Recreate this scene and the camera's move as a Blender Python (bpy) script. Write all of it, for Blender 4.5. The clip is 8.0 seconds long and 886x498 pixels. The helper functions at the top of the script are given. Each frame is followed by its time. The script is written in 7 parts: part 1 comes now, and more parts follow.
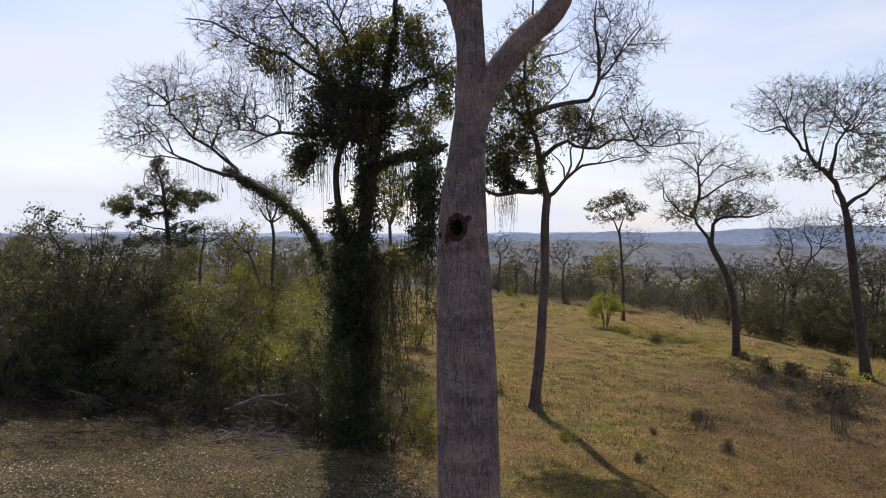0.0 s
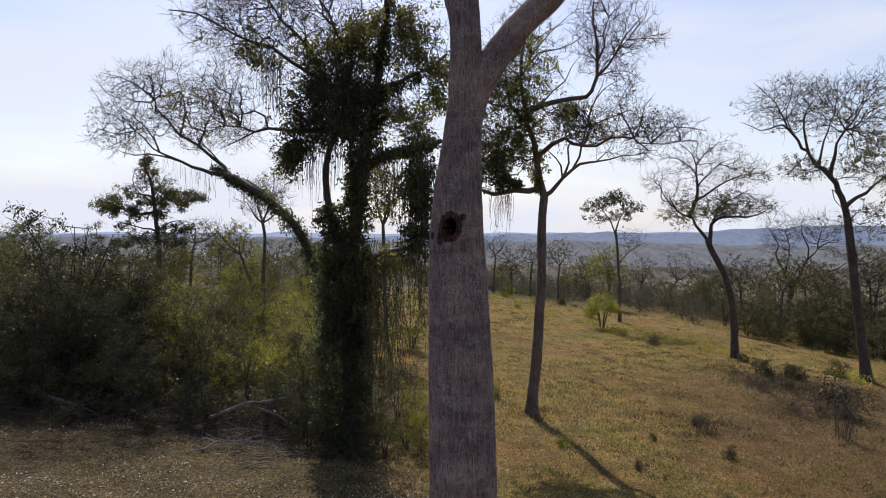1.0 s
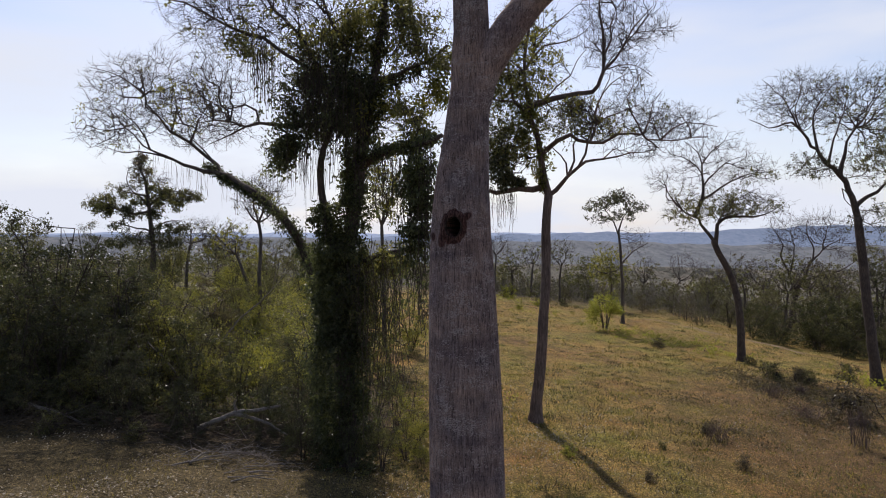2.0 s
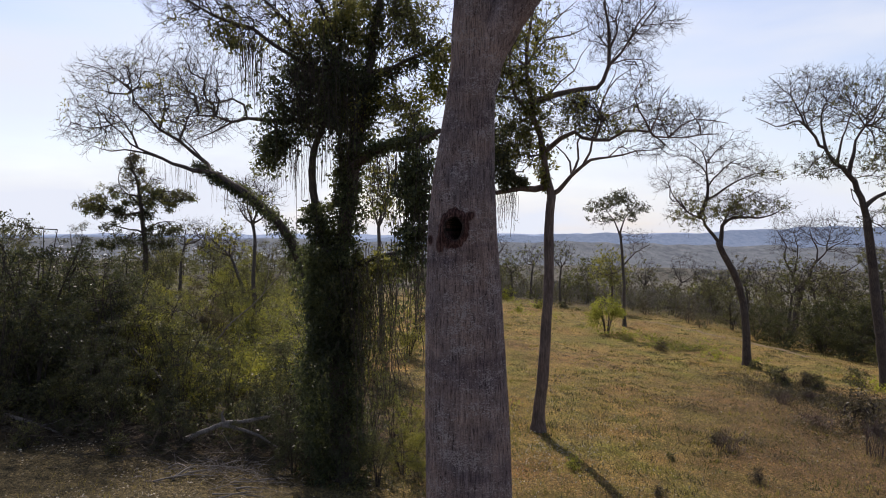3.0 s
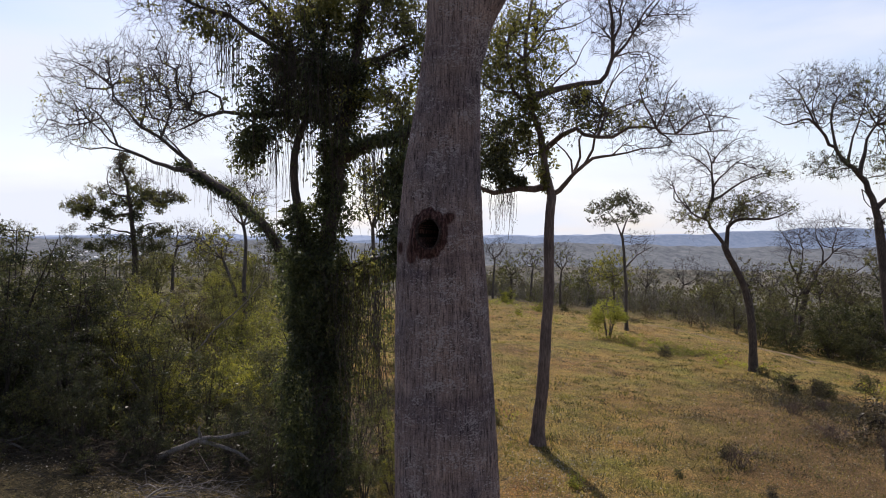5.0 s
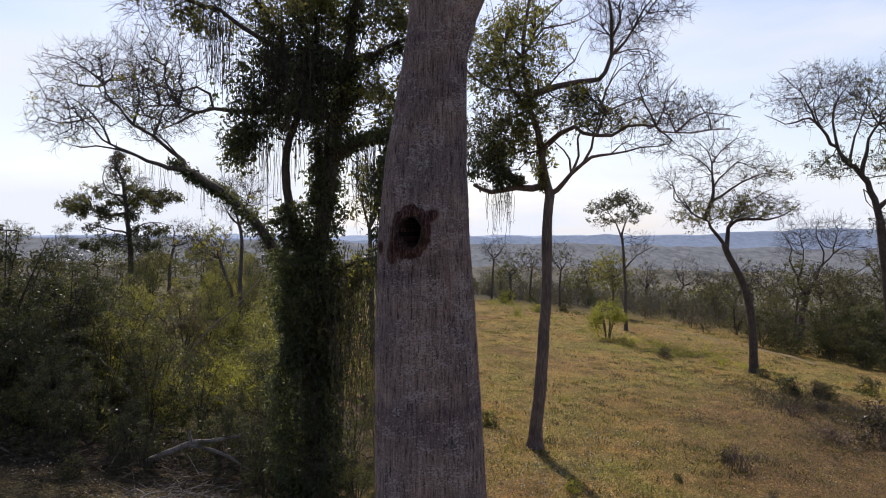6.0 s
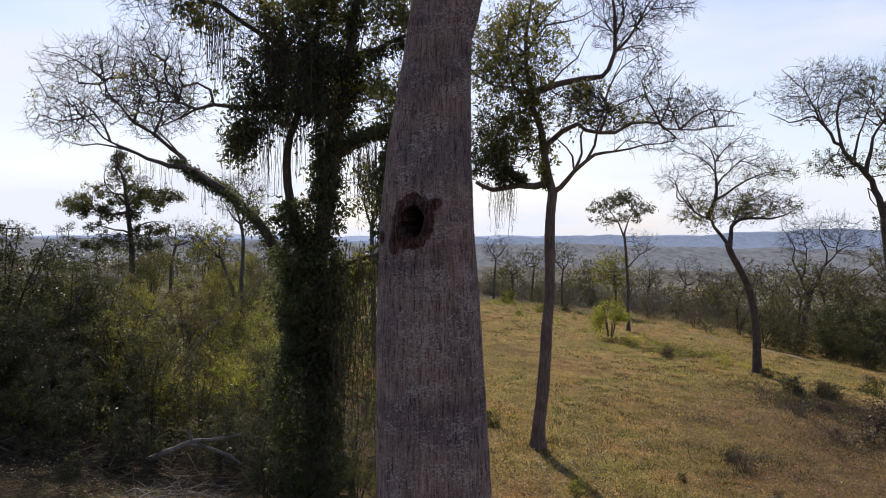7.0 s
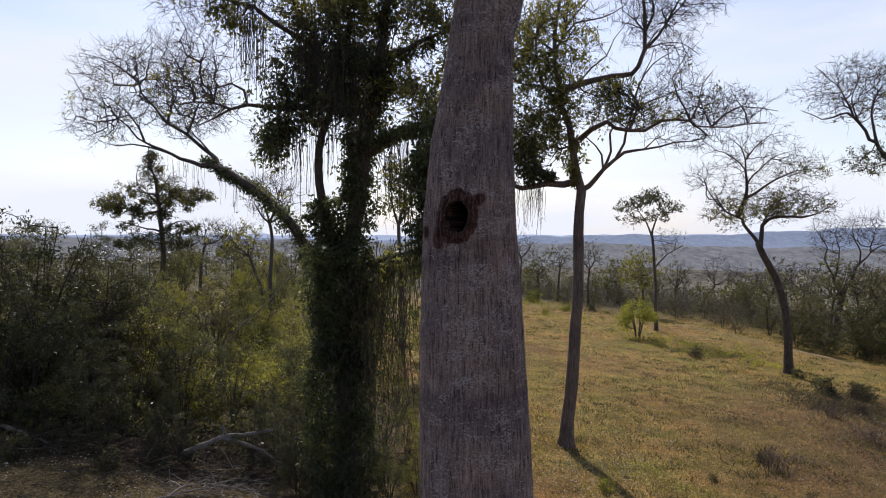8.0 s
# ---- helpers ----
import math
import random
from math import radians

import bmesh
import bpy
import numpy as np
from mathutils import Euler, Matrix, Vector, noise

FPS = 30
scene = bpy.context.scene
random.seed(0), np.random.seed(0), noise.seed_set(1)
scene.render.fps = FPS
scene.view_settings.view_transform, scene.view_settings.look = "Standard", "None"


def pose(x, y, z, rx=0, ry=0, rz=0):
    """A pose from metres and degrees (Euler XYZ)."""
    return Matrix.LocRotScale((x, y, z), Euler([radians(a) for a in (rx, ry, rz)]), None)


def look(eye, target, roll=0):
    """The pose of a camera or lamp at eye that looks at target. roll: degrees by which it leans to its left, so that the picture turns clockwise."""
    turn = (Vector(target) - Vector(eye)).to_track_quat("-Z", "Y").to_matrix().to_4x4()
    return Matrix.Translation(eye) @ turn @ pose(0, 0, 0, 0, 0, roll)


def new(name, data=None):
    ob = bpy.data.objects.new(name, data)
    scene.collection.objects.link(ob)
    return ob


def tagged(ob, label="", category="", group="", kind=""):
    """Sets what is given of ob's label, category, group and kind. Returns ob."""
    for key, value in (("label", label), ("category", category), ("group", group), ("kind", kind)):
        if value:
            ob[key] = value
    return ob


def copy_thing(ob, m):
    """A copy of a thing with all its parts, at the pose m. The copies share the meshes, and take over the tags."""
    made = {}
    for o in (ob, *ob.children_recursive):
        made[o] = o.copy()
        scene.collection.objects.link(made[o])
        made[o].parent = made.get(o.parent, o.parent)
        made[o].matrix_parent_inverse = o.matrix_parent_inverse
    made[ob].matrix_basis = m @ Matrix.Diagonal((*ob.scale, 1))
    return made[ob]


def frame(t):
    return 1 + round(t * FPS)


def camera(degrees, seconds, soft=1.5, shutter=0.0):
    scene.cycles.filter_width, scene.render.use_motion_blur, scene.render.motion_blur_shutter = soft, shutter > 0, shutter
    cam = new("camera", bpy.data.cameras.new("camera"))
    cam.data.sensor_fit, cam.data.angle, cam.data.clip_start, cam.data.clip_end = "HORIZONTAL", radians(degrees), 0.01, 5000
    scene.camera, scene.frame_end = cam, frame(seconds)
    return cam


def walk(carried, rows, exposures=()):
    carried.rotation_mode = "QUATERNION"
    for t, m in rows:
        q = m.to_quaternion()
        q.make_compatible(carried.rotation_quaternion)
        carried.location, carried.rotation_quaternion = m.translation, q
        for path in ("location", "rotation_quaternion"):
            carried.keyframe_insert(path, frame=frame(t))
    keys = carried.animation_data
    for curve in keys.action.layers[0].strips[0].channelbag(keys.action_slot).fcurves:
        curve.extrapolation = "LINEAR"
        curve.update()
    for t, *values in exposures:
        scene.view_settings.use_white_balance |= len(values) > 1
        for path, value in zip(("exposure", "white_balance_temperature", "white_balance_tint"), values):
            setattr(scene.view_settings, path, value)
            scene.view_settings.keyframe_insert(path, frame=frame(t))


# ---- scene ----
cam = camera(65.7, 8.0, soft=1.0)
PATH = [
    (0, (0.058, -0.368, 7.316), (0.039, 1.632, 7.27), 0.0),
    (0.5, (0.084, 0.028, 7.316), (0.075, 2.027, 7.27), 0.0),
    (1, (0.085, 0.495, 7.31), (0.081, 2.494, 7.265), 0.0),
    (1.5, (0.057, 1.032, 7.313), (0.053, 3.031, 7.268), 0.0),
    (3, (0.047, 2.774, 7.338), (0.048, 4.774, 7.296), 0.0),
    (3.5, (0.086, 3.282, 7.361), (0.088, 5.282, 7.321), 0.0),
    (4, (0.125, 3.677, 7.394), (0.126, 5.676, 7.354), 0.0),
    (4.5, (0.19, 3.988, 7.391), (0.19, 5.988, 7.352), 0.0),
    (6, (0.425, 4.642, 7.374), (0.425, 6.641, 7.336), 0.1),
    (6.5, (0.425, 4.786, 7.354), (0.425, 6.785, 7.318), 0.1),
    (7, (0.41, 4.804, 7.29), (0.405, 6.803, 7.253), 0.1),
    (7.5, (0.33, 4.756, 7.262), (0.289, 6.755, 7.224), 0.1),
    (8, (0.261, 4.702, 7.254), (0.185, 6.7, 7.215), 0.1),
]
walk(cam, [(t, look(eye, target, roll)) for t, eye, target, roll in PATH],
     exposures=[(0, 0.27, 6500, 19), (1, 0.25, 6500, 19), (1.5, 0.18, 6500, 19), (3, 0.28, 6500, 19), (3.5, 0.28, 6500, 19), (4, 0.23, 6500, 19), (4.5, 0.32, 6500, 19), (6, 0.36, 6500, 19), (8, 0.36, 6500, 19)])

# ---- sky and sun ----
SUN_EL, SUN_AZ = 48.0, -9.5      # degrees; azimuth from +y towards +x
world = bpy.data.worlds.new("sky")
scene.world = world
world.use_nodes = True
wn = world.node_tree.nodes
sky = wn.new("ShaderNodeTexSky")
sky.sky_type = "NISHITA"
sky.sun_disc = False
sky.sun_elevation = radians(SUN_EL)
sky.sun_rotation = radians(SUN_AZ)
sky.air_density, sky.dust_density, sky.ozone_density = 1.0, 1.2, 1.3
bg = wn["Background"]
bg.inputs["Strength"].default_value = 0.11
wl = world.node_tree.links
sky_dir = wn.new("ShaderNodeTexCoord")
sep = wn.new("ShaderNodeSeparateXYZ")
wl.new(sky_dir.outputs["Generated"], sep.inputs[0])
stretch = wn.new("ShaderNodeMapping")
stretch.inputs["Scale"].default_value = (1.2, 1.2, 5.0)
wl.new(sky_dir.outputs["Generated"], stretch.inputs["Vector"])
wisp = wn.new("ShaderNodeTexNoise")
wisp.inputs["Scale"].default_value, wisp.inputs["Detail"].default_value = 2.2, 6
wl.new(stretch.outputs[0], wisp.inputs["Vector"])
veil = wn.new("ShaderNodeMath")           # thin high cloud on top of the haze
veil.operation = "MULTIPLY_ADD"
wl.new(wisp.outputs["Fac"], veil.inputs[0])
veil.inputs[1].default_value = 2.5
fall = wn.new("ShaderNodeMapRange")       # haze thins with height
fall.inputs["From Min"].default_value, fall.inputs["From Max"].default_value = 0.0, 0.42
fall.inputs["To Min"].default_value, fall.inputs["To Max"].default_value = -0.34, -1.32
wl.new(sep.outputs["Z"], fall.inputs["Value"])
wl.new(fall.outputs[0], veil.inputs[2])
veil.use_clamp = True
haze = wn.new("ShaderNodeMix")
haze.data_type = "RGBA"
haze.inputs[7].default_value = (5.9, 6.5, 7.0, 1)
wl.new(veil.outputs[0], haze.inputs["Factor"])
wl.new(sky.outputs[0], haze.inputs[6])
wl.new(haze.outputs[2], bg.inputs["Color"])
sun_data = bpy.data.lights.new("sun", "SUN")
sun_data.energy, sun_data.angle, sun_data.color = 3.6, radians(0.55), (1.0, 0.95, 0.87)
sun_way = Vector((math.sin(radians(SUN_AZ)) * math.cos(radians(SUN_EL)),
                  math.cos(radians(SUN_AZ)) * math.cos(radians(SUN_EL)), math.sin(radians(SUN_EL))))
sun = new("sun", sun_data)
sun.matrix_world = look(sun_way * 300, (0, 0, 0))


# ---- materials ----
def material(name):
    m = bpy.data.materials.new(name)
    m.use_nodes = True
    m.node_tree.nodes.clear()
    return m, m.node_tree.nodes, m.node_tree.links


def ramp_of(n, stops):
    r = n.new("ShaderNodeValToRGB")
    els = r.color_ramp.elements
    while len(els) < len(stops):
        els.new(0.5)
    for e, (p, c) in zip(els, stops):
        e.position, e.color = p, (*c, 1)
    return r


def noise_of(n, l, vec, scale, detail=4, rough=0.6):
    t = n.new("ShaderNodeTexNoise")
    t.inputs["Scale"].default_value = scale
    t.inputs["Detail"].default_value = detail
    t.inputs["Roughness"].default_value = rough
    if vec is not None:
        l.new(vec, t.inputs["Vector"])
    return t


def mixed(n, l, fac, a, b, kind="MIX"):
    m = n.new("ShaderNodeMix")
    m.data_type, m.blend_type = "RGBA", kind
    for sock, v in ((m.inputs["Factor"], fac), (m.inputs[6], a), (m.inputs[7], b)):
        if isinstance(v, (int, float)):
            sock.default_value = v
        elif isinstance(v, tuple):
            sock.default_value = (*v, 1)
        else:
            l.new(v, sock)
    return m.outputs[2]


def bark_material(name, dark, mid, light, stretch=0.18, scale=9.0, bump=0.5, lichen=None):
    """Fissured bark: streaks along the stem, blotches at a larger scale, optional pale lichen."""
    m, n, l = material(name)
    tc = n.new("ShaderNodeTexCoord")
    mp = n.new("ShaderNodeMapping")
    mp.inputs["Scale"].default_value = (1, 1, stretch)
    l.new(tc.outputs["Object"], mp.inputs["Vector"])
    streak = noise_of(n, l, mp.outputs[0], scale * 3, 6, 0.7)
    blotch = noise_of(n, l, tc.outputs["Object"], scale * 0.22, 4, 0.6)
    r = ramp_of(n, [(0.3, dark), (0.5, mid), (0.72, light)])
    l.new(streak.outputs["Fac"], r.inputs["Fac"])
    r2 = ramp_of(n, [(0.35, (0.72, 0.72, 0.74)), (0.65, (1.12, 1.1, 1.06))])
    l.new(blotch.outputs["Fac"], r2.inputs["Fac"])
    col = mixed(n, l, 1.0, r.outputs["Color"], r2.outputs["Color"], "MULTIPLY")
    if lichen:
        flat = n.new("ShaderNodeMapping")
        flat.inputs["Scale"].default_value = (1, 1, 1.7)
        l.new(tc.outputs["Object"], flat.inputs["Vector"])
        spots = noise_of(n, l, flat.outputs[0], 22, 4, 0.6)
        mask = ramp_of(n, [(0.66, (0, 0, 0)), (0.72, (0.7, 0.7, 0.7))])
        l.new(spots.outputs["Fac"], mask.inputs["Fac"])
        col = mixed(n, l, mask.outputs["Color"], col, lichen)
    b = n.new("ShaderNodeBsdfPrincipled")
    b.inputs["Roughness"].default_value = 0.9
    b.inputs["Specular IOR Level"].default_value = 0.2
    l.new(col, b.inputs["Base Color"])
    bp = n.new("ShaderNodeBump")
    bp.inputs["Strength"].default_value = bump
    bp.inputs["Distance"].default_value = 0.02
    l.new(streak.outputs["Fac"], bp.inputs["Height"])
    l.new(bp.outputs[0], b.inputs["Normal"])
    o = n.new("ShaderNodeOutputMaterial")
    l.new(b.outputs[0], o.inputs[0])
    return m


def leaf_material(name, dark, mid, light, through_light=0.4, gloss=0.28, glow=(1.5, 1.6, 0.95)):
    """Leaves that let part of the light through; every leaf has its own shade."""
    m, n, l = material(name)
    g = n.new("ShaderNodeNewGeometry")
    tc = n.new("ShaderNodeTexCoord")
    big = noise_of(n, l, tc.outputs["Object"], 0.35, 3, 0.6)
    add = n.new("ShaderNodeMath")
    add.operation = "MULTIPLY_ADD"
    l.new(g.outputs["Random Per Island"], add.inputs[0])
    add.inputs[1].default_value = 0.5
    sub = n.new("ShaderNodeMath")
    sub.operation = "MULTIPLY_ADD"
    l.new(big.outputs["Fac"], sub.inputs[0])
    sub.inputs[1].default_value, sub.inputs[2].default_value = 1.2, -0.35
    l.new(sub.outputs[0], add.inputs[2])
    r = ramp_of(n, [(0.1, dark), (0.5, mid), (0.95, light)])
    l.new(add.outputs[0], r.inputs["Fac"])
    b = n.new("ShaderNodeBsdfPrincipled")
    b.inputs["Roughness"].default_value = 0.45
    b.inputs["Specular IOR Level"].default_value = gloss
    l.new(r.outputs["Color"], b.inputs["Base Color"])
    t = n.new("ShaderNodeBsdfTranslucent")
    tint = mixed(n, l, 1.0, r.outputs["Color"], glow, "MULTIPLY")
    l.new(tint, t.inputs["Color"])
    mx = n.new("ShaderNodeMixShader")
    mx.inputs[0].default_value = through_light
    l.new(b.outputs[0], mx.inputs[1])
    l.new(t.outputs[0], mx.inputs[2])
    o = n.new("ShaderNodeOutputMaterial")
    l.new(mx.outputs[0], o.inputs[0])
    return m


def nest_bark():
    """Pale grey-brown bark with fine upright fissures, flecks of lichen, and a dark scar where the mesh says so."""
    m, n, l = material("pale_fissured_bark")
    tc = n.new("ShaderNodeTexCoord")
    pos = tc.outputs["Object"]

    def stretched(scale_z, scale, detail, rough):
        mp = n.new("ShaderNodeMapping")
        mp.inputs["Scale"].default_value = (1, 1, scale_z)
        l.new(pos, mp.inputs["Vector"])
        return noise_of(n, l, mp.outputs[0], scale, detail, rough)
    wide = stretched(0.07, 24, 5, 0.7)
    thin = stretched(0.1, 70, 5, 0.75)
    grain = stretched(0.6, 120, 3, 0.7)
    blotch = noise_of(n, l, pos, 1.6, 4, 0.6)
    r = ramp_of(n, [(0.3, (0.185, 0.142, 0.132)), (0.48, (0.278, 0.219, 0.204)), (0.7, (0.385, 0.314, 0.296))])
    l.new(wide.outputs["Fac"], r.inputs["Fac"])
    crack = ramp_of(n, [(0.37, (0.24, 0.22, 0.22)), (0.47, (0.9, 0.9, 0.9)), (0.68, (1.3, 1.27, 1.24))])
    l.new(thin.outputs["Fac"], crack.inputs["Fac"])
    col = mixed(n, l, 1.0, r.outputs["Color"], crack.outputs["Color"], "MULTIPLY")
    r2 = ramp_of(n, [(0.35, (0.7, 0.7, 0.76)), (0.65, (1.22, 1.1, 1.0))])
    l.new(blotch.outputs["Fac"], r2.inputs["Fac"])
    col = mixed(n, l, 1.0, col, r2.outputs["Color"], "MULTIPLY")
    # cross checks, and bluish bands round the stem: shadows painted into the bark colour
    plates = stretched(2.4, 46, 4, 0.75)
    r3 = ramp_of(n, [(0.36, (0.4, 0.38, 0.4)), (0.47, (0.98, 0.98, 0.98)), (0.66, (1.32, 1.29, 1.25))])
    l.new(plates.outputs["Fac"], r3.inputs["Fac"])
    col = mixed(n, l, 0.8, col, r3.outputs["Color"], "MULTIPLY")
    shadow_rings = stretched(5.0, 0.55, 5, 0.65)
    r4 = ramp_of(n, [(0.36, (0.66, 0.65, 0.71)), (0.5, (1.0, 1.0, 1.0)), (0.66, (1.14, 1.1, 1.05))])
    l.new(shadow_rings.outputs["Fac"], r4.inputs["Fac"])
    col = mixed(n, l, 1.0, col, r4.outputs["Color"], "MULTIPLY")
    spots = stretched(1.6, 46, 3, 0.6)
    bands = stretched(1.6, 3.2, 5, 0.75)
    both = n.new("ShaderNodeMath")
    both.operation = "MULTIPLY"
    l.new(spots.outputs["Fac"], both.inputs[0])
    l.new(bands.outputs["Fac"], both.inputs[1])
    mask = ramp_of(n, [(0.292, (0, 0, 0)), (0.33, (0.7, 0.7, 0.7))])
    l.new(both.outputs[0], mask.inputs["Fac"])
    col = mixed(n, l, mask.outputs["Color"], col, (0.46, 0.4, 0.38))
    ragged = stretched(0.22, 52, 4, 0.7)
    at = n.new("ShaderNodeAttribute")
    at.attribute_name = "scar"
    soft_edge = n.new("ShaderNodeMath")
    soft_edge.operation = "MULTIPLY_ADD"
    l.new(ragged.outputs["Fac"], soft_edge.inputs[0])
    soft_edge.inputs[1].default_value = 0.5
    l.new(at.outputs["Fac"], soft_edge.inputs[2])
    cut = ramp_of(n, [(0.55, (0, 0, 0)), (0.95, (1, 1, 1))])
    l.new(soft_edge.outputs[0], cut.inputs["Fac"])
    wound = ramp_of(n, [(0.3, (0.012, 0.006, 0.005)), (0.48, (0.055, 0.024, 0.02)), (0.66, (0.19, 0.1, 0.085))])
    l.new(ragged.outputs["Fac"], wound.inputs["Fac"])
    col = mixed(n, l, cut.outputs["Color"], col, wound.outputs["Color"])
    b = n.new("ShaderNodeBsdfPrincipled")
    b.inputs["Roughness"].default_value = 0.9
    b.inputs["Specular IOR Level"].default_value = 0.2
    l.new(col, b.inputs["Base Color"])
    total = n.new("ShaderNodeMath")
    total.operation = "MULTIPLY_ADD"
    l.new(grain.outputs["Fac"], total.inputs[0])
    total.inputs[1].default_value = 0.3
    deep = n.new("ShaderNodeMath")
    deep.operation = "MULTIPLY_ADD"
    l.new(plates.outputs["Fac"], deep.inputs[0])
    deep.inputs[1].default_value = 0.45
    l.new(thin.outputs["Fac"], deep.inputs[2])
    l.new(deep.outputs[0], total.inputs[2])
    bp = n.new("ShaderNodeBump")
    bp.inputs["Strength"].default_value = 1.0
    bp.inputs["Distance"].default_value = 0.03
    l.new(total.outputs[0], bp.inputs["Height"])
    l.new(bp.outputs[0], b.inputs["Normal"])
    o = n.new("ShaderNodeOutputMaterial")
    l.new(b.outputs[0], o.inputs[0])
    return m


BARK_PALE = nest_bark()
BARK_DARK = bark_material("dark_bark", (0.03, 0.023, 0.019), (0.075, 0.058, 0.048), (0.14, 0.112, 0.094))
BARK_GREY = bark_material("grey_brown_bark", (0.045, 0.036, 0.03), (0.1, 0.083, 0.07), (0.17, 0.145, 0.125))
BARK_BROWN = bark_material("warm_brown_bark", (0.05, 0.036, 0.03), (0.13, 0.094, 0.08), (0.23, 0.175, 0.15), 0.1, 8.0, 0.9)
TWIG = bark_material("twig_bark", (0.03, 0.024, 0.02), (0.055, 0.043, 0.036), (0.09, 0.074, 0.062))
DEAD_WOOD = bark_material("weathered_dead_wood", (0.09, 0.075, 0.065), (0.19, 0.165, 0.145), (0.32, 0.29, 0.26))
RIM = bark_material("callus_wood", (0.012, 0.007, 0.006), (0.035, 0.021, 0.018), (0.15, 0.11, 0.09), 1.0, 9, 1.0)
# Near-black: the darkness inside the hole is put into the wood colour.
CAVITY = bark_material("shade_dark_cavity_wood", (0.006, 0.005, 0.004), (0.014, 0.011, 0.009), (0.03, 0.025, 0.02))
LEAF_DEEP = leaf_material("deep_green_leaf", (0.023, 0.025, 0.015), (0.052, 0.054, 0.03), (0.118, 0.114, 0.054))
LEAF_OLIVE = leaf_material("olive_leaf", (0.038, 0.039, 0.02), (0.096, 0.093, 0.04), (0.2, 0.18, 0.066))
LEAF_YELLOW = leaf_material("yellow_green_leaf", (0.062, 0.064, 0.022), (0.145, 0.138, 0.046), (0.27, 0.24, 0.075), 0.55, 0.24, (1.7, 1.75, 0.8))
LEAF_GREY = leaf_material("grey_green_leaf", (0.056, 0.052, 0.034), (0.115, 0.105, 0.064), (0.19, 0.168, 0.1), 0.4, 0.08)
LEAF_DRY = leaf_material("dry_leaf", (0.06, 0.04, 0.028), (0.15, 0.118, 0.076), (0.5, 0.44, 0.35), 0.15, 0.1)
LEAF_PALE = leaf_material("bleached_leaf", (0.2, 0.165, 0.12), (0.36, 0.31, 0.25), (0.58, 0.52, 0.44), 0.1, 0.1)
LEAF_EDGE = leaf_material("wood_edge_leaf", (0.027, 0.029, 0.016), (0.06, 0.06, 0.03), (0.13, 0.118, 0.055), 0.42, 0.12)
# Lighter copy of the olive leaf, with sun on the crowns in its colour.
LEAF_CROWN = leaf_material("sunlit_crown_leaf", (0.05, 0.05, 0.023), (0.115, 0.11, 0.045), (0.23, 0.2, 0.075), 0.55)
LEAF_RUST = leaf_material("rust_leaf", (0.05, 0.038, 0.025), (0.095, 0.075, 0.048), (0.16, 0.128, 0.08), 0.3)
LEAF_IVY = leaf_material("dark_vine_leaf", (0.026, 0.03, 0.018), (0.06, 0.065, 0.036), (0.14, 0.145, 0.064), 0.5)
LEAF_LIME = leaf_material("lime_leaf", (0.11, 0.118, 0.026), (0.19, 0.19, 0.046), (0.3, 0.28, 0.075), 0.55, 0.24, (1.7, 1.75, 0.8))
GRASS_LEAF = leaf_material("dry_grass_blade", (0.10, 0.082, 0.026), (0.205, 0.16, 0.052), (0.34, 0.27, 0.1), 0.4, 0.2)
GRASS_GREEN = leaf_material("green_grass_blade", (0.06, 0.056, 0.017), (0.125, 0.108, 0.034), (0.2, 0.17, 0.06), 0.4, 0.1)


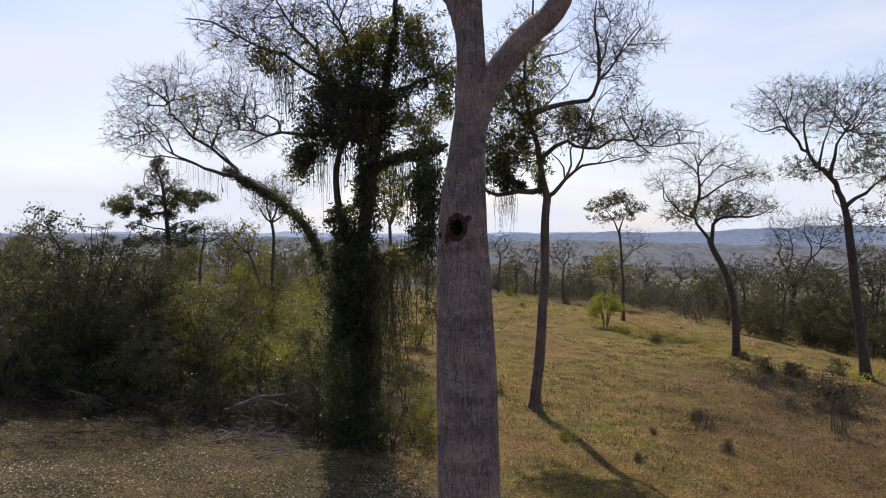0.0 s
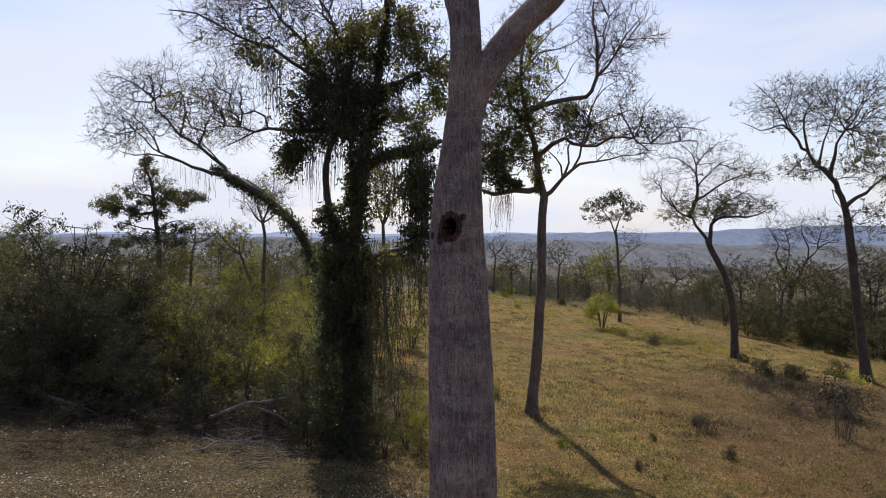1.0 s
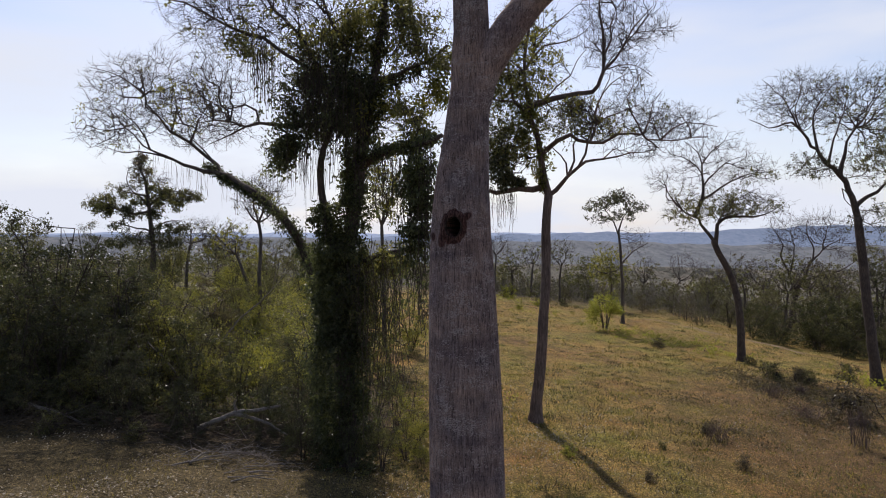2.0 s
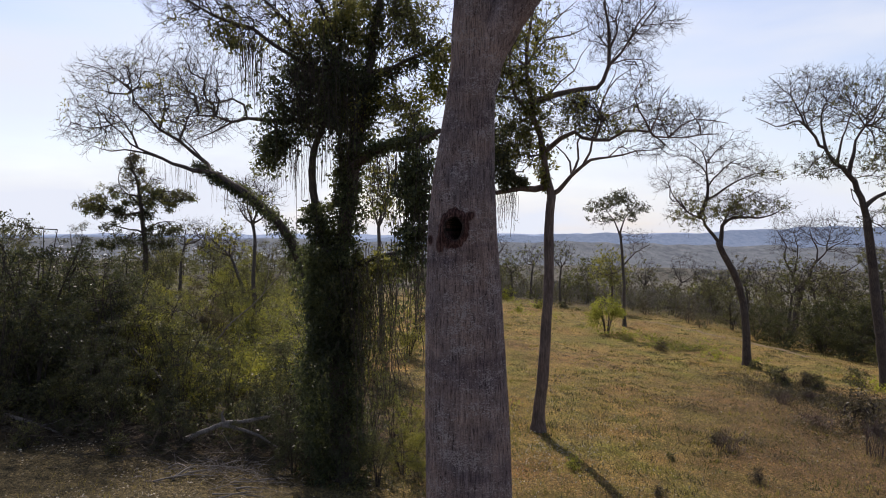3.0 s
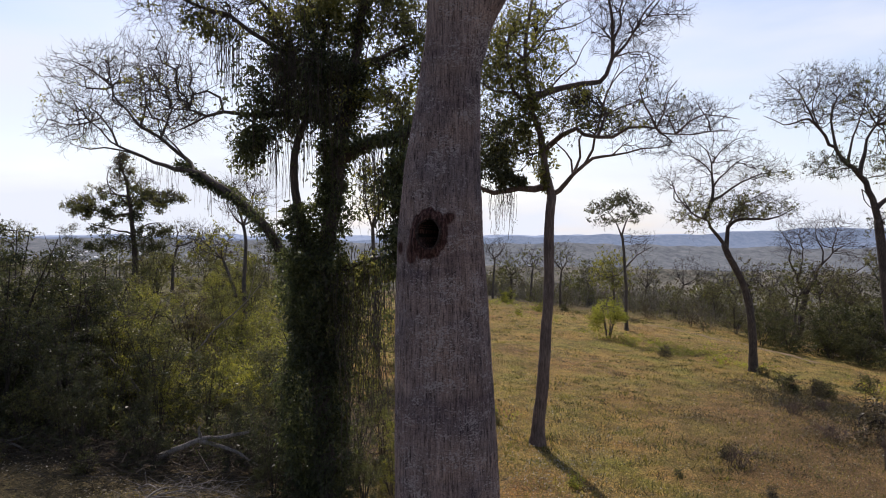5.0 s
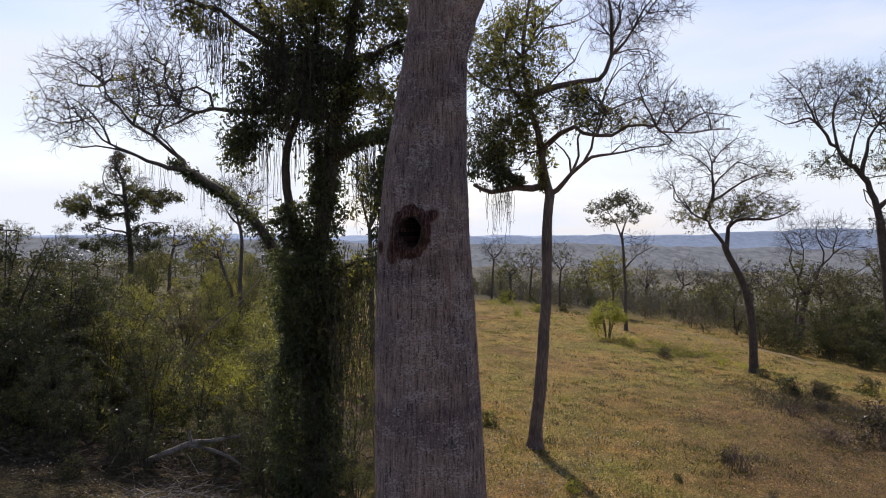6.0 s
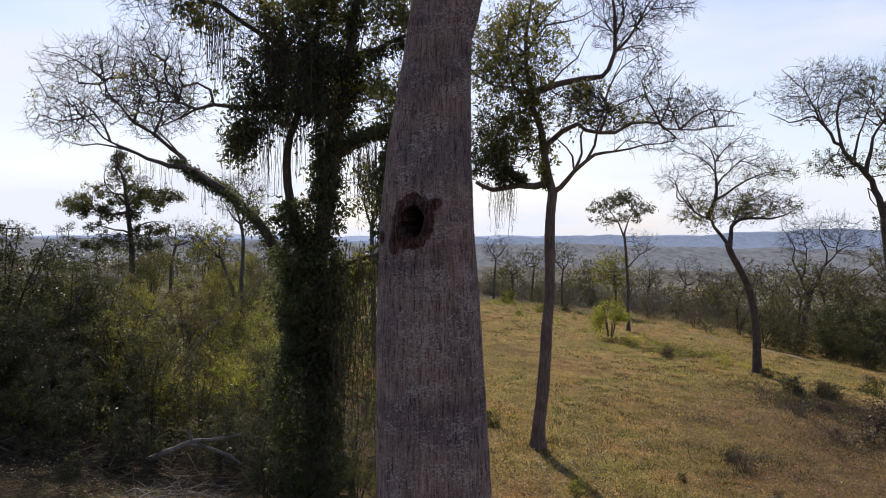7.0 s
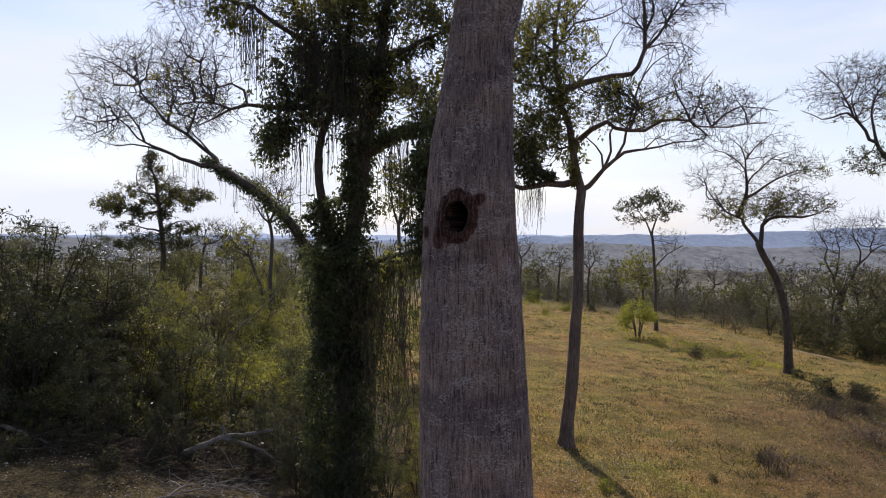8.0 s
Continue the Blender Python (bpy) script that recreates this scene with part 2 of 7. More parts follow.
def ground_material():
    """Pasture with green, straw and bare patches; leaf litter by the thicket, darkened under it for shade; woodland
    floor past the crest; a worn path.
    """
    m, n, l = material("dry_pasture_ground")
    tc = n.new("ShaderNodeTexCoord")
    pos = tc.outputs["Object"]
    big = noise_of(n, l, pos, 0.11, 5, 0.65)
    mid = noise_of(n, l, pos, 0.8, 6, 0.7)
    fine = noise_of(n, l, pos, 11.0, 8, 0.85)
    patch = noise_of(n, l, pos, 0.33, 6, 0.7)
    r1 = ramp_of(n, [(0.33, (0.138, 0.107, 0.037)), (0.45, (0.183, 0.13, 0.048)), (0.55, (0.174, 0.114, 0.046)), (0.68, (0.128, 0.08, 0.041))])
    l.new(big.outputs["Fac"], r1.inputs["Fac"])
    r2 = ramp_of(n, [(0.36, (0.62, 0.6, 0.56)), (0.5, (1.0, 0.98, 0.95)), (0.64, (1.3, 1.24, 1.14))])
    l.new(mid.outputs["Fac"], r2.inputs["Fac"])
    r3 = ramp_of(n, [(0.37, (0.22, 0.2, 0.18)), (0.5, (0.95, 0.95, 0.93)), (0.62, (2.3, 2.15, 1.85))])
    l.new(fine.outputs["Fac"], r3.inputs["Fac"])
    grit = noise_of(n, l, pos, 34.0, 4, 0.8)
    r5 = ramp_of(n, [(0.38, (0.45, 0.44, 0.42)), (0.5, (0.97, 0.97, 0.96)), (0.62, (1.75, 1.7, 1.6))])
    l.new(grit.outputs["Fac"], r5.inputs["Fac"])
    sep = n.new("ShaderNodeSeparateXYZ")
    l.new(pos, sep.inputs[0])

    def ranged(value, a, b, wob=0.0):
        if wob:
            q = n.new("ShaderNodeMath")
            q.operation = "MULTIPLY_ADD"
            l.new(mid.outputs["Fac"], q.inputs[0])
            q.inputs[1].default_value = wob
            l.new(value, q.inputs[2])
            value = q.outputs[0]
        t = n.new("ShaderNodeMapRange")
        t.inputs["From Min"].default_value, t.inputs["From Max"].default_value = a, b
        l.new(value, t.inputs["Value"])
        return t.outputs[0]
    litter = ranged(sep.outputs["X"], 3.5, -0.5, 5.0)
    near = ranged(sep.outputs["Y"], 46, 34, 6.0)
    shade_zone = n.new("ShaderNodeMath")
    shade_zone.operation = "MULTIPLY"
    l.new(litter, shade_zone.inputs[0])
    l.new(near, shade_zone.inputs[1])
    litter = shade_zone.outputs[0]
    # Litter darkens in colour towards the thicket, standing for the shade there.
    shaded_litter = mixed(n, l, ranged(sep.outputs["Y"], 25.0, 27.5, 3.0), (0.094, 0.077, 0.042), (0.042, 0.032, 0.024))
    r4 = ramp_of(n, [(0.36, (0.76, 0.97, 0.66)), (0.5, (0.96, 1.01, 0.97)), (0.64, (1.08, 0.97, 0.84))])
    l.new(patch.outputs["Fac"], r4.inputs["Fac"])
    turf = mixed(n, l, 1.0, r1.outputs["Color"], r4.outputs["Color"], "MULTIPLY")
    c = mixed(n, l, litter, turf, shaded_litter)
    worn = n.new("ShaderNodeMath")
    worn.operation = "MULTIPLY"
    l.new(ranged(sep.outputs["X"], 8.0, 17.0, 3.0), worn.inputs[0])
    l.new(ranged(sep.outputs["Y"], 50, 38, 6.0), worn.inputs[1])
    bare = mixed(n, l, 0.85, c, (0.094, 0.06, 0.032))
    c = mixed(n, l, worn.outputs[0], c, bare)
    scrub = n.new("ShaderNodeMath")
    scrub.operation = "MULTIPLY"
    l.new(ranged(sep.outputs["X"], -3.0, -7.0, 3.0), scrub.inputs[0])
    l.new(ranged(sep.outputs["Y"], 30, 38, 6.0), scrub.inputs[1])
    c = mixed(n, l, scrub.outputs[0], c, (0.082, 0.078, 0.036))
    far = n.new("ShaderNodeVectorMath")
    far.operation = "LENGTH"
    l.new(pos, far.inputs[0])
    wood = ranged(far.outputs["Value"], 88, 104, 14.0)
    c = mixed(n, l, wood, c, (0.05, 0.046, 0.032))
    c = mixed(n, l, 1.0, c, r2.outputs["Color"], "MULTIPLY")
    c = mixed(n, l, 1.0, c, r3.outputs["Color"], "MULTIPLY")
    c = mixed(n, l, 1.0, c, r5.outputs["Color"], "MULTIPLY")
    b = n.new("ShaderNodeBsdfPrincipled")
    b.inputs["Roughness"].default_value = 0.95
    b.inputs["Specular IOR Level"].default_value = 0.1
    l.new(c, b.inputs["Base Color"])
    bp = n.new("ShaderNodeBump")
    bp.inputs["Strength"].default_value = 0.9
    bp.inputs["Distance"].default_value = 0.08
    l.new(fine.outputs["Fac"], bp.inputs["Height"])
    l.new(bp.outputs[0], b.inputs["Normal"])
    o = n.new("ShaderNodeOutputMaterial")
    l.new(b.outputs[0], o.inputs[0])
    return m


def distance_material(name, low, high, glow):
    """Plain far country: mottled woods with haze painted into the colour and a glow."""
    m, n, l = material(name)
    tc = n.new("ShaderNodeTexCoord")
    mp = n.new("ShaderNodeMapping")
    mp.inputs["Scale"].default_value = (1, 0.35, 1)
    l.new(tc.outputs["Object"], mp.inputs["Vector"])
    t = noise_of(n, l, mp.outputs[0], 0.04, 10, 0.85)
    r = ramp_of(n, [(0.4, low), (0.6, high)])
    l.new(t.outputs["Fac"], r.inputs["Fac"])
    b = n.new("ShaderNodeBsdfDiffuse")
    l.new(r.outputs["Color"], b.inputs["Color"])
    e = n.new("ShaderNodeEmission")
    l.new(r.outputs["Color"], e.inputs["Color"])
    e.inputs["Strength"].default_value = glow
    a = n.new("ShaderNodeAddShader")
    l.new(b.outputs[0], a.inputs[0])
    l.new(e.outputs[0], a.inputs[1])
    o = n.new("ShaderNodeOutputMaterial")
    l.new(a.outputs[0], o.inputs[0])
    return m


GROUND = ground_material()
rng = np.random.default_rng(7)


# ---- mesh tools ----
def mesh_of(name, verts, faces, mat, smooth=False):
    """A mesh from arrays: verts (n, 3), faces (m, 3) or (m, 4)."""
    me = bpy.data.meshes.new(name)
    verts, faces = np.asarray(verts, np.float32), np.asarray(faces, np.int32)
    k = faces.shape[1]
    me.vertices.add(len(verts))
    me.vertices.foreach_set("co", verts.ravel())
    me.loops.add(faces.size)
    me.loops.foreach_set("vertex_index", faces.ravel())
    me.polygons.add(len(faces))
    me.polygons.foreach_set("loop_start", np.arange(0, faces.size, k, dtype=np.int32))
    if smooth:
        me.polygons.foreach_set("use_smooth", np.ones(len(faces), bool))
    me.materials.append(mat)
    me.update(calc_edges=True)
    me.validate()
    return me


def part(name, me, parent, label=""):
    ob = new(name, me)
    ob.parent = parent
    return tagged(ob, label) if label else ob


def thing(name, at, label, category, group="", kind=""):
    ob = new(name)
    ob.location = at
    return tagged(ob, label, category, group, kind)


def normed(a):
    return a / np.maximum(np.linalg.norm(a, axis=-1, keepdims=True), 1e-9)


def leaves(centres, size, gen, droop=0.4, aspect=0.5):
    """Folded four-cornered leaves round the given centres, hanging a little."""
    c = np.asarray(centres)
    n = len(c)
    along = normed(gen.normal(size=(n, 3)) + np.array([0, 0, -droop]))
    side = normed(np.cross(along, gen.normal(size=(n, 3))))
    up = np.cross(side, along)
    s = size * gen.uniform(0.6, 1.3, (n, 1))
    v = np.stack([c - along * s * 0.5, c + side * s * aspect * 0.5 + up * s * 0.1,
                  c + along * s * 0.5, c - side * s * aspect * 0.5 + up * s * 0.1], 1).reshape(-1, 3)
    return v, np.arange(n * 4).reshape(n, 4)


def rosettes(hearts, per, size, gen, spread=0.05, droop=0.55, aspect=0.46):
    """Leaves in bunches: each bunch fans out from its heart and hangs a little."""
    hearts = np.asarray(hearts)
    count = np.maximum(gen.poisson(per * gen.gamma(3.0, 0.33, len(hearts))), 2)
    h = np.repeat(hearts, count, 0)
    n = len(h)
    along = normed(gen.normal(size=(n, 3)) + np.array([0, 0, -droop]))
    side = normed(np.cross(along, gen.normal(size=(n, 3)) * np.array([1, 1, 0.5]) + np.array([0, 0, 0.6])))
    up = np.cross(side, along)
    s = size * gen.uniform(0.55, 1.3, (n, 1))
    base = h + gen.normal(0, spread, (n, 3))
    waist = base + along * s * 0.42
    v = np.stack([base, waist + side * s * aspect * 0.5 + up * s * 0.08, base + along * s, waist - side * s * aspect * 0.5 + up * s * 0.08], 1).reshape(-1, 3)
    return v, np.arange(n * 4).reshape(n, 4)


def sprays(gen, at, way, number, reach, r0):
    """Short curved shoots that fan out from twig ends. Returns their sticks' ends and radii, and their own tips."""
    k = np.repeat(np.arange(len(at)), number)
    n = len(k)
    d = normed(normed(way)[k] + gen.normal(0, 0.5, (n, 3)) + np.array([0, 0, 0.06]))
    ln = reach * gen.uniform(0.35, 1.2, (n, 1))
    a = at[k]
    b = a + d * ln * 0.5
    d2 = normed(d + gen.normal(0, 0.42, (n, 3)) + np.array([0, 0, 0.2]))
    c = b + d2 * ln * 0.35
    e = c + normed(d2 + gen.normal(0, 0.4, (n, 3)) + np.array([0, 0, 0.2])) * ln * 0.3
    ends = np.vstack([a, b, c]), np.vstack([b, c, e])
    radii = np.repeat([r0, r0 * 0.8, r0 * 0.6], n), np.repeat([r0 * 0.8, r0 * 0.6, r0 * 0.35], n)
    return ends, radii, e


def sticks(a, b, ra, rb, sides=4):
    """Many straight tapering pieces at once, from a to b."""
    a, b, ra, rb = (np.asarray(q, float) for q in (a, b, ra, rb))
    n = len(a)
    d = normed(b - a)
    ref = np.where(np.abs(d[:, 2:3]) > 0.9, np.array([[1.0, 0, 0]]), np.array([[0, 0, 1.0]]))
    u = normed(np.cross(d, ref))
    w = np.cross(d, u)
    ang = np.arange(sides) * 2 * math.pi / sides
    ring = u[:, None] * np.cos(ang)[None, :, None] + w[:, None] * np.sin(ang)[None, :, None]
    v = np.concatenate([a[:, None] + ring * ra[:, None, None], b[:, None] + ring * rb[:, None, None]], 1)
    i = np.arange(sides)
    j = (i + 1) % sides
    f = np.stack([i, j, j + sides, i + sides], 1)
    faces = (np.arange(n) * 2 * sides)[:, None, None] + f[None]
    return v.reshape(-1, 3), faces.reshape(-1, 4)


def curve_points(points, step):
    """A smooth line through the points, sampled about every step."""
    p = np.asarray(points, float)
    q = np.vstack([2 * p[0] - p[1], p, 2 * p[-1] - p[-2]])
    out = []
    for i in range(1, len(q) - 2):
        k = max(1, int(np.linalg.norm(q[i + 1] - q[i]) / step))
        t = (np.arange(k) / k)[:, None]
        out.append(0.5 * (2 * q[i] + (q[i + 1] - q[i - 1]) * t + (2 * q[i - 1] - 5 * q[i] + 4 * q[i + 1] - q[i + 2]) * t ** 2
                          + (3 * q[i] - q[i - 1] - 3 * q[i + 1] + q[i + 2]) * t ** 3))
    out.append(p[-1:])
    return np.vstack(out)


def tube(line, radii, sides=10, rough=0.06, gen=rng):
    """A knotty stem along a line, closed at its end."""
    line = np.asarray(line)
    n = len(line)
    d = normed(np.gradient(line, axis=0))
    u = np.zeros_like(d)
    cur = np.cross(d[0], [0.3, 0.9, 0.1])
    for i in range(n):
        cur = cur - d[i] * cur.dot(d[i])
        cur = cur / np.linalg.norm(cur)
        u[i] = cur
    w = np.cross(d, u)
    ang = np.arange(sides) * 2 * math.pi / sides
    lump = 1 + gen.normal(0, rough, (n, sides))
    lump = (lump + np.roll(lump, 1, 0) + np.roll(lump, 1, 1)) / 3
    r = np.asarray(radii)[:, None] * lump
    v = line[:, None] + r[..., None] * (u[:, None] * np.cos(ang)[None, :, None] + w[:, None] * np.sin(ang)[None, :, None])
    v = np.vstack([v.reshape(-1, 3), line[-1:] + d[-1:] * radii[-1] * 0.5])
    i = np.arange(n - 1)[:, None] * sides
    j = np.arange(sides)[None]
    k = (j + 1) % sides
    f = np.stack([i + j, i + k, i + k + sides, i + j + sides], -1).reshape(-1, 4)
    top = (n - 1) * sides
    cap = np.stack([top + np.arange(sides), top + (np.arange(sides) + 1) % sides, np.full(sides, n * sides), np.full(sides, n * sides)], 1)
    return v, f, cap


def tube_mesh(name, points, r0, r1, mat, sides=10, step=0.4, rough=0.06, power=1.0, flare=0.0):
    line = curve_points(points, step)
    t = np.linspace(0, 1, len(line))
    kink = rng.normal(0, 1, line.shape)
    kink = (kink + np.roll(kink, 1, 0) + np.roll(kink, -1, 0)) / 3
    line = line + kink * 0.09 * min(r0, 0.2) ** 0.5 * np.sin(t * math.pi)[:, None]
    radii = r0 + (r1 - r0) * t ** power
    radii = radii * (1 + flare * np.exp(-t * len(line) * step / 0.35))
    v, f, cap = tube(line, radii, sides, rough)
    me = bpy.data.meshes.new(name)
    me.from_pydata(v.tolist(), [], [tuple(q) for q in f.tolist()] + [tuple(q[:3]) for q in cap.tolist()])
    me.polygons.foreach_set("use_smooth", np.ones(len(me.polygons), bool))
    me.materials.append(mat)
    return me, line, radii


def in_blobs(gen, blobs):
    """Random points in ellipsoids: (centre, (rx, ry, rz), count)."""
    out = []
    for c, r, n in blobs:
        p = normed(gen.normal(size=(n, 3))) * gen.uniform(0.1, 1, (n, 1)) ** 0.4 * gen.uniform(0.72, 1.16, (n, 1))
        out.append(np.asarray(c) + p * np.asarray(r))
    return np.vstack(out)


def grow(gen, lines, targets, thrift=0.35, step=0.3, tip=0.008, wander=0.16):
    """Twigs from the limbs' points to every target, each joining where the way is short. Returns nodes, parents, radii, first twig."""
    pos = [np.asarray(q) for q in lines]
    nodes = np.vstack(pos)
    path = np.concatenate([np.linspace(0, 0.5 * len(q), len(q)) * 0.5 for q in pos])
    first = len(nodes)
    d0 = np.array([np.min(np.sum((nodes - t) ** 2, 1)) for t in targets])
    cap = first + len(targets) * 14
    allp, allw = np.zeros((cap, 3)), np.zeros(cap)
    allp[:first], allw[:first] = nodes, path
    parent = np.full(cap, -1)
    used = first
    for k in np.argsort(d0):
        t = targets[k]
        d = np.sqrt(np.sum((allp[:used] - t) ** 2, 1))
        best = int(np.argmin(d + thrift * allw[:used]))
        far = d[best]
        m = min(12, max(1, int(far / step)))
        a, prev = allp[best].copy(), best
        bend = gen.normal(0, wander * far, 3) + np.array([0, 0, -0.1 * far])
        for s in range(1, m + 1):
            q = s / m
            p = a + (t - a) * q + bend * q * (1 - q) + (gen.normal(0, 0.24 * far / m, 3) if s < m else 0)
            allp[used], allw[used], parent[used] = p, allw[best] + far * q, prev
            prev = used
            used += 1
            if used >= cap - 14:
                break
        if used >= cap - 14:
            break
    load = np.zeros(used)
    kids = np.zeros(used, int)
    for i in range(used - 1, first - 1, -1):
        load[i] += tip ** 2.0 if kids[i] == 0 else 0
        if parent[i] >= 0:
            load[parent[i]] += load[i]
            kids[parent[i]] += 1
    rad = np.maximum(load, tip ** 2.0) ** (1 / 2.0)
    return allp[:used], parent[:used], rad, first, kids


def tree(name, label, category, stem, limbs, blobs, leafy, bark, leaf_mats, seed, tip=0.0042, thrift=0.35,
         leaf_size=0.2, clump=0.07, per=7, flare=0.5, group="", dense=1.2, reach=0.55, lush=0.8):
    """A tree: stem (points, r0, r1), limbs the same, twigs into the blobs, leaves on the twigs within leafy blobs.
    leafy: (centre, radii, share of twig ends that bear leaves, index of leaf material)."""
    gen = np.random.default_rng(seed)
    foot = stem[0][0]
    base = np.array(foot)
    base[2] = float(ground_z(foot[0], foot[1])) - 0.12
    stem = ([tuple(base)] + [p for p in stem[0][1:] if p[2] > base[2] + 0.4], stem[1], stem[2])
    root = thing(name, base, label, category, group)

    def local(pts):
        return [tuple(np.asarray(p) - base) for p in pts]
    me, line, radii = tube_mesh("trunk", local(stem[0]), stem[1], stem[2], bark, 12, 0.4, 0.07, 1.0, flare)
    part("trunk", me, root)
    lines = [line[len(line) // 2:]]
    for pts, r0, r1 in limbs:
        pts = np.array(local(pts))
        known = np.vstack([line] + lines[1:])
        gap = known[np.argmin(np.sum((known - pts[0]) ** 2, 1))] - pts[0]
        if np.linalg.norm(gap) < 1.2:
            pts = pts + gap * np.linspace(1, 0, len(pts))[:, None]
        bent = curve_points(pts, 0.55)
        bent[1:-1] += gen.normal(0, 0.045, (len(bent) - 2, 3))
        me, ln, _ = tube_mesh("limb", bent, r0, r1, bark, 8, 0.35, 0.07, 0.75)
        part("limb", me, root)
        lines.append(ln)
    shifted = [(np.asarray(c) - base, np.asarray(r) * 0.9, int(n * dense)) for c, r, n in blobs]
    targets = in_blobs(gen, shifted)
    nodes, parent, rad, first, kids = grow(gen, lines, targets, thrift, tip=tip)
    idx = np.arange(first, len(nodes))
    pa = parent[idx]
    ra = np.minimum(np.where(pa >= first, rad[pa], rad[idx] * 1.15), 0.09)
    last = idx[kids[idx] == 0]
    ends, radii, tips = sprays(gen, nodes[last], nodes[last] - nodes[parent[last]], 4, reach, tip * 0.85)
    v, f = sticks(np.vstack([nodes[pa], ends[0]]), np.vstack([nodes[idx], ends[1]]),
                  np.concatenate([np.minimum(ra, rad[idx] * 1.5), radii[0]]), np.concatenate([np.minimum(rad[idx], 0.085), radii[1]]), 3)
    tagged(part("branchwork", mesh_of("branchwork", v, f, TWIG), root, "fine bare twigs"), kind="stuff")
    crowns = {}
    bearing = np.vstack([nodes[idx[rad[idx] < tip * 2.6]], tips])
    for c, r, share, which in leafy:
        q = (bearing - (np.asarray(c) - base)) / np.asarray(r)
        hit = (np.sum(q * q, 1) < gen.uniform(0.3, 1.45, len(q))) & (gen.uniform(size=len(q)) < share * lush)
        if hit.any():
            crowns.setdefault(which, []).append(bearing[hit])
    for which, lists in crowns.items():
        v, f = rosettes(np.vstack(lists), per, leaf_size, gen, clump)
        tagged(part("crown", mesh_of("crown", v, f, leaf_mats[which]), root), kind="stuff")
    return root


# ---- ground and distance ----
def smooth(a, b, x):
    t = np.clip((x - a) / (b - a), 0, 1)
    return t * t * (3 - 2 * t)


def ground_z(x, y):
    """The hilltop leans gently to the right and falls away to the valley past its crest."""
    x, y = np.asarray(x, float), np.asarray(y, float)
    d = np.hypot(x, y)
    z = -0.25 - 0.075 * np.clip(x, -30, 45)
    z = z + 0.06 * np.sin(x * 0.55 + 1.3) * np.cos(y * 0.42) + 0.05 * np.sin(x * 1.3 - y * 0.9) + 0.12 * np.sin(x * 0.13 + y * 0.17)
    return z - 75 * smooth(92, 430, d) - 0.05 * np.clip(x - 28, 0, 40)


def on_ground(x, y, dz=0.0):
    return (x, y, float(ground_z(x, y)) + dz)


def build_ground():
    rr = np.concatenate([np.arange(0, 75, 0.5), np.geomspace(75, 4900, 90)])
    na = 300
    ang = np.arange(na) * 2 * math.pi / na
    X, Y = rr[:, None] * np.cos(ang), 12 + rr[:, None] * np.sin(ang)
    v = np.stack([X, Y, ground_z(X, Y)], -1).reshape(-1, 3)
    i = np.arange(len(rr) - 1)[:, None] * na
    j = np.arange(na)[None]
    k = (j + 1) % na
    f = np.stack([i + j, i + na + j, i + na + k, i + k], -1).reshape(-1, 4)
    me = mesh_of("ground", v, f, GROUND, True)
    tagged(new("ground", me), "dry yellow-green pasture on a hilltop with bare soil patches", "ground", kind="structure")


build_ground()


def far_ridge(r0, r1, foot, tops, mat, label, seed):
    """A strip of country from r0 rising to a crest at r1; tops gives the crest's height at even angles from left to right."""
    gen = np.random.default_rng(seed)
    az = np.radians(np.linspace(-52, 52, 320))
    rough = np.interp(np.linspace(0, 1, 320), np.linspace(0, 1, len(tops)), tops)
    wob = np.interp(np.linspace(0, 1, 320), np.linspace(0, 1, 90), gen.normal(0, 1, 90))
    rr = np.concatenate([np.linspace(r0, r1, 24), [r1 * 1.03]])
    t = np.linspace(0, 1, 24)
    prof = np.concatenate([0.35 * t + 0.65 * t ** 4, [0.6]])
    zz = foot + prof[:, None] * (rough + wob * 0.0012 * r1 - foot)[None]
    zz[1:23] += gen.normal(0, 0.0006 * r1, (22, 320))
    v = np.stack([rr[:, None] * np.sin(az), rr[:, None] * np.cos(az), zz], -1).reshape(-1, 3)
    i = np.arange(24)[:, None] * 320
    j = np.arange(319)[None]
    f = np.stack([i + j, i + j + 1, i + 321 + j, i + 320 + j], -1).reshape(-1, 4)
    tagged(new("backdrop", mesh_of("backdrop", v, f, mat, True)), label, "hills", "far hills", "structure")


# Haze grows with distance through these colours and their emission.
far_ridge(3700, 4600, -40, [14, 12, 10, 11, 10, 9, 13, 20, 24, 24, 24], distance_material("far_haze_blue", (0.16, 0.20, 0.27), (0.20, 0.24, 0.31), 0.6),
          "table hills along the horizon, painted pale blue with haze", 1)
far_ridge(2300, 3200, -55, [0, -3, -6, -2, 2, 3, 3, -4, -9, -11, -12, -6, 0, 4, 8, 10, 12, 36, 38, 39, 38, 38, 37, 36], distance_material("middle_haze_blue", (0.10, 0.13, 0.18), (0.14, 0.17, 0.22), 0.5),
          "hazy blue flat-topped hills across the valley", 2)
far_ridge(1100, 2000, -70, [-8, -14, 0, -4, -6, -20, -12, -20, -24, -22, -18], distance_material("near_haze_blue", (0.075, 0.084, 0.094), (0.14, 0.146, 0.148), 0.4),
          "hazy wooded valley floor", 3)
far_ridge(430, 950, -72, [-22, -26, -20, -30, -38, -36, -34, -38, -36, -34, -32], distance_material("hazed_valley_woods", (0.042, 0.044, 0.038), (0.15, 0.138, 0.112), 0.3),
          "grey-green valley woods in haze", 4)

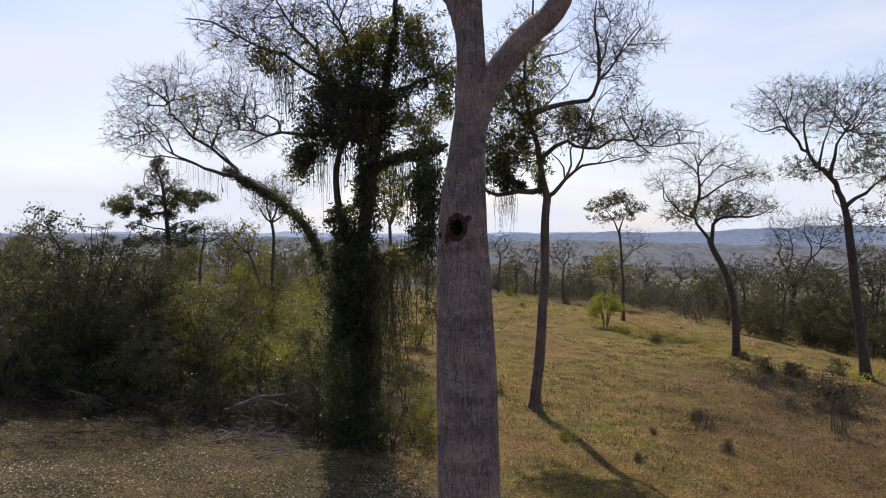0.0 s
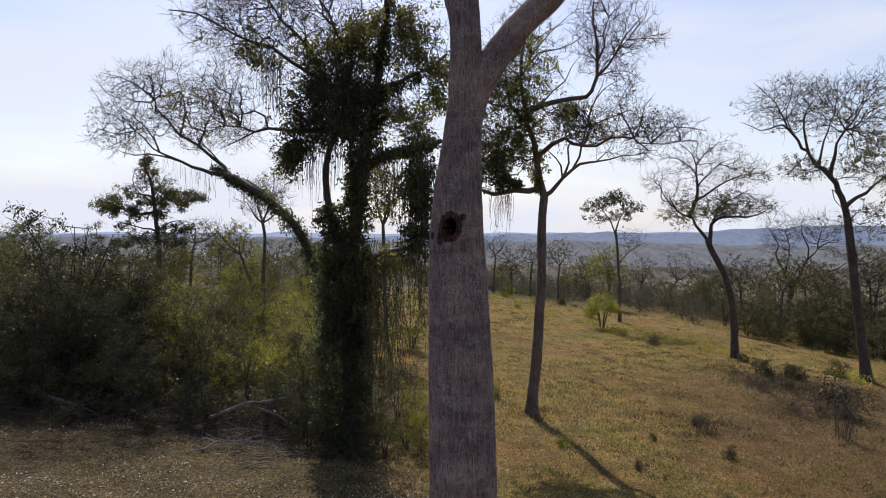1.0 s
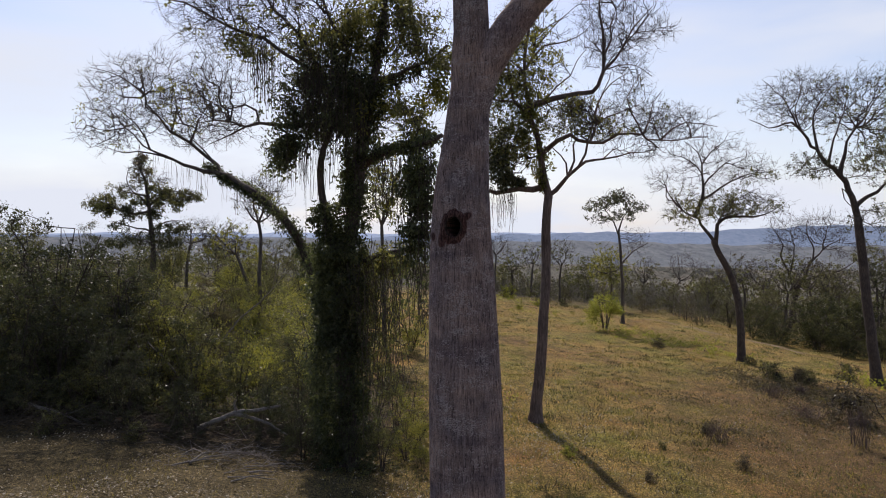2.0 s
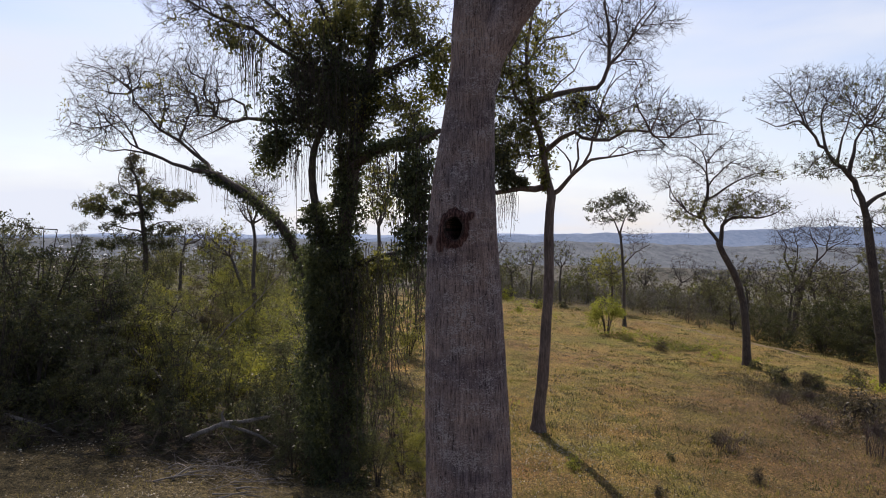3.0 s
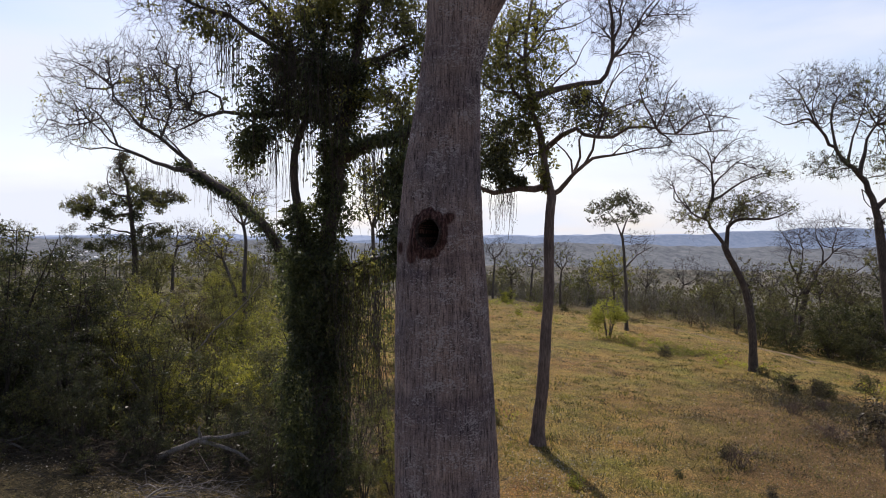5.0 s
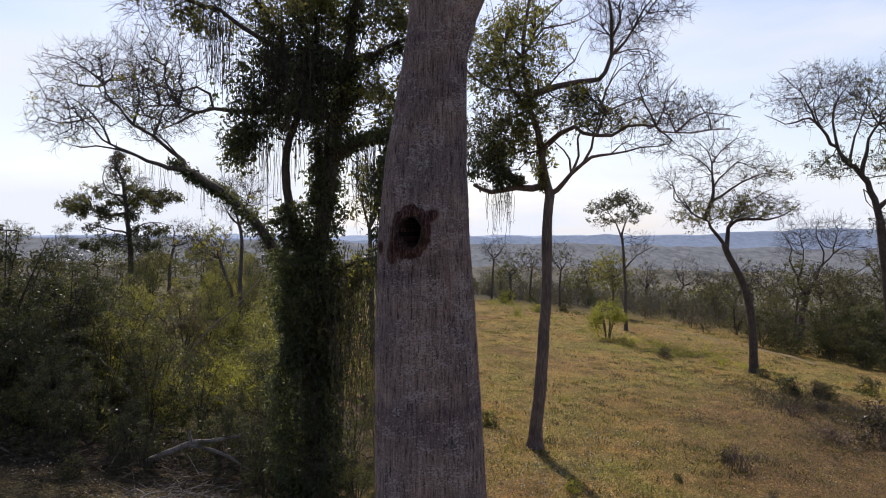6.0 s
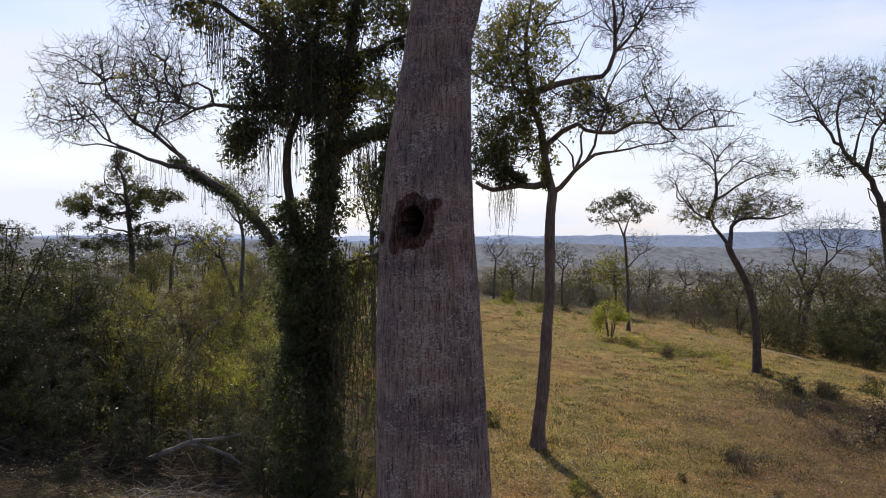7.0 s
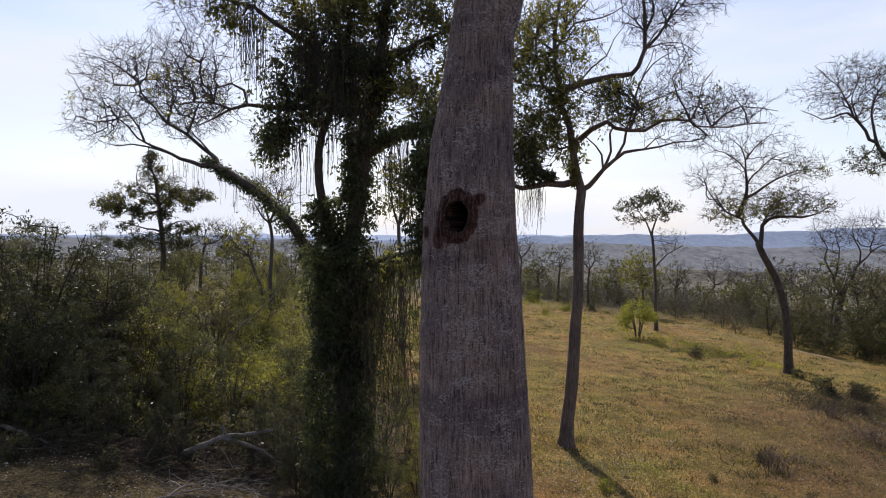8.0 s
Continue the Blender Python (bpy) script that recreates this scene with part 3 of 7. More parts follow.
# ---- trees of the hilltop ----
shade_tree_limbs = []
shade_tree_limbs += [([(4.28, 30.5, 8.83), (4.1, 30.5, 9.58), (3.99, 30.5, 10.57), (3.86, 30.5, 11.19), (3.7, 30.5, 12.07), (3.55, 30.5, 12.58), (3.35, 30.5, 13.51), (3.48, 30.5, 14.83), (3.68, 30.5, 16.16), (3.79, 30.5, 17.93)], 0.18, 0.04)]
shade_tree_limbs += [([(3.52, 30.3, 12.54), (4.23, 30.3, 12.85), (5.12, 30.3, 13.02), (6.11, 30.3, 13.2), (6.35, 30, 13.37), (6.52, 30, 13.96), (6.54, 30, 14.65), (6.5, 30, 15.45), (6.39, 30, 16.21), (6.5, 30, 17.51)], 0.15, 0.03),
      ([(6.5, 29.9, 13.98), (7.01, 29.9, 14.54), (7.49, 29.9, 15.32), (7.79, 29.9, 15.7), (8.09, 29.9, 16.01), (8.57, 29.9, 16.61)], 0.07, 0.015)]
shade_tree_limbs += [([(6.57, 30.1, 14.64), (6.81, 30.1, 15.27), (6.87, 30.1, 15.88), (7.13, 30.1, 16.57)], 0.06, 0.015),
      ([(7.27, 29.8, 15.07), (7.76, 29.8, 15.59), (8.45, 29.8, 15.63), (9.38, 29.8, 15.59)], 0.04, 0.01),
      ([(4.26, 30.4, 8.82), (4.64, 30.4, 8.97), (4.92, 30, 9.62), (5.38, 29.6, 9.93), (5.76, 29.6, 10.17), (6.35, 29.2, 10.21), (6.91, 29.2, 10.37), (7.5, 29.2, 10.48), (8.07, 29.2, 10.52), (8.64, 29.2, 10.71)], 0.115, 0.012)]
shade_tree_limbs += [([(4.9, 29.9, 9.61), (5.24, 29.9, 10.31), (5.29, 29.9, 10.89), (5.48, 29.9, 11.21)], 0.06, 0.03),
      ([(4.02, 30.4, 10.4), (4.33, 30.4, 10.8), (4.61, 29.6, 10.96), (5.11, 29.2, 11.09), (5.4, 29.2, 10.94), (6.25, 28.8, 10.8), (6.81, 28.8, 11.07), (7.27, 28.4, 11.08), (7.72, 28.4, 11.12), (8, 28.4, 10.97), (8.34, 28, 10.84), (8.88, 28, 10.84), (9.52, 28, 10.96), (10.16, 28, 11.04)], 0.12, 0.012)]
shade_tree_limbs += [([(8.45, 28.1, 10.85), (8.92, 28.1, 11.21), (9.38, 28.1, 11.47), (10.1, 28.1, 11.47), (10.56, 28.1, 11.43)], 0.045, 0.01),
      ([(7.72, 28.4, 11.12), (7.54, 28.4, 11.52), (7.27, 28.4, 11.99), (7.17, 28.4, 12.64), (7.35, 28.4, 13.01), (7.64, 28.4, 13.48)], 0.045, 0.01),
      ([(5.67, 29, 10.91), (5.96, 29, 11.73), (5.92, 29, 12.02), (6.11, 29, 12.58), (6.55, 29, 13.27), (7.34, 29, 13.69)], 0.06, 0.012)]
shade_tree_limbs += [([(5.96, 29, 11.67), (6.51, 29, 11.92), (7.24, 29, 12.23), (7.97, 29, 12.54)], 0.04, 0.01),
      ([(4.09, 30.4, 9.48), (3.54, 30.4, 9.35), (3.03, 30.4, 9.22), (2.24, 30.4, 9.06), (1.58, 30.4, 9.3)], 0.15, 0.07),
      ([(3.75, 31, 12.16), (3.07, 31, 12.95), (2.8, 31, 14.07), (2.8, 31, 15.04), (3.82, 31, 15.65), (4.54, 31, 16.17), (5.35, 31, 16.57)], 0.08, 0.015)]
shade_tree_limbs += [([(3.57, 31.2, 13.9), (4.36, 31.2, 15.1), (5.38, 31.2, 15.3), (6.02, 31.2, 15.82), (6.43, 31.2, 16.43)], 0.06, 0.012),
      ([(5.36, 29.5, 9.92), (5.68, 29.5, 10.47), (5.78, 29.5, 11.05), (5.99, 29.5, 11.69), (6.21, 29.5, 12.43), (6.42, 29.5, 13.07), (6.68, 29.5, 13.49), (6.8, 29.5, 13.88)], 0.055, 0.012)]
shade_tree_limbs += [([(4.85, 30, 9.75), (4.79, 30, 10.25), (4.59, 30, 10.62), (4.37, 30, 10.9), (4.59, 30, 11.27), (4.92, 30, 11.62)], 0.045, 0.012), ([(3.61, 30.6, 12.6), (3.25, 30.6, 12.73), (2.81, 30.6, 12.91), (2.25, 30.6, 13), (1.59, 30.6, 13.31), (1.03, 30.6, 13.98)], 0.07, 0.015), ([(3.39, 30.8, 11.9), (2.72, 30.8, 11.68), (2.05, 30.8, 11.52), (1.49, 30.8, 11.12)], 0.05, 0.012)]
shade_tree_limbs += [([(4.01, 30.2, 12.74), (4.84, 30.2, 13.48), (5.32, 30.2, 13.92), (5.56, 30.2, 14.49), (5.94, 30.2, 14.97)], 0.05, 0.01), ([(3.43, 30.8, 14.25), (2.83, 30.8, 14.83), (2.49, 30.8, 15.36), (2.27, 30.8, 16.03)], 0.05, 0.012), ([(3.48, 30.8, 14.58), (4.06, 30.8, 15.7), (4.95, 30.8, 16.39), (5.62, 30.8, 16.93)], 0.05, 0.012),
      ([(6.52, 29.9, 14.24), (6.95, 29.9, 14.84), (7.34, 29.9, 14.93), (8.03, 29.9, 15.06)], 0.03, 0.01)]
shade_tree_limbs += [([(6.91, 29.9, 13.85), (7.38, 29.9, 14.06), (7.99, 29.9, 14.15), (8.57, 29.9, 13.76)], 0.03, 0.01), ([(7.58, 28.4, 11.3), (7.78, 28.4, 11.91), (8.09, 28.4, 12.42), (8.49, 28.4, 12.83)], 0.04, 0.01),
      ([(8.32, 28.2, 10.88), (8.16, 28.2, 11.33), (7.96, 28.2, 11.77), (8.12, 28.2, 12.18)], 0.035, 0.01), ([(9.2, 28.1, 10.91), (9.3, 28.1, 11.25), (9.14, 28.1, 11.75), (9, 28.1, 12.16)], 0.03, 0.01)]
shade_tree_limbs += [([(6.35, 29.2, 10.21), (6.77, 29.2, 10.65), (7.29, 29.2, 10.65)], 0.03, 0.01)]
shade_tree_twigs = []
shade_tree_twigs += [((5.42, 29.8, 12.53), (0.738, 1.2, 0.304), 130), ((6.19, 29, 11.46), (0.869, 1.4, 0.651), 90), ((2.83, 30.8, 11.01), (1.194, 1.8, 1.629), 220), ((3.14, 30.6, 14.64), (1.52, 1.8, 1.52), 150), ((1.83, 30.9, 14.16), (1.086, 1.6, 1.846), 200), ((1.87, 30.9, 11.02), (1.086, 2.0, 1.737), 120), ((6.95, 29.9, 15.1), (1.52, 1.4, 1.303), 240), ((8.82, 29.8, 15.59), (0.782, 0.8, 0.304), 60)]
shade_tree_twigs += [((7.55, 29, 13.38), (0.782, 1.0, 0.825), 90), ((7.06, 29, 11.88), (3.126, 1.8, 1.125), 550), ((7.17, 30, 16.16), (2.126, 1.8, 2.501), 640),
      ((3.63, 30.7, 14.31), (2.001, 2.5, 3.501), 600), ((2.37, 31, 11.02), (1.376, 2.0, 1.501), 220),
      ((8.83, 28.2, 11.47), (1.752, 1.2, 0.748), 260), ((5.35, 29.6, 11.97), (1.501, 1.8, 1), 200), ((7.76, 29, 10.62), (1.693, 1.0, 0.387), 90)]
shade_tree_leaves = []
shade_tree_leaves += [((1.78, 30.9, 14.16), (1.086, 3, 1.846), 0.7, 0), ((1.87, 30.9, 10.91), (1.042, 3, 1.629), 0.4, 1), ((3.37, 30.7, 14.56), (1.629, 3, 1.303), 0.6, 2), ((3.49, 30.7, 16.23), (1.629, 3, 1.303), 0.5, 0), ((3.04, 30.7, 13), (1.303, 3, 1.303), 0.8, 0), ((2.99, 30.9, 11.36), (1.303, 3, 1.303), 0.6, 0), ((2.39, 30.9, 10.01), (0.977, 3, 0.869), 0.3, 1)]
shade_tree_leaves += [((4.53, 30.3, 14.12), (1.086, 3, 1.303), 0.14, 2),
      ((5.42, 29.8, 12.45), (1.0, 2, 0.35), 0.2, 2), ((6.3, 29, 11.5), (1.1, 2, 0.6), 0.2, 2), ((4.47, 29.9, 11.54), (1.086, 2, 0.977), 0.32, 0), ((7.91, 29, 12.48), (3.001, 3, 1.751), 0.012, 0)]
shade = tree("shade_tree", "slender dark-barked tree half leafless with hanging strands", "tree",
     ([(3.91, 30.5, -0.43), (3.98, 30.5, 0.29), (4.11, 30.5, 1.56), (4.26, 30.5, 3.59), (4.39, 30.5, 5.88), (4.34, 30.5, 7.66), (4.44, 30.5, 8.93)], 0.25, 0.18),
     shade_tree_limbs,
     shade_tree_twigs,
     shade_tree_leaves,
     BARK_BROWN, [LEAF_CROWN, LEAF_DEEP, LEAF_YELLOW], 11, leaf_size=0.135, per=8, thrift=0.3, dense=1.1, tip=0.0066, flare=0.5, lush=0.62, reach=0.5)

VINE = bark_material("vine_stem", (0.03, 0.024, 0.018), (0.075, 0.06, 0.045), (0.13, 0.105, 0.08))


def draped(root, name, label, tops, lengths, gen, leaf, per_metre=5.0, leaf_size=0.11, sway=0.12, thick=0.009, spread=0.07):
    """Strands that hang from the given points (in the thing's own frame), with leaves along them."""
    tops, lengths = np.asarray(tops, float), np.asarray(lengths, float)
    n, k = len(tops), 9
    drift = np.cumsum(gen.normal(0, sway, (n, k, 2)), 1) * (lengths[:, None, None] / k) ** 0.5
    drift -= drift[:, :1]
    p = np.zeros((n, k, 3))
    p[..., :2] = tops[:, None, :2] + drift
    p[..., 2] = tops[:, None, 2] - lengths[:, None] * np.linspace(0, 1, k)[None]
    a, b = p[:, :-1].reshape(-1, 3), p[:, 1:].reshape(-1, 3)
    r = np.repeat(thick * gen.uniform(0.5, 1.6, n), k - 1)
    v, f = sticks(a, b, r, r, 3)
    tagged(part(name, mesh_of(name, v, f, VINE), root, label), kind="stuff")
    m = int(lengths.sum() * per_metre / 4)
    if m:
        s = gen.choice(n, m, p=lengths / lengths.sum())
        q = gen.uniform(0, k - 1.001, m)
        i = q.astype(int)
        c = p[s, i] + (p[s, i + 1] - p[s, i]) * (q - i)[:, None] + gen.normal(0, spread, (m, 3))
        v, f = rosettes(c, 4, leaf_size, gen, 0.05, 1.2)
        tagged(part("vine_foliage", mesh_of("vine_foliage", v, f, leaf), root), kind="stuff")


def leaf_cloak(root, name, points, radii, n, leaf, gen, leaf_size=0.14, fill=0.5):
    """Climbing leaves that wrap a stem along a line of points."""
    line = curve_points(points, 0.25)
    rad = np.interp(np.linspace(0, 1, len(line)), np.linspace(0, 1, len(radii)), radii)
    i = gen.integers(0, len(line), n // 6)
    lump = 1 + 0.35 * np.sin(line[i, 2] * 2.1 + 5 * np.sin(line[i, 2] * 0.9))
    d = gen.normal(size=(n // 6, 3)) * np.array([1, 1, 0.4])
    c = line[i] + normed(d) * (rad[i] * lump * gen.uniform(0.2, 1, n // 6) ** fill)[:, None]
    v, f = rosettes(c, 9, leaf_size, gen, 0.08, 0.9)
    tagged(part(name, mesh_of(name, v, f, leaf), root), kind="stuff")


def leaf_mass(root, name, centre, radii, bunches, leaf, gen, leaf_size=0.13, label=""):
    """Foliage in uneven drooping lumps within an ellipsoid, in the thing's own frame."""
    lumps = max(4, bunches // 14)
    p = normed(gen.normal(size=(lumps, 3))) * gen.uniform(0.15, 1.08, (lumps, 1)) ** 0.6 * np.asarray(radii)
    which = gen.choice(lumps, bunches, p=gen.dirichlet(np.full(lumps, 1.6)))
    c = np.asarray(centre) + p[which] + gen.normal(0, 1, (bunches, 3)) * np.array([0.19, 0.19, 0.13])
    c[:, 2] -= 0.5 * np.abs(gen.normal(0, 0.25, bunches))
    v, f = rosettes(c, 9, leaf_size, gen, 0.09, 0.8)
    tagged(part(name, mesh_of(name, v, f, leaf), root, label), kind="stuff")


leaning_tree_limbs = []
leaning_tree_limbs += [([(-7.99, 31.2, 8.86), (-8.42, 31.2, 9.13), (-9.21, 32, 9.61), (-10.04, 32.8, 9.96), (-10.94, 33.4, 10.77), (-11.63, 33.4, 11.45), (-12.7, 33.8, 12.08), (-13.3, 33.8, 12.77), (-13.77, 33.8, 13.37), (-13.99, 33.8, 14.19), (-14.21, 33.8, 14.88)], 0.15, 0.015)]
leaning_tree_limbs += [([(-9.83, 32.6, 9.87), (-11.7, 33.6, 10.37), (-12.91, 34, 10.76), (-13.61, 34, 11.01), (-14.35, 34.3, 11.45), (-14.7, 34.3, 12.05), (-15.18, 34.3, 12.41), (-15.89, 34.3, 13.34)], 0.14, 0.012),
      ([(-11.55, 33.2, 11.35), (-11.3, 33.2, 11.98), (-11.08, 33.2, 12.79), (-10.62, 33.2, 13.35)], 0.06, 0.012), ([(-13.99, 33.9, 13.61), (-14.74, 33.9, 14.31), (-15.68, 33.9, 14.78), (-16.6, 33.9, 15.13)], 0.06, 0.01)]
leaning_tree_limbs += [([(-12.87, 33.9, 10.75), (-13.91, 33.9, 11.15), (-15.03, 33.9, 11.17), (-15.78, 33.9, 11.35)], 0.06, 0.01), ([(-14.08, 34, 11.26), (-14.56, 34, 12.43), (-15.21, 34, 13.06), (-15.96, 34, 13.56)], 0.05, 0.01),
      ([(-12.83, 33.8, 12.13), (-12.5, 33.8, 13.02), (-12.63, 33.8, 14.01), (-12.83, 33.8, 15.01)], 0.06, 0.01), ([(-10.67, 33.2, 10.53), (-11.64, 33.2, 11.69), (-11.89, 33.2, 12.91)], 0.05, 0.01)]
leaning_tree_limbs += [([(-14.96, 34, 12.26), (-15.96, 34, 12.18), (-16.83, 34, 12.43)], 0.04, 0.01)]
leaning = tree("leaning_tree", "bare-crowned tree with a bowed trunk wrapped in creepers", "tree",
     ([(-4.84, 31, -0.21), (-4.89, 31, 1.46), (-5.05, 31, 3.53), (-5.64, 31, 5.86), (-6.35, 30.7, 7.41), (-6.99, 30.7, 8.17), (-7.96, 31.2, 8.97)], 0.25, 0.16),
     leaning_tree_limbs,
     [((-14.58, 34, 13.68), (2.406, 3.0, 2.123), 800), ((-11.81, 33.3, 13.05), (2.264, 2.6, 1.84), 600),
      ((-15.71, 34, 12.18), (1.698, 2.0, 1.274), 300), ((-13.46, 34, 15.06), (2.264, 2.0, 0.991), 200), ((-11.68, 33.3, 11.71), (1.132, 1.5, 0.849), 80)],
     [((-11.32, 33.3, 13.42), (1.981, 3, 1.557), 0.22, 0), ((-14.96, 34, 13.06), (2.831, 3, 2.547), 0.03, 0), ((-17.16, 34, 13.06), (0.396, 3, 0.283), 1.0, 0)],
     BARK_DARK, [LEAF_YELLOW], 12, thrift=0.25, per=5, leaf_size=0.14, dense=0.95, tip=0.0075, lush=0.6, reach=0.5)
gen_v = np.random.default_rng(77)
lb = np.array(leaning.location)
leaf_cloak(leaning, "creeper", [tuple(np.array(p) - lb) for p in [(-4.84, 31, 0.17), (-4.89, 31, 1.46), (-5.05, 31, 3.53), (-5.64, 31, 5.86), (-6.35, 30.7, 7.41), (-6.99, 30.7, 8.17), (-7.96, 31.2, 8.97), (-9.57, 32.5, 9.71), (-10.84, 33.5, 10.4)]], [0.8, 0.65, 0.55, 0.5, 0.48, 0.45, 0.3], 8000, LEAF_IVY, gen_v, 0.13, 0.8)
tops = curve_points([tuple(np.array(p) - lb) for p in [(-7.58, 31, 8.7), (-9.57, 32.5, 9.71), (-10.92, 32.5, 10.12), (-12.69, 34, 10.67), (-13.97, 34, 11.24)]], 0.05)
pick = tops[gen_v.integers(0, len(tops), 70)] + gen_v.normal(0, 0.05, (70, 3))
draped(leaning, "hanging_strand", "thin grey strands hanging from the limbs", pick, gen_v.uniform(0.3, 1.4, 70), gen_v, LEAF_OLIVE, 0.6, 0.1, 0.05, 0.006)

veiled_tree_limbs = []
veiled_tree_limbs += [([(-3.04, 23.2, 6.03), (-3.5, 23.2, 7.19), (-3.74, 23.2, 8.16), (-3.8, 23.2, 9.13), (-3.68, 23.2, 9.91), (-3.16, 23.2, 11.46), (-2.96, 23.2, 13.21)], 0.16, 0.07),
      ([(-2.36, 23.4, 11.5), (-1.91, 23.4, 13.84), (-1.71, 23.4, 15.8), (-1.52, 23.4, 17.37)], 0.16, 0.05),
      ([(-2.6, 23.4, 9.5), (-2.1, 22.7, 9.75), (-1.5, 21.6, 9.8), (-0.8, 20.5, 9.75), (0.0, 19.7, 9.9)], 0.15, 0.06)]
veiled_tree_limbs += [([(-2.99, 23.4, 5.62), (-2.5, 23.4, 6.37), (-1.91, 23.4, 6.68), (-1.22, 23.4, 6.8), (-0.54, 23.4, 6.68)], 0.1, 0.05),
      ([(-2.2, 23.4, 11.89), (-1.42, 23.4, 12.18), (-0.83, 23.4, 12.47), (0.15, 23.4, 13.26)], 0.1, 0.04),
      ([(-2.77, 23.2, 10.59), (-3.93, 23.2, 10.68), (-4.72, 22.8, 10.63)], 0.12, 0.08)]
veiled_tree_limbs += [([(-4.77, 22.6, 10.59), (-5.05, 22.6, 10.55), (-5.59, 22.6, 10.71), (-5.75, 22.6, 11.07), (-5.97, 22.6, 11.29), (-6.48, 22.6, 11.18), (-7.06, 22.6, 11.29)], 0.075, 0.012), ([(-5.56, 22.5, 10.68), (-6, 22.5, 10.51), (-6.59, 22.5, 10.26), (-7.1, 22.5, 10.03)], 0.05, 0.01), ([(-5.94, 22.5, 10.54), (-6.45, 22.5, 10.75), (-6.91, 22.5, 10.79), (-7.38, 22.5, 10.68)], 0.04, 0.01)]
veiled_tree_limbs += [([(-3.35, 23.2, 11.85), (-4.51, 23.2, 12.82), (-5.68, 23.2, 13.5), (-6.84, 23.2, 13.98), (-8.2, 23.2, 14.57), (-8.98, 23.2, 14.66)], 0.09, 0.02),
      ([(-3.74, 23.2, 12.24), (-4.51, 23.2, 13.6), (-5.68, 23.2, 14.76), (-6.26, 23.2, 16.12)], 0.08, 0.02), ([(-2.79, 23.4, 13.06), (-3.97, 23.4, 15.02), (-4.36, 23.4, 16.39)], 0.08, 0.02)]
veiled = tree("veiled_tree", "tall dark tree draped in dense hanging vines", "tree",
     ([(-2.99, 23.4, -0.05), (-3.03, 23.4, 1.9), (-3.14, 23.4, 3.67), (-3.18, 23.4, 5.62), (-2.99, 23.4, 7.19), (-2.69, 23.4, 8.95), (-2.36, 23.4, 11.5)], 0.3, 0.2),
     veiled_tree_limbs,
     [((-6.26, 23.2, 14.18), (2.598, 2.5, 1.54), 1300), ((-3.57, 23.4, 11.89), (1.828, 2.4, 2.309), 600),
      ((-0.93, 23.4, 13.26), (1.443, 2.2, 2.117), 400), ((-6.92, 22.8, 11.77), (1.251, 1.6, 1.059), 320),
      ((-3.74, 23.2, 14.95), (1.732, 2.4, 1.347), 500), ((-6.68, 22.5, 10.6), (0.957, 0.9, 0.606), 140), ((-2.01, 23.4, 11.2), (1.059, 1.4, 1.155), 140), ((-5.01, 22.8, 9.77), (0.423, 0.6, 0.346), 40), ((-0.8, 20.8, 10.3), (0.6, 0.8, 0.5), 60)],
     [((-3.81, 23.4, 11.69), (1.694, 2.6, 2.502), 0.05, 0), ((-1.22, 23.4, 13.35), (1.636, 2.6, 2.021), 0.08, 1), ((-1.9, 23.4, 11.2), (1.1, 1.8, 0.962), 0.14, 2),
      ((-3.77, 23.4, 13.26), (1.636, 2.6, 1.347), 0.06, 1), ((-6.26, 23.2, 14.18), (2.694, 2.6, 1.732), 0.02, 1), ((-0.8, 20.8, 10.3), (0.8, 1.2, 0.7), 0.2, 1)],
     BARK_DARK, [LEAF_IVY, LEAF_CROWN, LEAF_YELLOW], 13, leaf_size=0.13, per=9, dense=1.0, tip=0.0058, lush=1.0)
vb = np.array(veiled.location)


def scatter_line(points, n, jitter):
    q = curve_points([tuple(np.array(p) - vb) for p in points], 0.05)
    return q[gen_v.integers(0, len(q), n)] + gen_v.normal(0, 1, (n, 3)) * np.asarray(jitter)


cloaks = [([(-3.14, 23.4, -0.05), (-3.28, 23.4, 1.9), (-3.4, 23.4, 3.67), (-3.45, 23.4, 5.23), (-3.5, 23.4, 6.6)], [1.0, 0.9, 0.85, 0.8, 0.62], 15000),
          ([(-3.5, 23.3, 6.4), (-3.66, 23.25, 7.4), (-3.75, 23.2, 8.1)], [0.62, 0.5, 0.3], 2400),
          ([(-2.95, 23.4, 3.67), (-3.0, 23.4, 6.01), (-2.95, 23.4, 7.58), (-2.75, 23.4, 9.54), (-2.45, 23.4, 11.89)], [0.7, 0.55, 0.55, 0.62, 0.6], 10500)]
cloaks += [([(-2.6, 23.4, 9.5), (-2.1, 22.7, 9.75), (-1.5, 21.6, 9.8), (-0.8, 20.5, 9.75), (-0.2, 19.9, 9.85)], [0.35, 0.26, 0.22, 0.26, 0.2], 1700),
           ([(-2.36, 23.4, 11.5), (-1.91, 23.4, 13.84), (-1.71, 23.4, 15.0)], [0.4, 0.3, 0.2], 1500),
           ([(-2.2, 23.4, 11.89), (-1.42, 23.4, 12.18), (-0.83, 23.4, 12.47)], [0.25, 0.16, 0.12], 500)]
for line, radii, n in cloaks:
    leaf_cloak(veiled, "ivy_cloak", [tuple(np.array(p) - vb) for p in line], radii, n, LEAF_IVY, gen_v, 0.125)
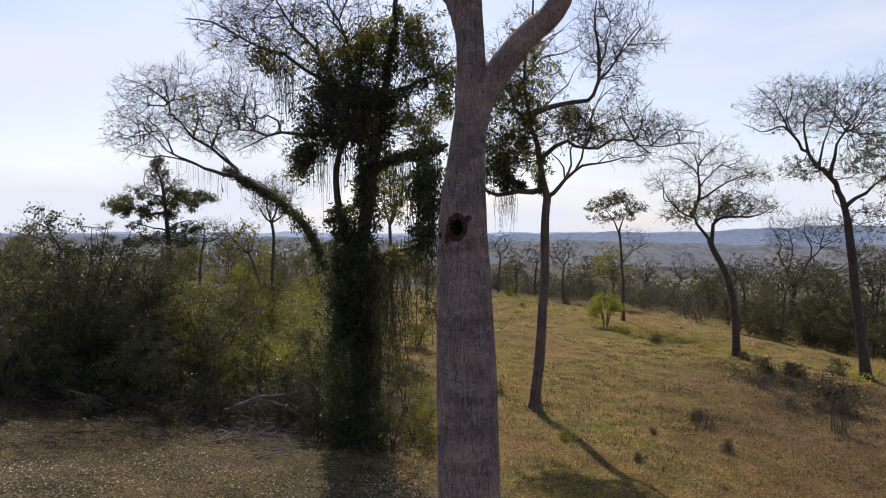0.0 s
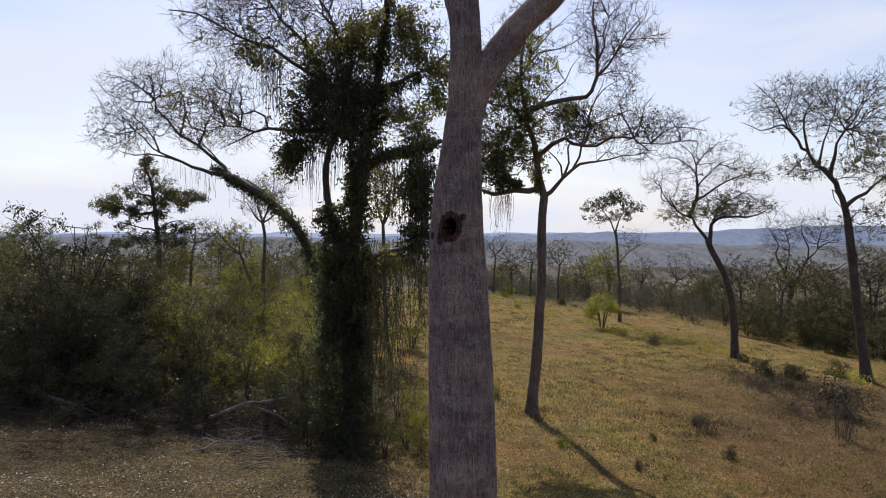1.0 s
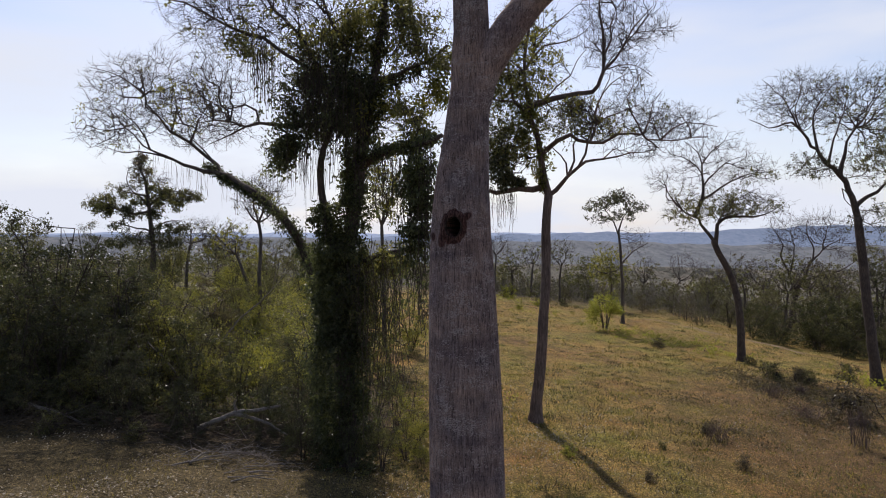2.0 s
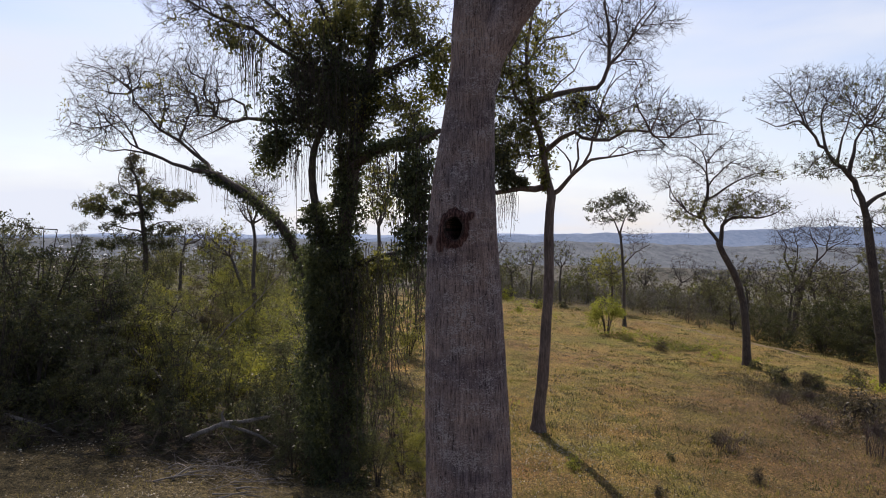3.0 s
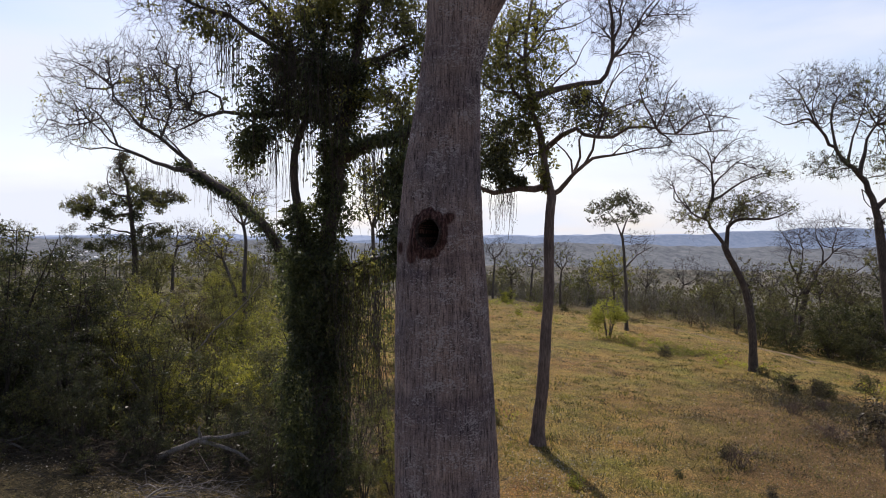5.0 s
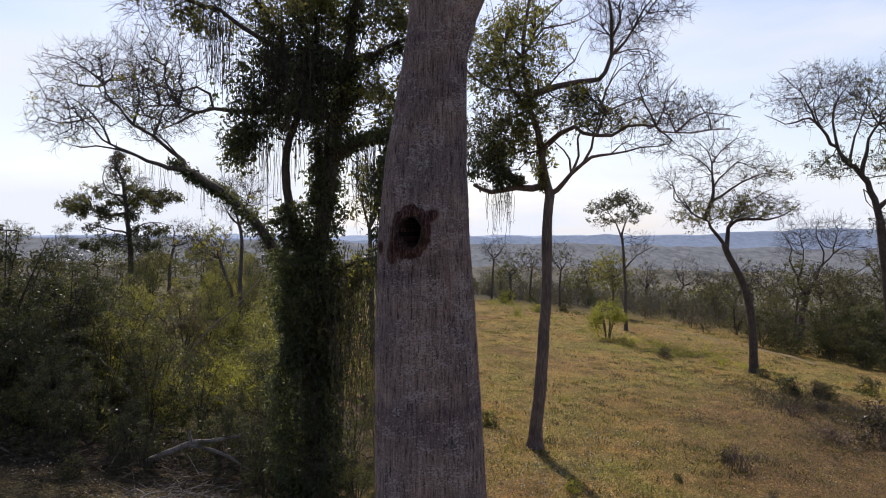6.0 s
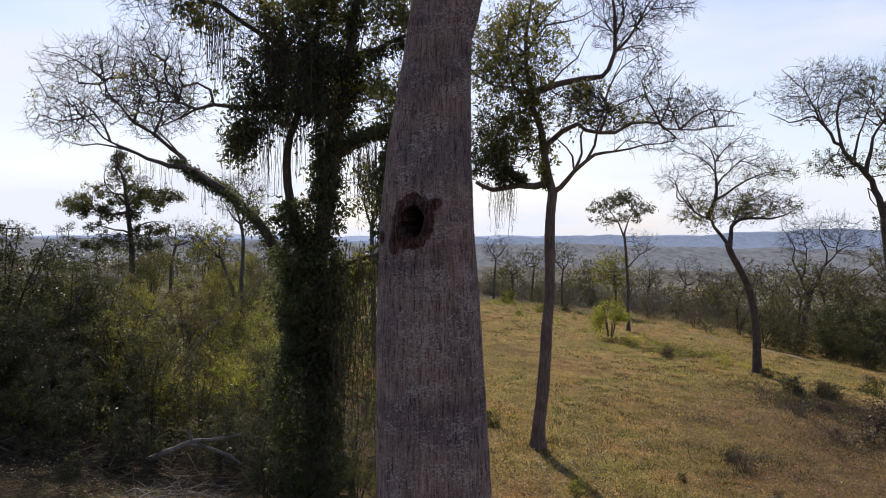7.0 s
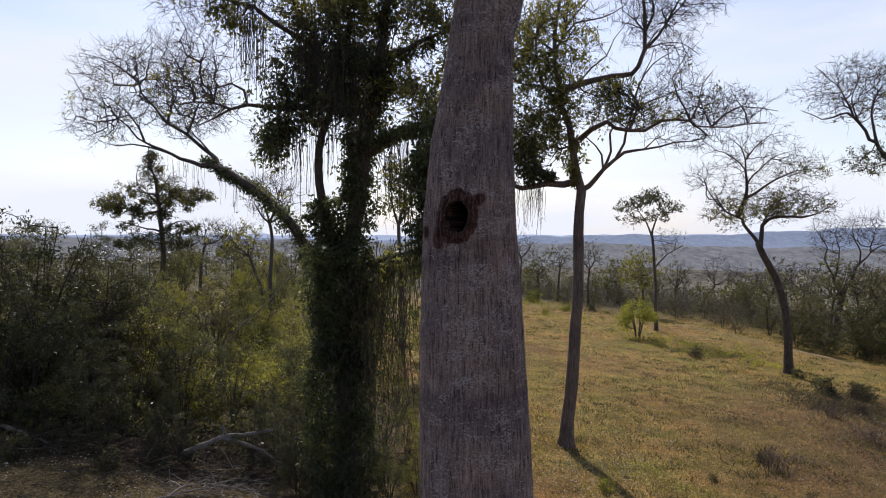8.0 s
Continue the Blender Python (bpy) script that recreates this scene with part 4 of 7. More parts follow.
masses = [((-4.5, 23.0, 11.4), (0.7, 0.9, 1.5), 420, LEAF_IVY), ((-4.8, 22.9, 10.0), (0.55, 0.7, 0.7), 150, LEAF_IVY),
          ((-3.2, 23.4, 11.8), (1.15, 1.2, 1.75), 900, LEAF_IVY), ((-3.3, 23.4, 13.5), (1.5, 1.3, 0.9), 480, LEAF_CROWN),
          ((-2.5, 23.4, 14.2), (0.9, 1.1, 0.8), 220, LEAF_CROWN), ((-1.2, 23.4, 13.8), (1.0, 1.2, 1.3), 330, LEAF_CROWN),
          ((-1.3, 23.2, 11.3), (0.9, 1.0, 0.65), 120, LEAF_YELLOW)]
masses += [((-0.2, 23.4, 13.2), (0.8, 1.0, 1.3), 220, LEAF_CROWN), ((-0.3, 23.3, 11.7), (0.7, 0.9, 0.6), 100, LEAF_YELLOW),
           ((-0.8, 20.6, 10.2), (0.5, 0.7, 0.35), 80, LEAF_CROWN), ((-2.5, 23.4, 9.0), (0.5, 0.7, 0.9), 150, LEAF_IVY),
           ((-1.9, 23.6, 6.5), (0.75, 0.7, 0.45), 150, LEAF_CROWN), ((-0.68, 20.3, 8.5), (0.38, 0.45, 1.2), 330, LEAF_IVY),
           ((-0.62, 20.3, 6.9), (0.3, 0.4, 0.9), 110, LEAF_IVY), ((-5.6, 23.1, 13.4), (0.9, 1.0, 0.6), 90, LEAF_CROWN)]
for centre, radii, n, leaf in masses:
    leaf_mass(veiled, "leaf_mass", np.array(centre) - vb, radii, n, leaf, gen_v)
CURTAIN = "long thin vines hanging like a curtain"
ROOTS = "fringe of thin hanging aerial roots"
draped(veiled, "vine_curtain", CURTAIN, scatter_line([(-2.89, 23.4, 6.21), (-2.5, 23.4, 6.5), (-1.91, 23.4, 6.72), (-1.42, 23.4, 6.76)], 130, (0.12, 0.45, 0.3)), gen_v.uniform(2.0, 5.6, 130), gen_v, LEAF_OLIVE, 7.0, 0.11, 0.13, 0.008)
draped(veiled, "vine_curtain", CURTAIN, scatter_line([(-1.05, 20.4, 9.3), (-0.3, 20.2, 9.4)], 70, (0.08, 0.3, 0.3)), gen_v.uniform(1.5, 4.8, 70), gen_v, LEAF_IVY, 6.0, 0.13, 0.08, 0.008)
draped(veiled, "vine_curtain", CURTAIN, scatter_line([(-2.1, 22.7, 9.7), (-1.5, 21.6, 9.75), (-0.8, 20.5, 9.7)], 45, (0.1, 0.15, 0.1)), gen_v.uniform(0.4, 2.0, 45), gen_v, LEAF_IVY, 2.0, 0.13, 0.08, 0.006)
draped(veiled, "root_curtain", ROOTS, scatter_line([(-4.6, 22.6, 12.0), (-3.6, 22.4, 12.4), (-2.5, 22.4, 12.2)], 170, (0.2, 0.3, 0.7)), gen_v.uniform(1.2, 3.8, 170), gen_v, LEAF_IVY, 0.5, 0.14, 0.04, 0.0055)
draped(veiled, "root_curtain", ROOTS, scatter_line([(-5.96, 22.8, 13.2), (-5.49, 22.8, 13.01), (-5.01, 22.8, 12.73)], 75, (0.1, 0.4, 0.3)), gen_v.uniform(0.3, 1.9, 75), gen_v, LEAF_IVY, 2.0, 0.12, 0.04, 0.007)
draped(veiled, "root_curtain", ROOTS, scatter_line([(-5.3, 22.9, 10.4), (-4.67, 23, 10.3), (-4.0, 23, 10.17)], 70, (0.12, 0.5, 0.25)), gen_v.uniform(0.4, 1.7, 70), gen_v, LEAF_DEEP, 0.5, 0.12, 0.03, 0.0055)

acacia_tree_limbs = []
acacia_tree_limbs += [([(19.27, 51.5, 6.95), (18.52, 51.5, 8.02), (18.28, 51.5, 8.45), (17.04, 51, 9.06), (16.34, 51, 9.76), (16.07, 51, 10.31), (15.71, 51, 11.17), (15.09, 51, 11.44)], 0.13, 0.012),
      ([(18.28, 51.5, 8.45), (18.56, 51.5, 9.16), (18.87, 51.5, 9.79), (18.79, 51.5, 11.05), (18.64, 51.5, 12.27), (18.36, 51.5, 13.18), (17.38, 51.5, 14.04)], 0.18, 0.012)]
acacia_tree_limbs += [([(18.99, 51.8, 9.8), (20.18, 51.8, 10.52), (21.05, 51.8, 11.07), (22.32, 51.8, 11.59), (24.26, 51.8, 11.94)], 0.11, 0.012), ([(18.64, 51.3, 12.25), (19.27, 51.3, 13.15), (20.32, 51.3, 14.01), (21.19, 51.3, 14.21)], 0.06, 0.01),
      ([(18.6, 51, 10.58), (19.46, 51, 11.71), (20.2, 51, 12.41), (21.76, 51, 12.92)], 0.07, 0.01), ([(18.95, 52, 11.64), (18.07, 52, 12.64), (16.88, 52, 13.04), (16.28, 52, 12.84)], 0.06, 0.01)]
acacia_tree_limbs += [([(19.58, 51.5, 6.24), (19.7, 51.5, 7.07), (19.78, 51.5, 7.86), (20.41, 51.5, 8.37), (22.34, 51.5, 8.45), (23.4, 51.5, 8.73), (24.82, 51.5, 9.63)], 0.18, 0.012),
      ([(19.94, 51.8, 7.9), (20.69, 51.8, 9.29), (21.76, 51.8, 10), (23.03, 51.8, 10.64)], 0.09, 0.012), ([(17.17, 50.6, 8.89), (16.59, 50.6, 8.62), (16.01, 50.6, 8.04)], 0.05, 0.01)]
tree("acacia_tree", "slanting tree with a broad thin crown, bare on top", "tree",
     ([(21.78, 51.5, -2.02), (21.69, 51.5, -0.65), (21.61, 51.5, 1.06), (20.97, 51.5, 4.05), (19.98, 51.5, 5.97), (19.64, 51.5, 6.82)], 0.29, 0.2),
     acacia_tree_limbs,
     [((19.26, 51.5, 12.51), (3.469, 3.5, 2.623), 420), ((15.66, 51.3, 11.11), (0.993, 1.5, 0.84), 60), ((22.03, 51.5, 9.39), (3.173, 3, 1.185), 380),
      ((17.55, 51.5, 9.17), (1.608, 3, 1.692), 200), ((22.46, 51.5, 11.74), (2.115, 3, 1.058), 200), ((20.11, 51.5, 9.17), (2.115, 3, 1.269), 150)],
     [((22.42, 51.5, 9.08), (2.864, 4, 0.611), 0.3, 0), ((20.05, 51.5, 9.43), (2.1, 4, 1.222), 0.3, 0), ((17.49, 51.5, 9.43), (1.909, 4, 1.337), 0.2, 0), ((22.36, 51.8, 11.43), (2.1, 4, 0.535), 0.12, 0), ((17.55, 51.5, 8.53), (1.481, 4, 1.058), 0.4, 0)],
     BARK_DARK, [LEAF_OLIVE], 14, thrift=0.5, tip=0.0085, leaf_size=0.15, per=7, dense=0.9, reach=0.7, lush=1.1)

spreading_tree_limbs = []
spreading_tree_limbs += [([(26.89, 46.01, 8.74), (26.57, 46.01, 9.9), (26.01, 46.01, 10.94), (24.64, 45.57, 11.98), (23.87, 45.57, 12.92), (23.56, 45.57, 13.16), (22.7, 45.12, 13.95), (21.91, 45.12, 14.4), (20.54, 45.12, 14.03), (19.31, 45.12, 14.51)], 0.22, 0.012),
      ([(22.58, 45.21, 14.27), (21.96, 45.21, 15.21), (21.51, 45.21, 15.96), (20.11, 45.21, 17.05)], 0.07, 0.01), ([(23.87, 45.57, 12.92), (23.56, 45.57, 14.17), (23.87, 45.57, 15.58), (24.81, 45.57, 16.83)], 0.1, 0.012)]
spreading_tree_limbs += [([(25.85, 45.75, 10.93), (25.99, 45.75, 12.49), (26.62, 45.75, 14.05), (27.24, 45.75, 14.99), (27.98, 45.75, 16.66)], 0.16, 0.015), ([(25.15, 45.39, 11.14), (24.22, 45.39, 11.2), (23.47, 45.39, 11.03), (22.99, 45.39, 11.2)], 0.05, 0.01),
      ([(26.96, 46.01, 9.06), (27.62, 46.01, 9.66), (28.67, 46.01, 10.6), (30.07, 46.01, 11.47)], 0.2, 0.03), ([(24.64, 45.57, 11.98), (24.91, 45.57, 13.5), (25.61, 45.57, 15.23), (25.78, 45.57, 16.62)], 0.1, 0.012)]
spreading_tree_limbs += [([(22.7, 45.12, 13.95), (22.26, 45.12, 15.32), (22.6, 45.12, 16.52), (22.32, 45.12, 17.55)], 0.06, 0.01), ([(26.67, 45.83, 14.07), (25.94, 45.83, 14.94), (25.42, 45.83, 15.63)], 0.06, 0.012), ([(26.4, 46.01, 9.9), (25.7, 46.01, 10.42), (25.87, 46.01, 9.55), (26.4, 46.01, 9.03)], 0.06, 0.02)]
tree("spreading_tree", "tall dark tree with a wide half-bare crown", "tree",
     ([(28.2, 46.01, -2.41), (27.63, 46.01, 1.76), (27.1, 46.01, 5.94), (26.76, 46.01, 8.4)], 0.34, 0.25),
     spreading_tree_limbs,
     [((22.6, 45.57, 15.71), (3.19, 3.55, 2.07), 700), ((27.18, 46.01, 15.79), (4.13, 4.44, 2.63), 900),
      ((29.07, 46.01, 12.38), (3, 3.55, 2.63), 500), ((23.72, 45.57, 11.58), (1.5, 1.78, 0.94), 120), ((27.93, 46.01, 8.21), (1.88, 2.66, 1.5), 120)],
     [((27.93, 46.01, 14.27), (2.82, 4.44, 3), 0.38, 0), ((23.72, 45.57, 11.65), (1.8, 2.66, 1.2), 0.7, 1), ((29.45, 46.01, 11.25), (2.63, 4.44, 3), 0.6, 0),
      ((28.31, 46.01, 8.21), (1.88, 3.55, 1.69), 0.6, 1), ((22.78, 45.57, 15.34), (3.57, 4.44, 2.25), 0.07, 0)],
     BARK_DARK, [LEAF_OLIVE, LEAF_DEEP], 15, thrift=0.45, tip=0.0085, leaf_size=0.15, per=8, dense=1.0, reach=0.65, lush=0.6)

tree("young_tree", "slim young tree with a small green crown", "tree",
     ([(17.37, 68, -1.61), (17.31, 68, 2.45), (17.09, 68, 5.82), (16.92, 68, 7.51)], 0.17, 0.11),
     [([(16.98, 68, 7.23), (16.36, 68, 8.64), (15.51, 68, 9.77)], 0.1, 0.03), ([(16.98, 68, 7.4), (17.48, 68, 8.92), (18.33, 68, 10.05)], 0.1, 0.03), ([(17.26, 68, 4.13), (18.33, 68, 5.54), (19.74, 68, 6.39)], 0.08, 0.03)],
     [((14.91, 68, 9.98), (1.093, 1.6, 0.711), 70), ((16.07, 68, 10.51), (1.093, 1.6, 0.765), 80), ((17.29, 68, 10.93), (1.093, 1.6, 0.765), 80), ((18.35, 68, 9.87), (1.203, 1.6, 0.765), 80),
      ((15.17, 68, 8.71), (1.312, 1.6, 0.492), 50), ((17.4, 68, 9.08), (1.312, 1.6, 0.547), 50), ((18.56, 68, 6.59), (1.53, 2, 1.64), 140)],
     [((16.6, 68, 9.87), (3.553, 4, 1.968), 0.42, 0)], BARK_GREY, [LEAF_DEEP], 16, tip=0.008, leaf_size=0.22, per=7, reach=0.5, lush=0.9)

bare_tree_limbs = []
bare_tree_limbs += [([(40.42, 80, 0.53), (39.03, 80, 3.42), (38.47, 80, 4.99), (38.72, 80, 5.94), (37.84, 80, 7.51), (37.09, 80, 8.45)], 0.2, 0.02), ([(40.42, 80, 0.53), (41.8, 80, 3.8), (42.3, 80, 5.56), (41.36, 80, 7.82), (41.67, 80, 9.08)], 0.22, 0.02),
      ([(40.73, 80, 1.85), (42.99, 80, 2.54), (45.38, 80, 3.11), (47.71, 80, 4.62)], 0.16, 0.02)]
bare_tree_limbs += [([(41.99, 80, 4.18), (43.87, 80, 5.94), (45.76, 80, 6.88)], 0.13, 0.015), ([(39.6, 80, 2.48), (40.1, 80, 5.31), (39.6, 80, 7.51), (40.1, 80, 8.76)], 0.13, 0.015), ([(43.25, 80, 5.31), (43.75, 80, 7.82), (44.5, 80, 8.76)], 0.1, 0.015)]
tree("bare_tree", "large leafless grey tree at the wood edge", "tree",
     ([(39.73, 80, -3.49), (39.98, 80, -1.29), (40.42, 80, 0.66)], 0.4, 0.3),
     bare_tree_limbs,
     [((39.16, 80, 7.19), (2.642, 3, 2.83), 260), ((43.25, 80, 7.82), (3.145, 3, 2.39), 300), ((46.39, 80, 5.62), (2.642, 3, 1.761), 140)],
     [], BARK_DARK, [LEAF_GREY], 18, tip=0.01, thrift=0.5, reach=0.9)

umbrella_tree_limbs = []
umbrella_tree_limbs += [([(-24.39, 58, 11.14), (-24.75, 58, 12.4), (-25.02, 58, 13.56), (-24.88, 58, 14.63)], 0.13, 0.02), ([(-24.3, 58, 10.29), (-25.33, 58, 10.52), (-26.58, 58, 10.83), (-27.57, 58, 11.28)], 0.1, 0.012), ([(-23.9, 57.5, 9.11), (-25.1, 57.5, 9.03), (-26.65, 57.5, 9.25), (-28.2, 57.5, 9.56)], 0.11, 0.02),
      ([(-24.21, 58, 9.71), (-23.23, 58, 10.61), (-21.98, 58, 10.92), (-20.86, 58, 10.61)], 0.11, 0.02)]
umbrella_tree_limbs += [([(-24.21, 58, 9.4), (-25.02, 58, 10.29), (-25.65, 58, 10.92), (-26, 58, 11.81), (-25.82, 58, 12.62)], 0.09, 0.02), ([(-24.26, 58, 10.38), (-23.68, 58, 11.37), (-23.23, 58, 12.17)], 0.07, 0.02), ([(-23.77, 57.5, 7.61), (-24.88, 57.5, 7.92), (-26.21, 57.5, 8.05), (-27.09, 57.5, 8.36)], 0.09, 0.02), ([(-24.17, 58.5, 7.25), (-23.08, 58.5, 8.15), (-21.73, 58.5, 8.38)], 0.09, 0.02)]
umbrella = tree("umbrella_tree", "dark layered tree rising over the thicket", "tree",
     ([(-23.77, 58, 2.78), (-23.9, 58, 5.91), (-23.99, 58, 7.43), (-24.17, 58, 9.53), (-24.39, 58, 11.23)], 0.27, 0.13),
     umbrella_tree_limbs,
     [((-27.5, 57.5, 9.75), (1.5, 1.8, 0.85), 200), ((-22.6, 58, 10.3), (1.8, 2.2, 0.95), 220), ((-24.8, 58, 12.4), (0.85, 1.6, 1.5), 170), ((-21.1, 58, 10.5), (0.8, 1.2, 0.45), 70),
      ((-25.6, 57.5, 9.05), (1.1, 1.8, 0.6), 90), ((-22.2, 58.5, 7.9), (1.1, 1.8, 0.6), 80), ((-25.9, 58, 10.9), (1.0, 1.5, 0.6), 60), ((-23.1, 58, 11.6), (0.9, 1.5, 0.7), 60), ((-24.2, 58, 6.9), (2.6, 2.2, 0.75), 200)],
     [((-27.5, 57.5, 9.75), (1.5, 2.2, 0.9), 0.9, 0), ((-22.6, 58, 10.3), (1.9, 2.6, 1.0), 0.85, 0), ((-24.8, 58, 12.3), (0.9, 2, 1.5), 0.5, 0), ((-21.1, 58, 10.5), (0.9, 1.6, 0.5), 0.8, 0),
      ((-25.6, 57.5, 9.05), (1.2, 2, 0.7), 0.9, 1), ((-22.2, 58.5, 7.9), (1.2, 2, 0.6), 0.6, 1), ((-24.2, 58, 6.9), (2.6, 3, 0.8), 0.9, 1), ((-25.9, 58, 10.9), (1.0, 2, 0.6), 0.3, 1)],
     BARK_DARK, [LEAF_OLIVE, LEAF_DEEP], 17, tip=0.009, leaf_size=0.2, per=6, reach=0.45, lush=0.25, thrift=0.5)


def small_tree(name, label, stem, crown, n, share, leaf, seed, bark=BARK_GREY, r=0.16):
    """A far tree: stem points and one crown ellipsoid (centre, radii)."""
    c, rad = crown
    top = stem[-1]
    gen = np.random.default_rng(seed)
    limbs = []
    for k in range(5):
        a = k * 1.256 + gen.uniform(0, 1)
        end = np.asarray(c) + np.asarray(rad) * np.array([math.cos(a) * 0.6, math.sin(a) * 0.6, gen.uniform(-0.3, 0.6)])
        midp = (np.asarray(top) + end) / 2 + np.array([0, 0, -0.15 * rad[2]])
        limbs.append(([top, tuple(midp), tuple(end)], r * 0.5, r * 0.15))
    return tree(name, label, "tree", (stem, r, r * 0.65), limbs, [(c, rad, n)], [(c, tuple(q * 1.15 for q in rad), share, 0)] if share else [],
                bark, [leaf], seed, tip=0.01, leaf_size=0.24, per=6, flare=0.3, dense=0.9, reach=0.8, lush=0.7)


BARE = "leafless grey tree at the edge of the woods"
GREEN = "small green tree at the edge of the woods"
rows_of_a = []
rows_of_a += [(95, [(6.85, 95, -1.05), (7.01, 95, 2.09), (7.16, 95, 4.45)], (7.32, 95, 5.63), (2.513, 3, 2.199), 260, 0, LEAF_GREY, BARE),
        (95, [(11.8, 95, -1.44), (12.03, 95, 1.31), (12.19, 95, 3.27)], (12.03, 95, 4.06), (2.042, 3, 2.199), 220, 0.15, LEAF_OLIVE, GREEN),
        (90, [(14.98, 90, -1.35), (14.98, 90, 1.62), (15.13, 90, 3.11)], (14.9, 90, 4.6), (2.53, 3, 2.382), 260, 0.2, LEAF_OLIVE, GREEN)]
rows_of_a += [(85, [(20.48, 85, -1.58), (20.41, 85, 1.23), (20.2, 85, 2.64)], (20.2, 85, 3.3), (2.9, 3, 2.6), 330, 0.9, LEAF_YELLOW, GREEN),
        (95, [(30.41, 95, -3.25), (30.88, 95, -1.05), (32.22, 95, 0.91)], (32.77, 95, 2.49), (3.142, 3, 2.828), 300, 0, LEAF_GREY, BARE),
        (85, [(36.79, 85, -2.98), (36.65, 85, -0.17), (36.23, 85, 1.59)], (36.23, 85, 2.64), (2.25, 3, 2.25), 260, 0.15, LEAF_RUST, BARE)]
rows_of_a += [(50, [(-12.95, 50, 1.24), (-12.95, 50, 4.56), (-12.87, 50, 7.05), (-13.03, 50, 8.08)], (-12.82, 50, 9.87), (1.991, 2.5, 1.867), 420, 0.03, LEAF_YELLOW, "thin bare tree behind the thicket"),
        (60, [(-16.38, 60, 1.03), (-16.87, 60, 3.51), (-17.62, 60, 5.5)], (-18.36, 60, 6.74), (2.237, 2.5, 1.591), 330, 0.25, LEAF_YELLOW, "straggling bare tree over the thicket"),
        (97, [(-57.96, 97, 1.98), (-57.8, 97, 5.19), (-58.12, 97, 6.39)], (-58.76, 97, 7.44), (4.01, 4, 1.925), 330, 0.7, LEAF_OLIVE, GREEN)]
rows_of_a += [(70, [(-25.76, 70, 2.3), (-25.47, 70, 5.2), (-25.18, 70, 6.36)], (-24.31, 70, 7.4), (2.898, 3, 1.507), 300, 0.05, LEAF_GREY, BARE),
        (72, [(44.73, 72, -4.4), (44.61, 72, -0.22), (44.43, 72, 2.16)], (44.31, 72, 3.95), (2.861, 3, 2.503), 300, 0.5, LEAF_GREY, GREEN),
        (78, [(44.11, 78, -4.72), (43.98, 78, -2.14), (43.85, 78, -0.2)], (43.59, 78, 1.41), (2.582, 3, 2.324), 240, 0.3, LEAF_RUST, BARE)]
rows_of_a += [(82, [(54.63, 82, -5.34), (54.49, 82, -0.59), (54.36, 82, 1.45)], (54.29, 82, 3.48), (3.392, 3, 3.053), 300, 0.5, LEAF_OLIVE, GREEN),
        (92, [(42.39, 92, -3.83), (42.24, 92, -1.17), (42.09, 92, 0.36)], (41.93, 92, 1.88), (2.739, 3, 2.586), 260, 0.1, LEAF_GREY, BARE),
        (96, [(37.08, 96, -3.91), (36.92, 96, -1.53), (36.76, 96, -0.34)], (36.76, 96, 1.24), (2.54, 3, 2.54), 240, 0.05, LEAF_RUST, BARE)]
rows_of_a += [(100, [(28.53, 100, -3.55), (28.61, 100, -1.07), (28.7, 100, 0.17)], (28.7, 100, 1.82), (2.48, 3, 2.48), 220, 0.2, LEAF_GREY, BARE),
        (98, [(20.27, 98, -2.12), (20.19, 98, 0.31), (20.03, 98, 1.12)], (20.03, 98, 2.09), (2.754, 3, 2.268), 220, 0.6, LEAF_OLIVE, GREEN),
        (102, [(10.13, 102, -1.66), (10.05, 102, 0.87), (9.96, 102, 1.88)], (9.88, 102, 2.89), (2.867, 3, 2.023), 220, 0.5, LEAF_OLIVE, GREEN)]
rows_of_a += [(74, [(36.0, 74, -3.6), (36.2, 74, -0.6), (36.4, 74, 1.2)], (36.4, 74, 2.9), (2.8, 3, 2.4), 260, 0.5, LEAF_OLIVE, GREEN),
        (78, [(41.0, 78, -4.0), (41.1, 78, -0.8), (40.8, 78, 1.0)], (40.8, 78, 2.6), (2.7, 3, 2.3), 260, 0.45, LEAF_RUST, BARE),
        (70, [(38.6, 70, -3.8), (38.5, 70, -0.9), (38.7, 70, 0.8)], (38.7, 70, 2.3), (2.4, 3, 2.1), 240, 0.6, LEAF_GREY, GREEN),
        (82, [(33.5, 82, -3.4), (33.3, 82, -1.0), (33.6, 82, 0.4)], (33.6, 82, 1.9), (2.5, 3, 2.0), 240, 0.4, LEAF_OLIVE, GREEN),
        (68, [(42.6, 68, -4.2), (42.4, 68, -1.0), (42.6, 68, 1.0)], (42.6, 68, 2.8), (2.6, 3, 2.2), 240, 0.6, LEAF_DEEP, GREEN)]
rows_of_a += [(45, [(-3.7, 45, -1.15), (-3.81, 45, 4.83), (-3.89, 45, 7.82)], (-3.7, 45, 10.06), (1.495, 2.5, 2.242), 420, 0.25, LEAF_YELLOW, "slim yellow-green tree behind the vines")]
for k, (Y, stem, crown, rads, n, share, leaf, label) in enumerate(rows_of_a):
    small_tree("woodland_tree", label, stem, (crown, rads), n, share, leaf, 40 + k)


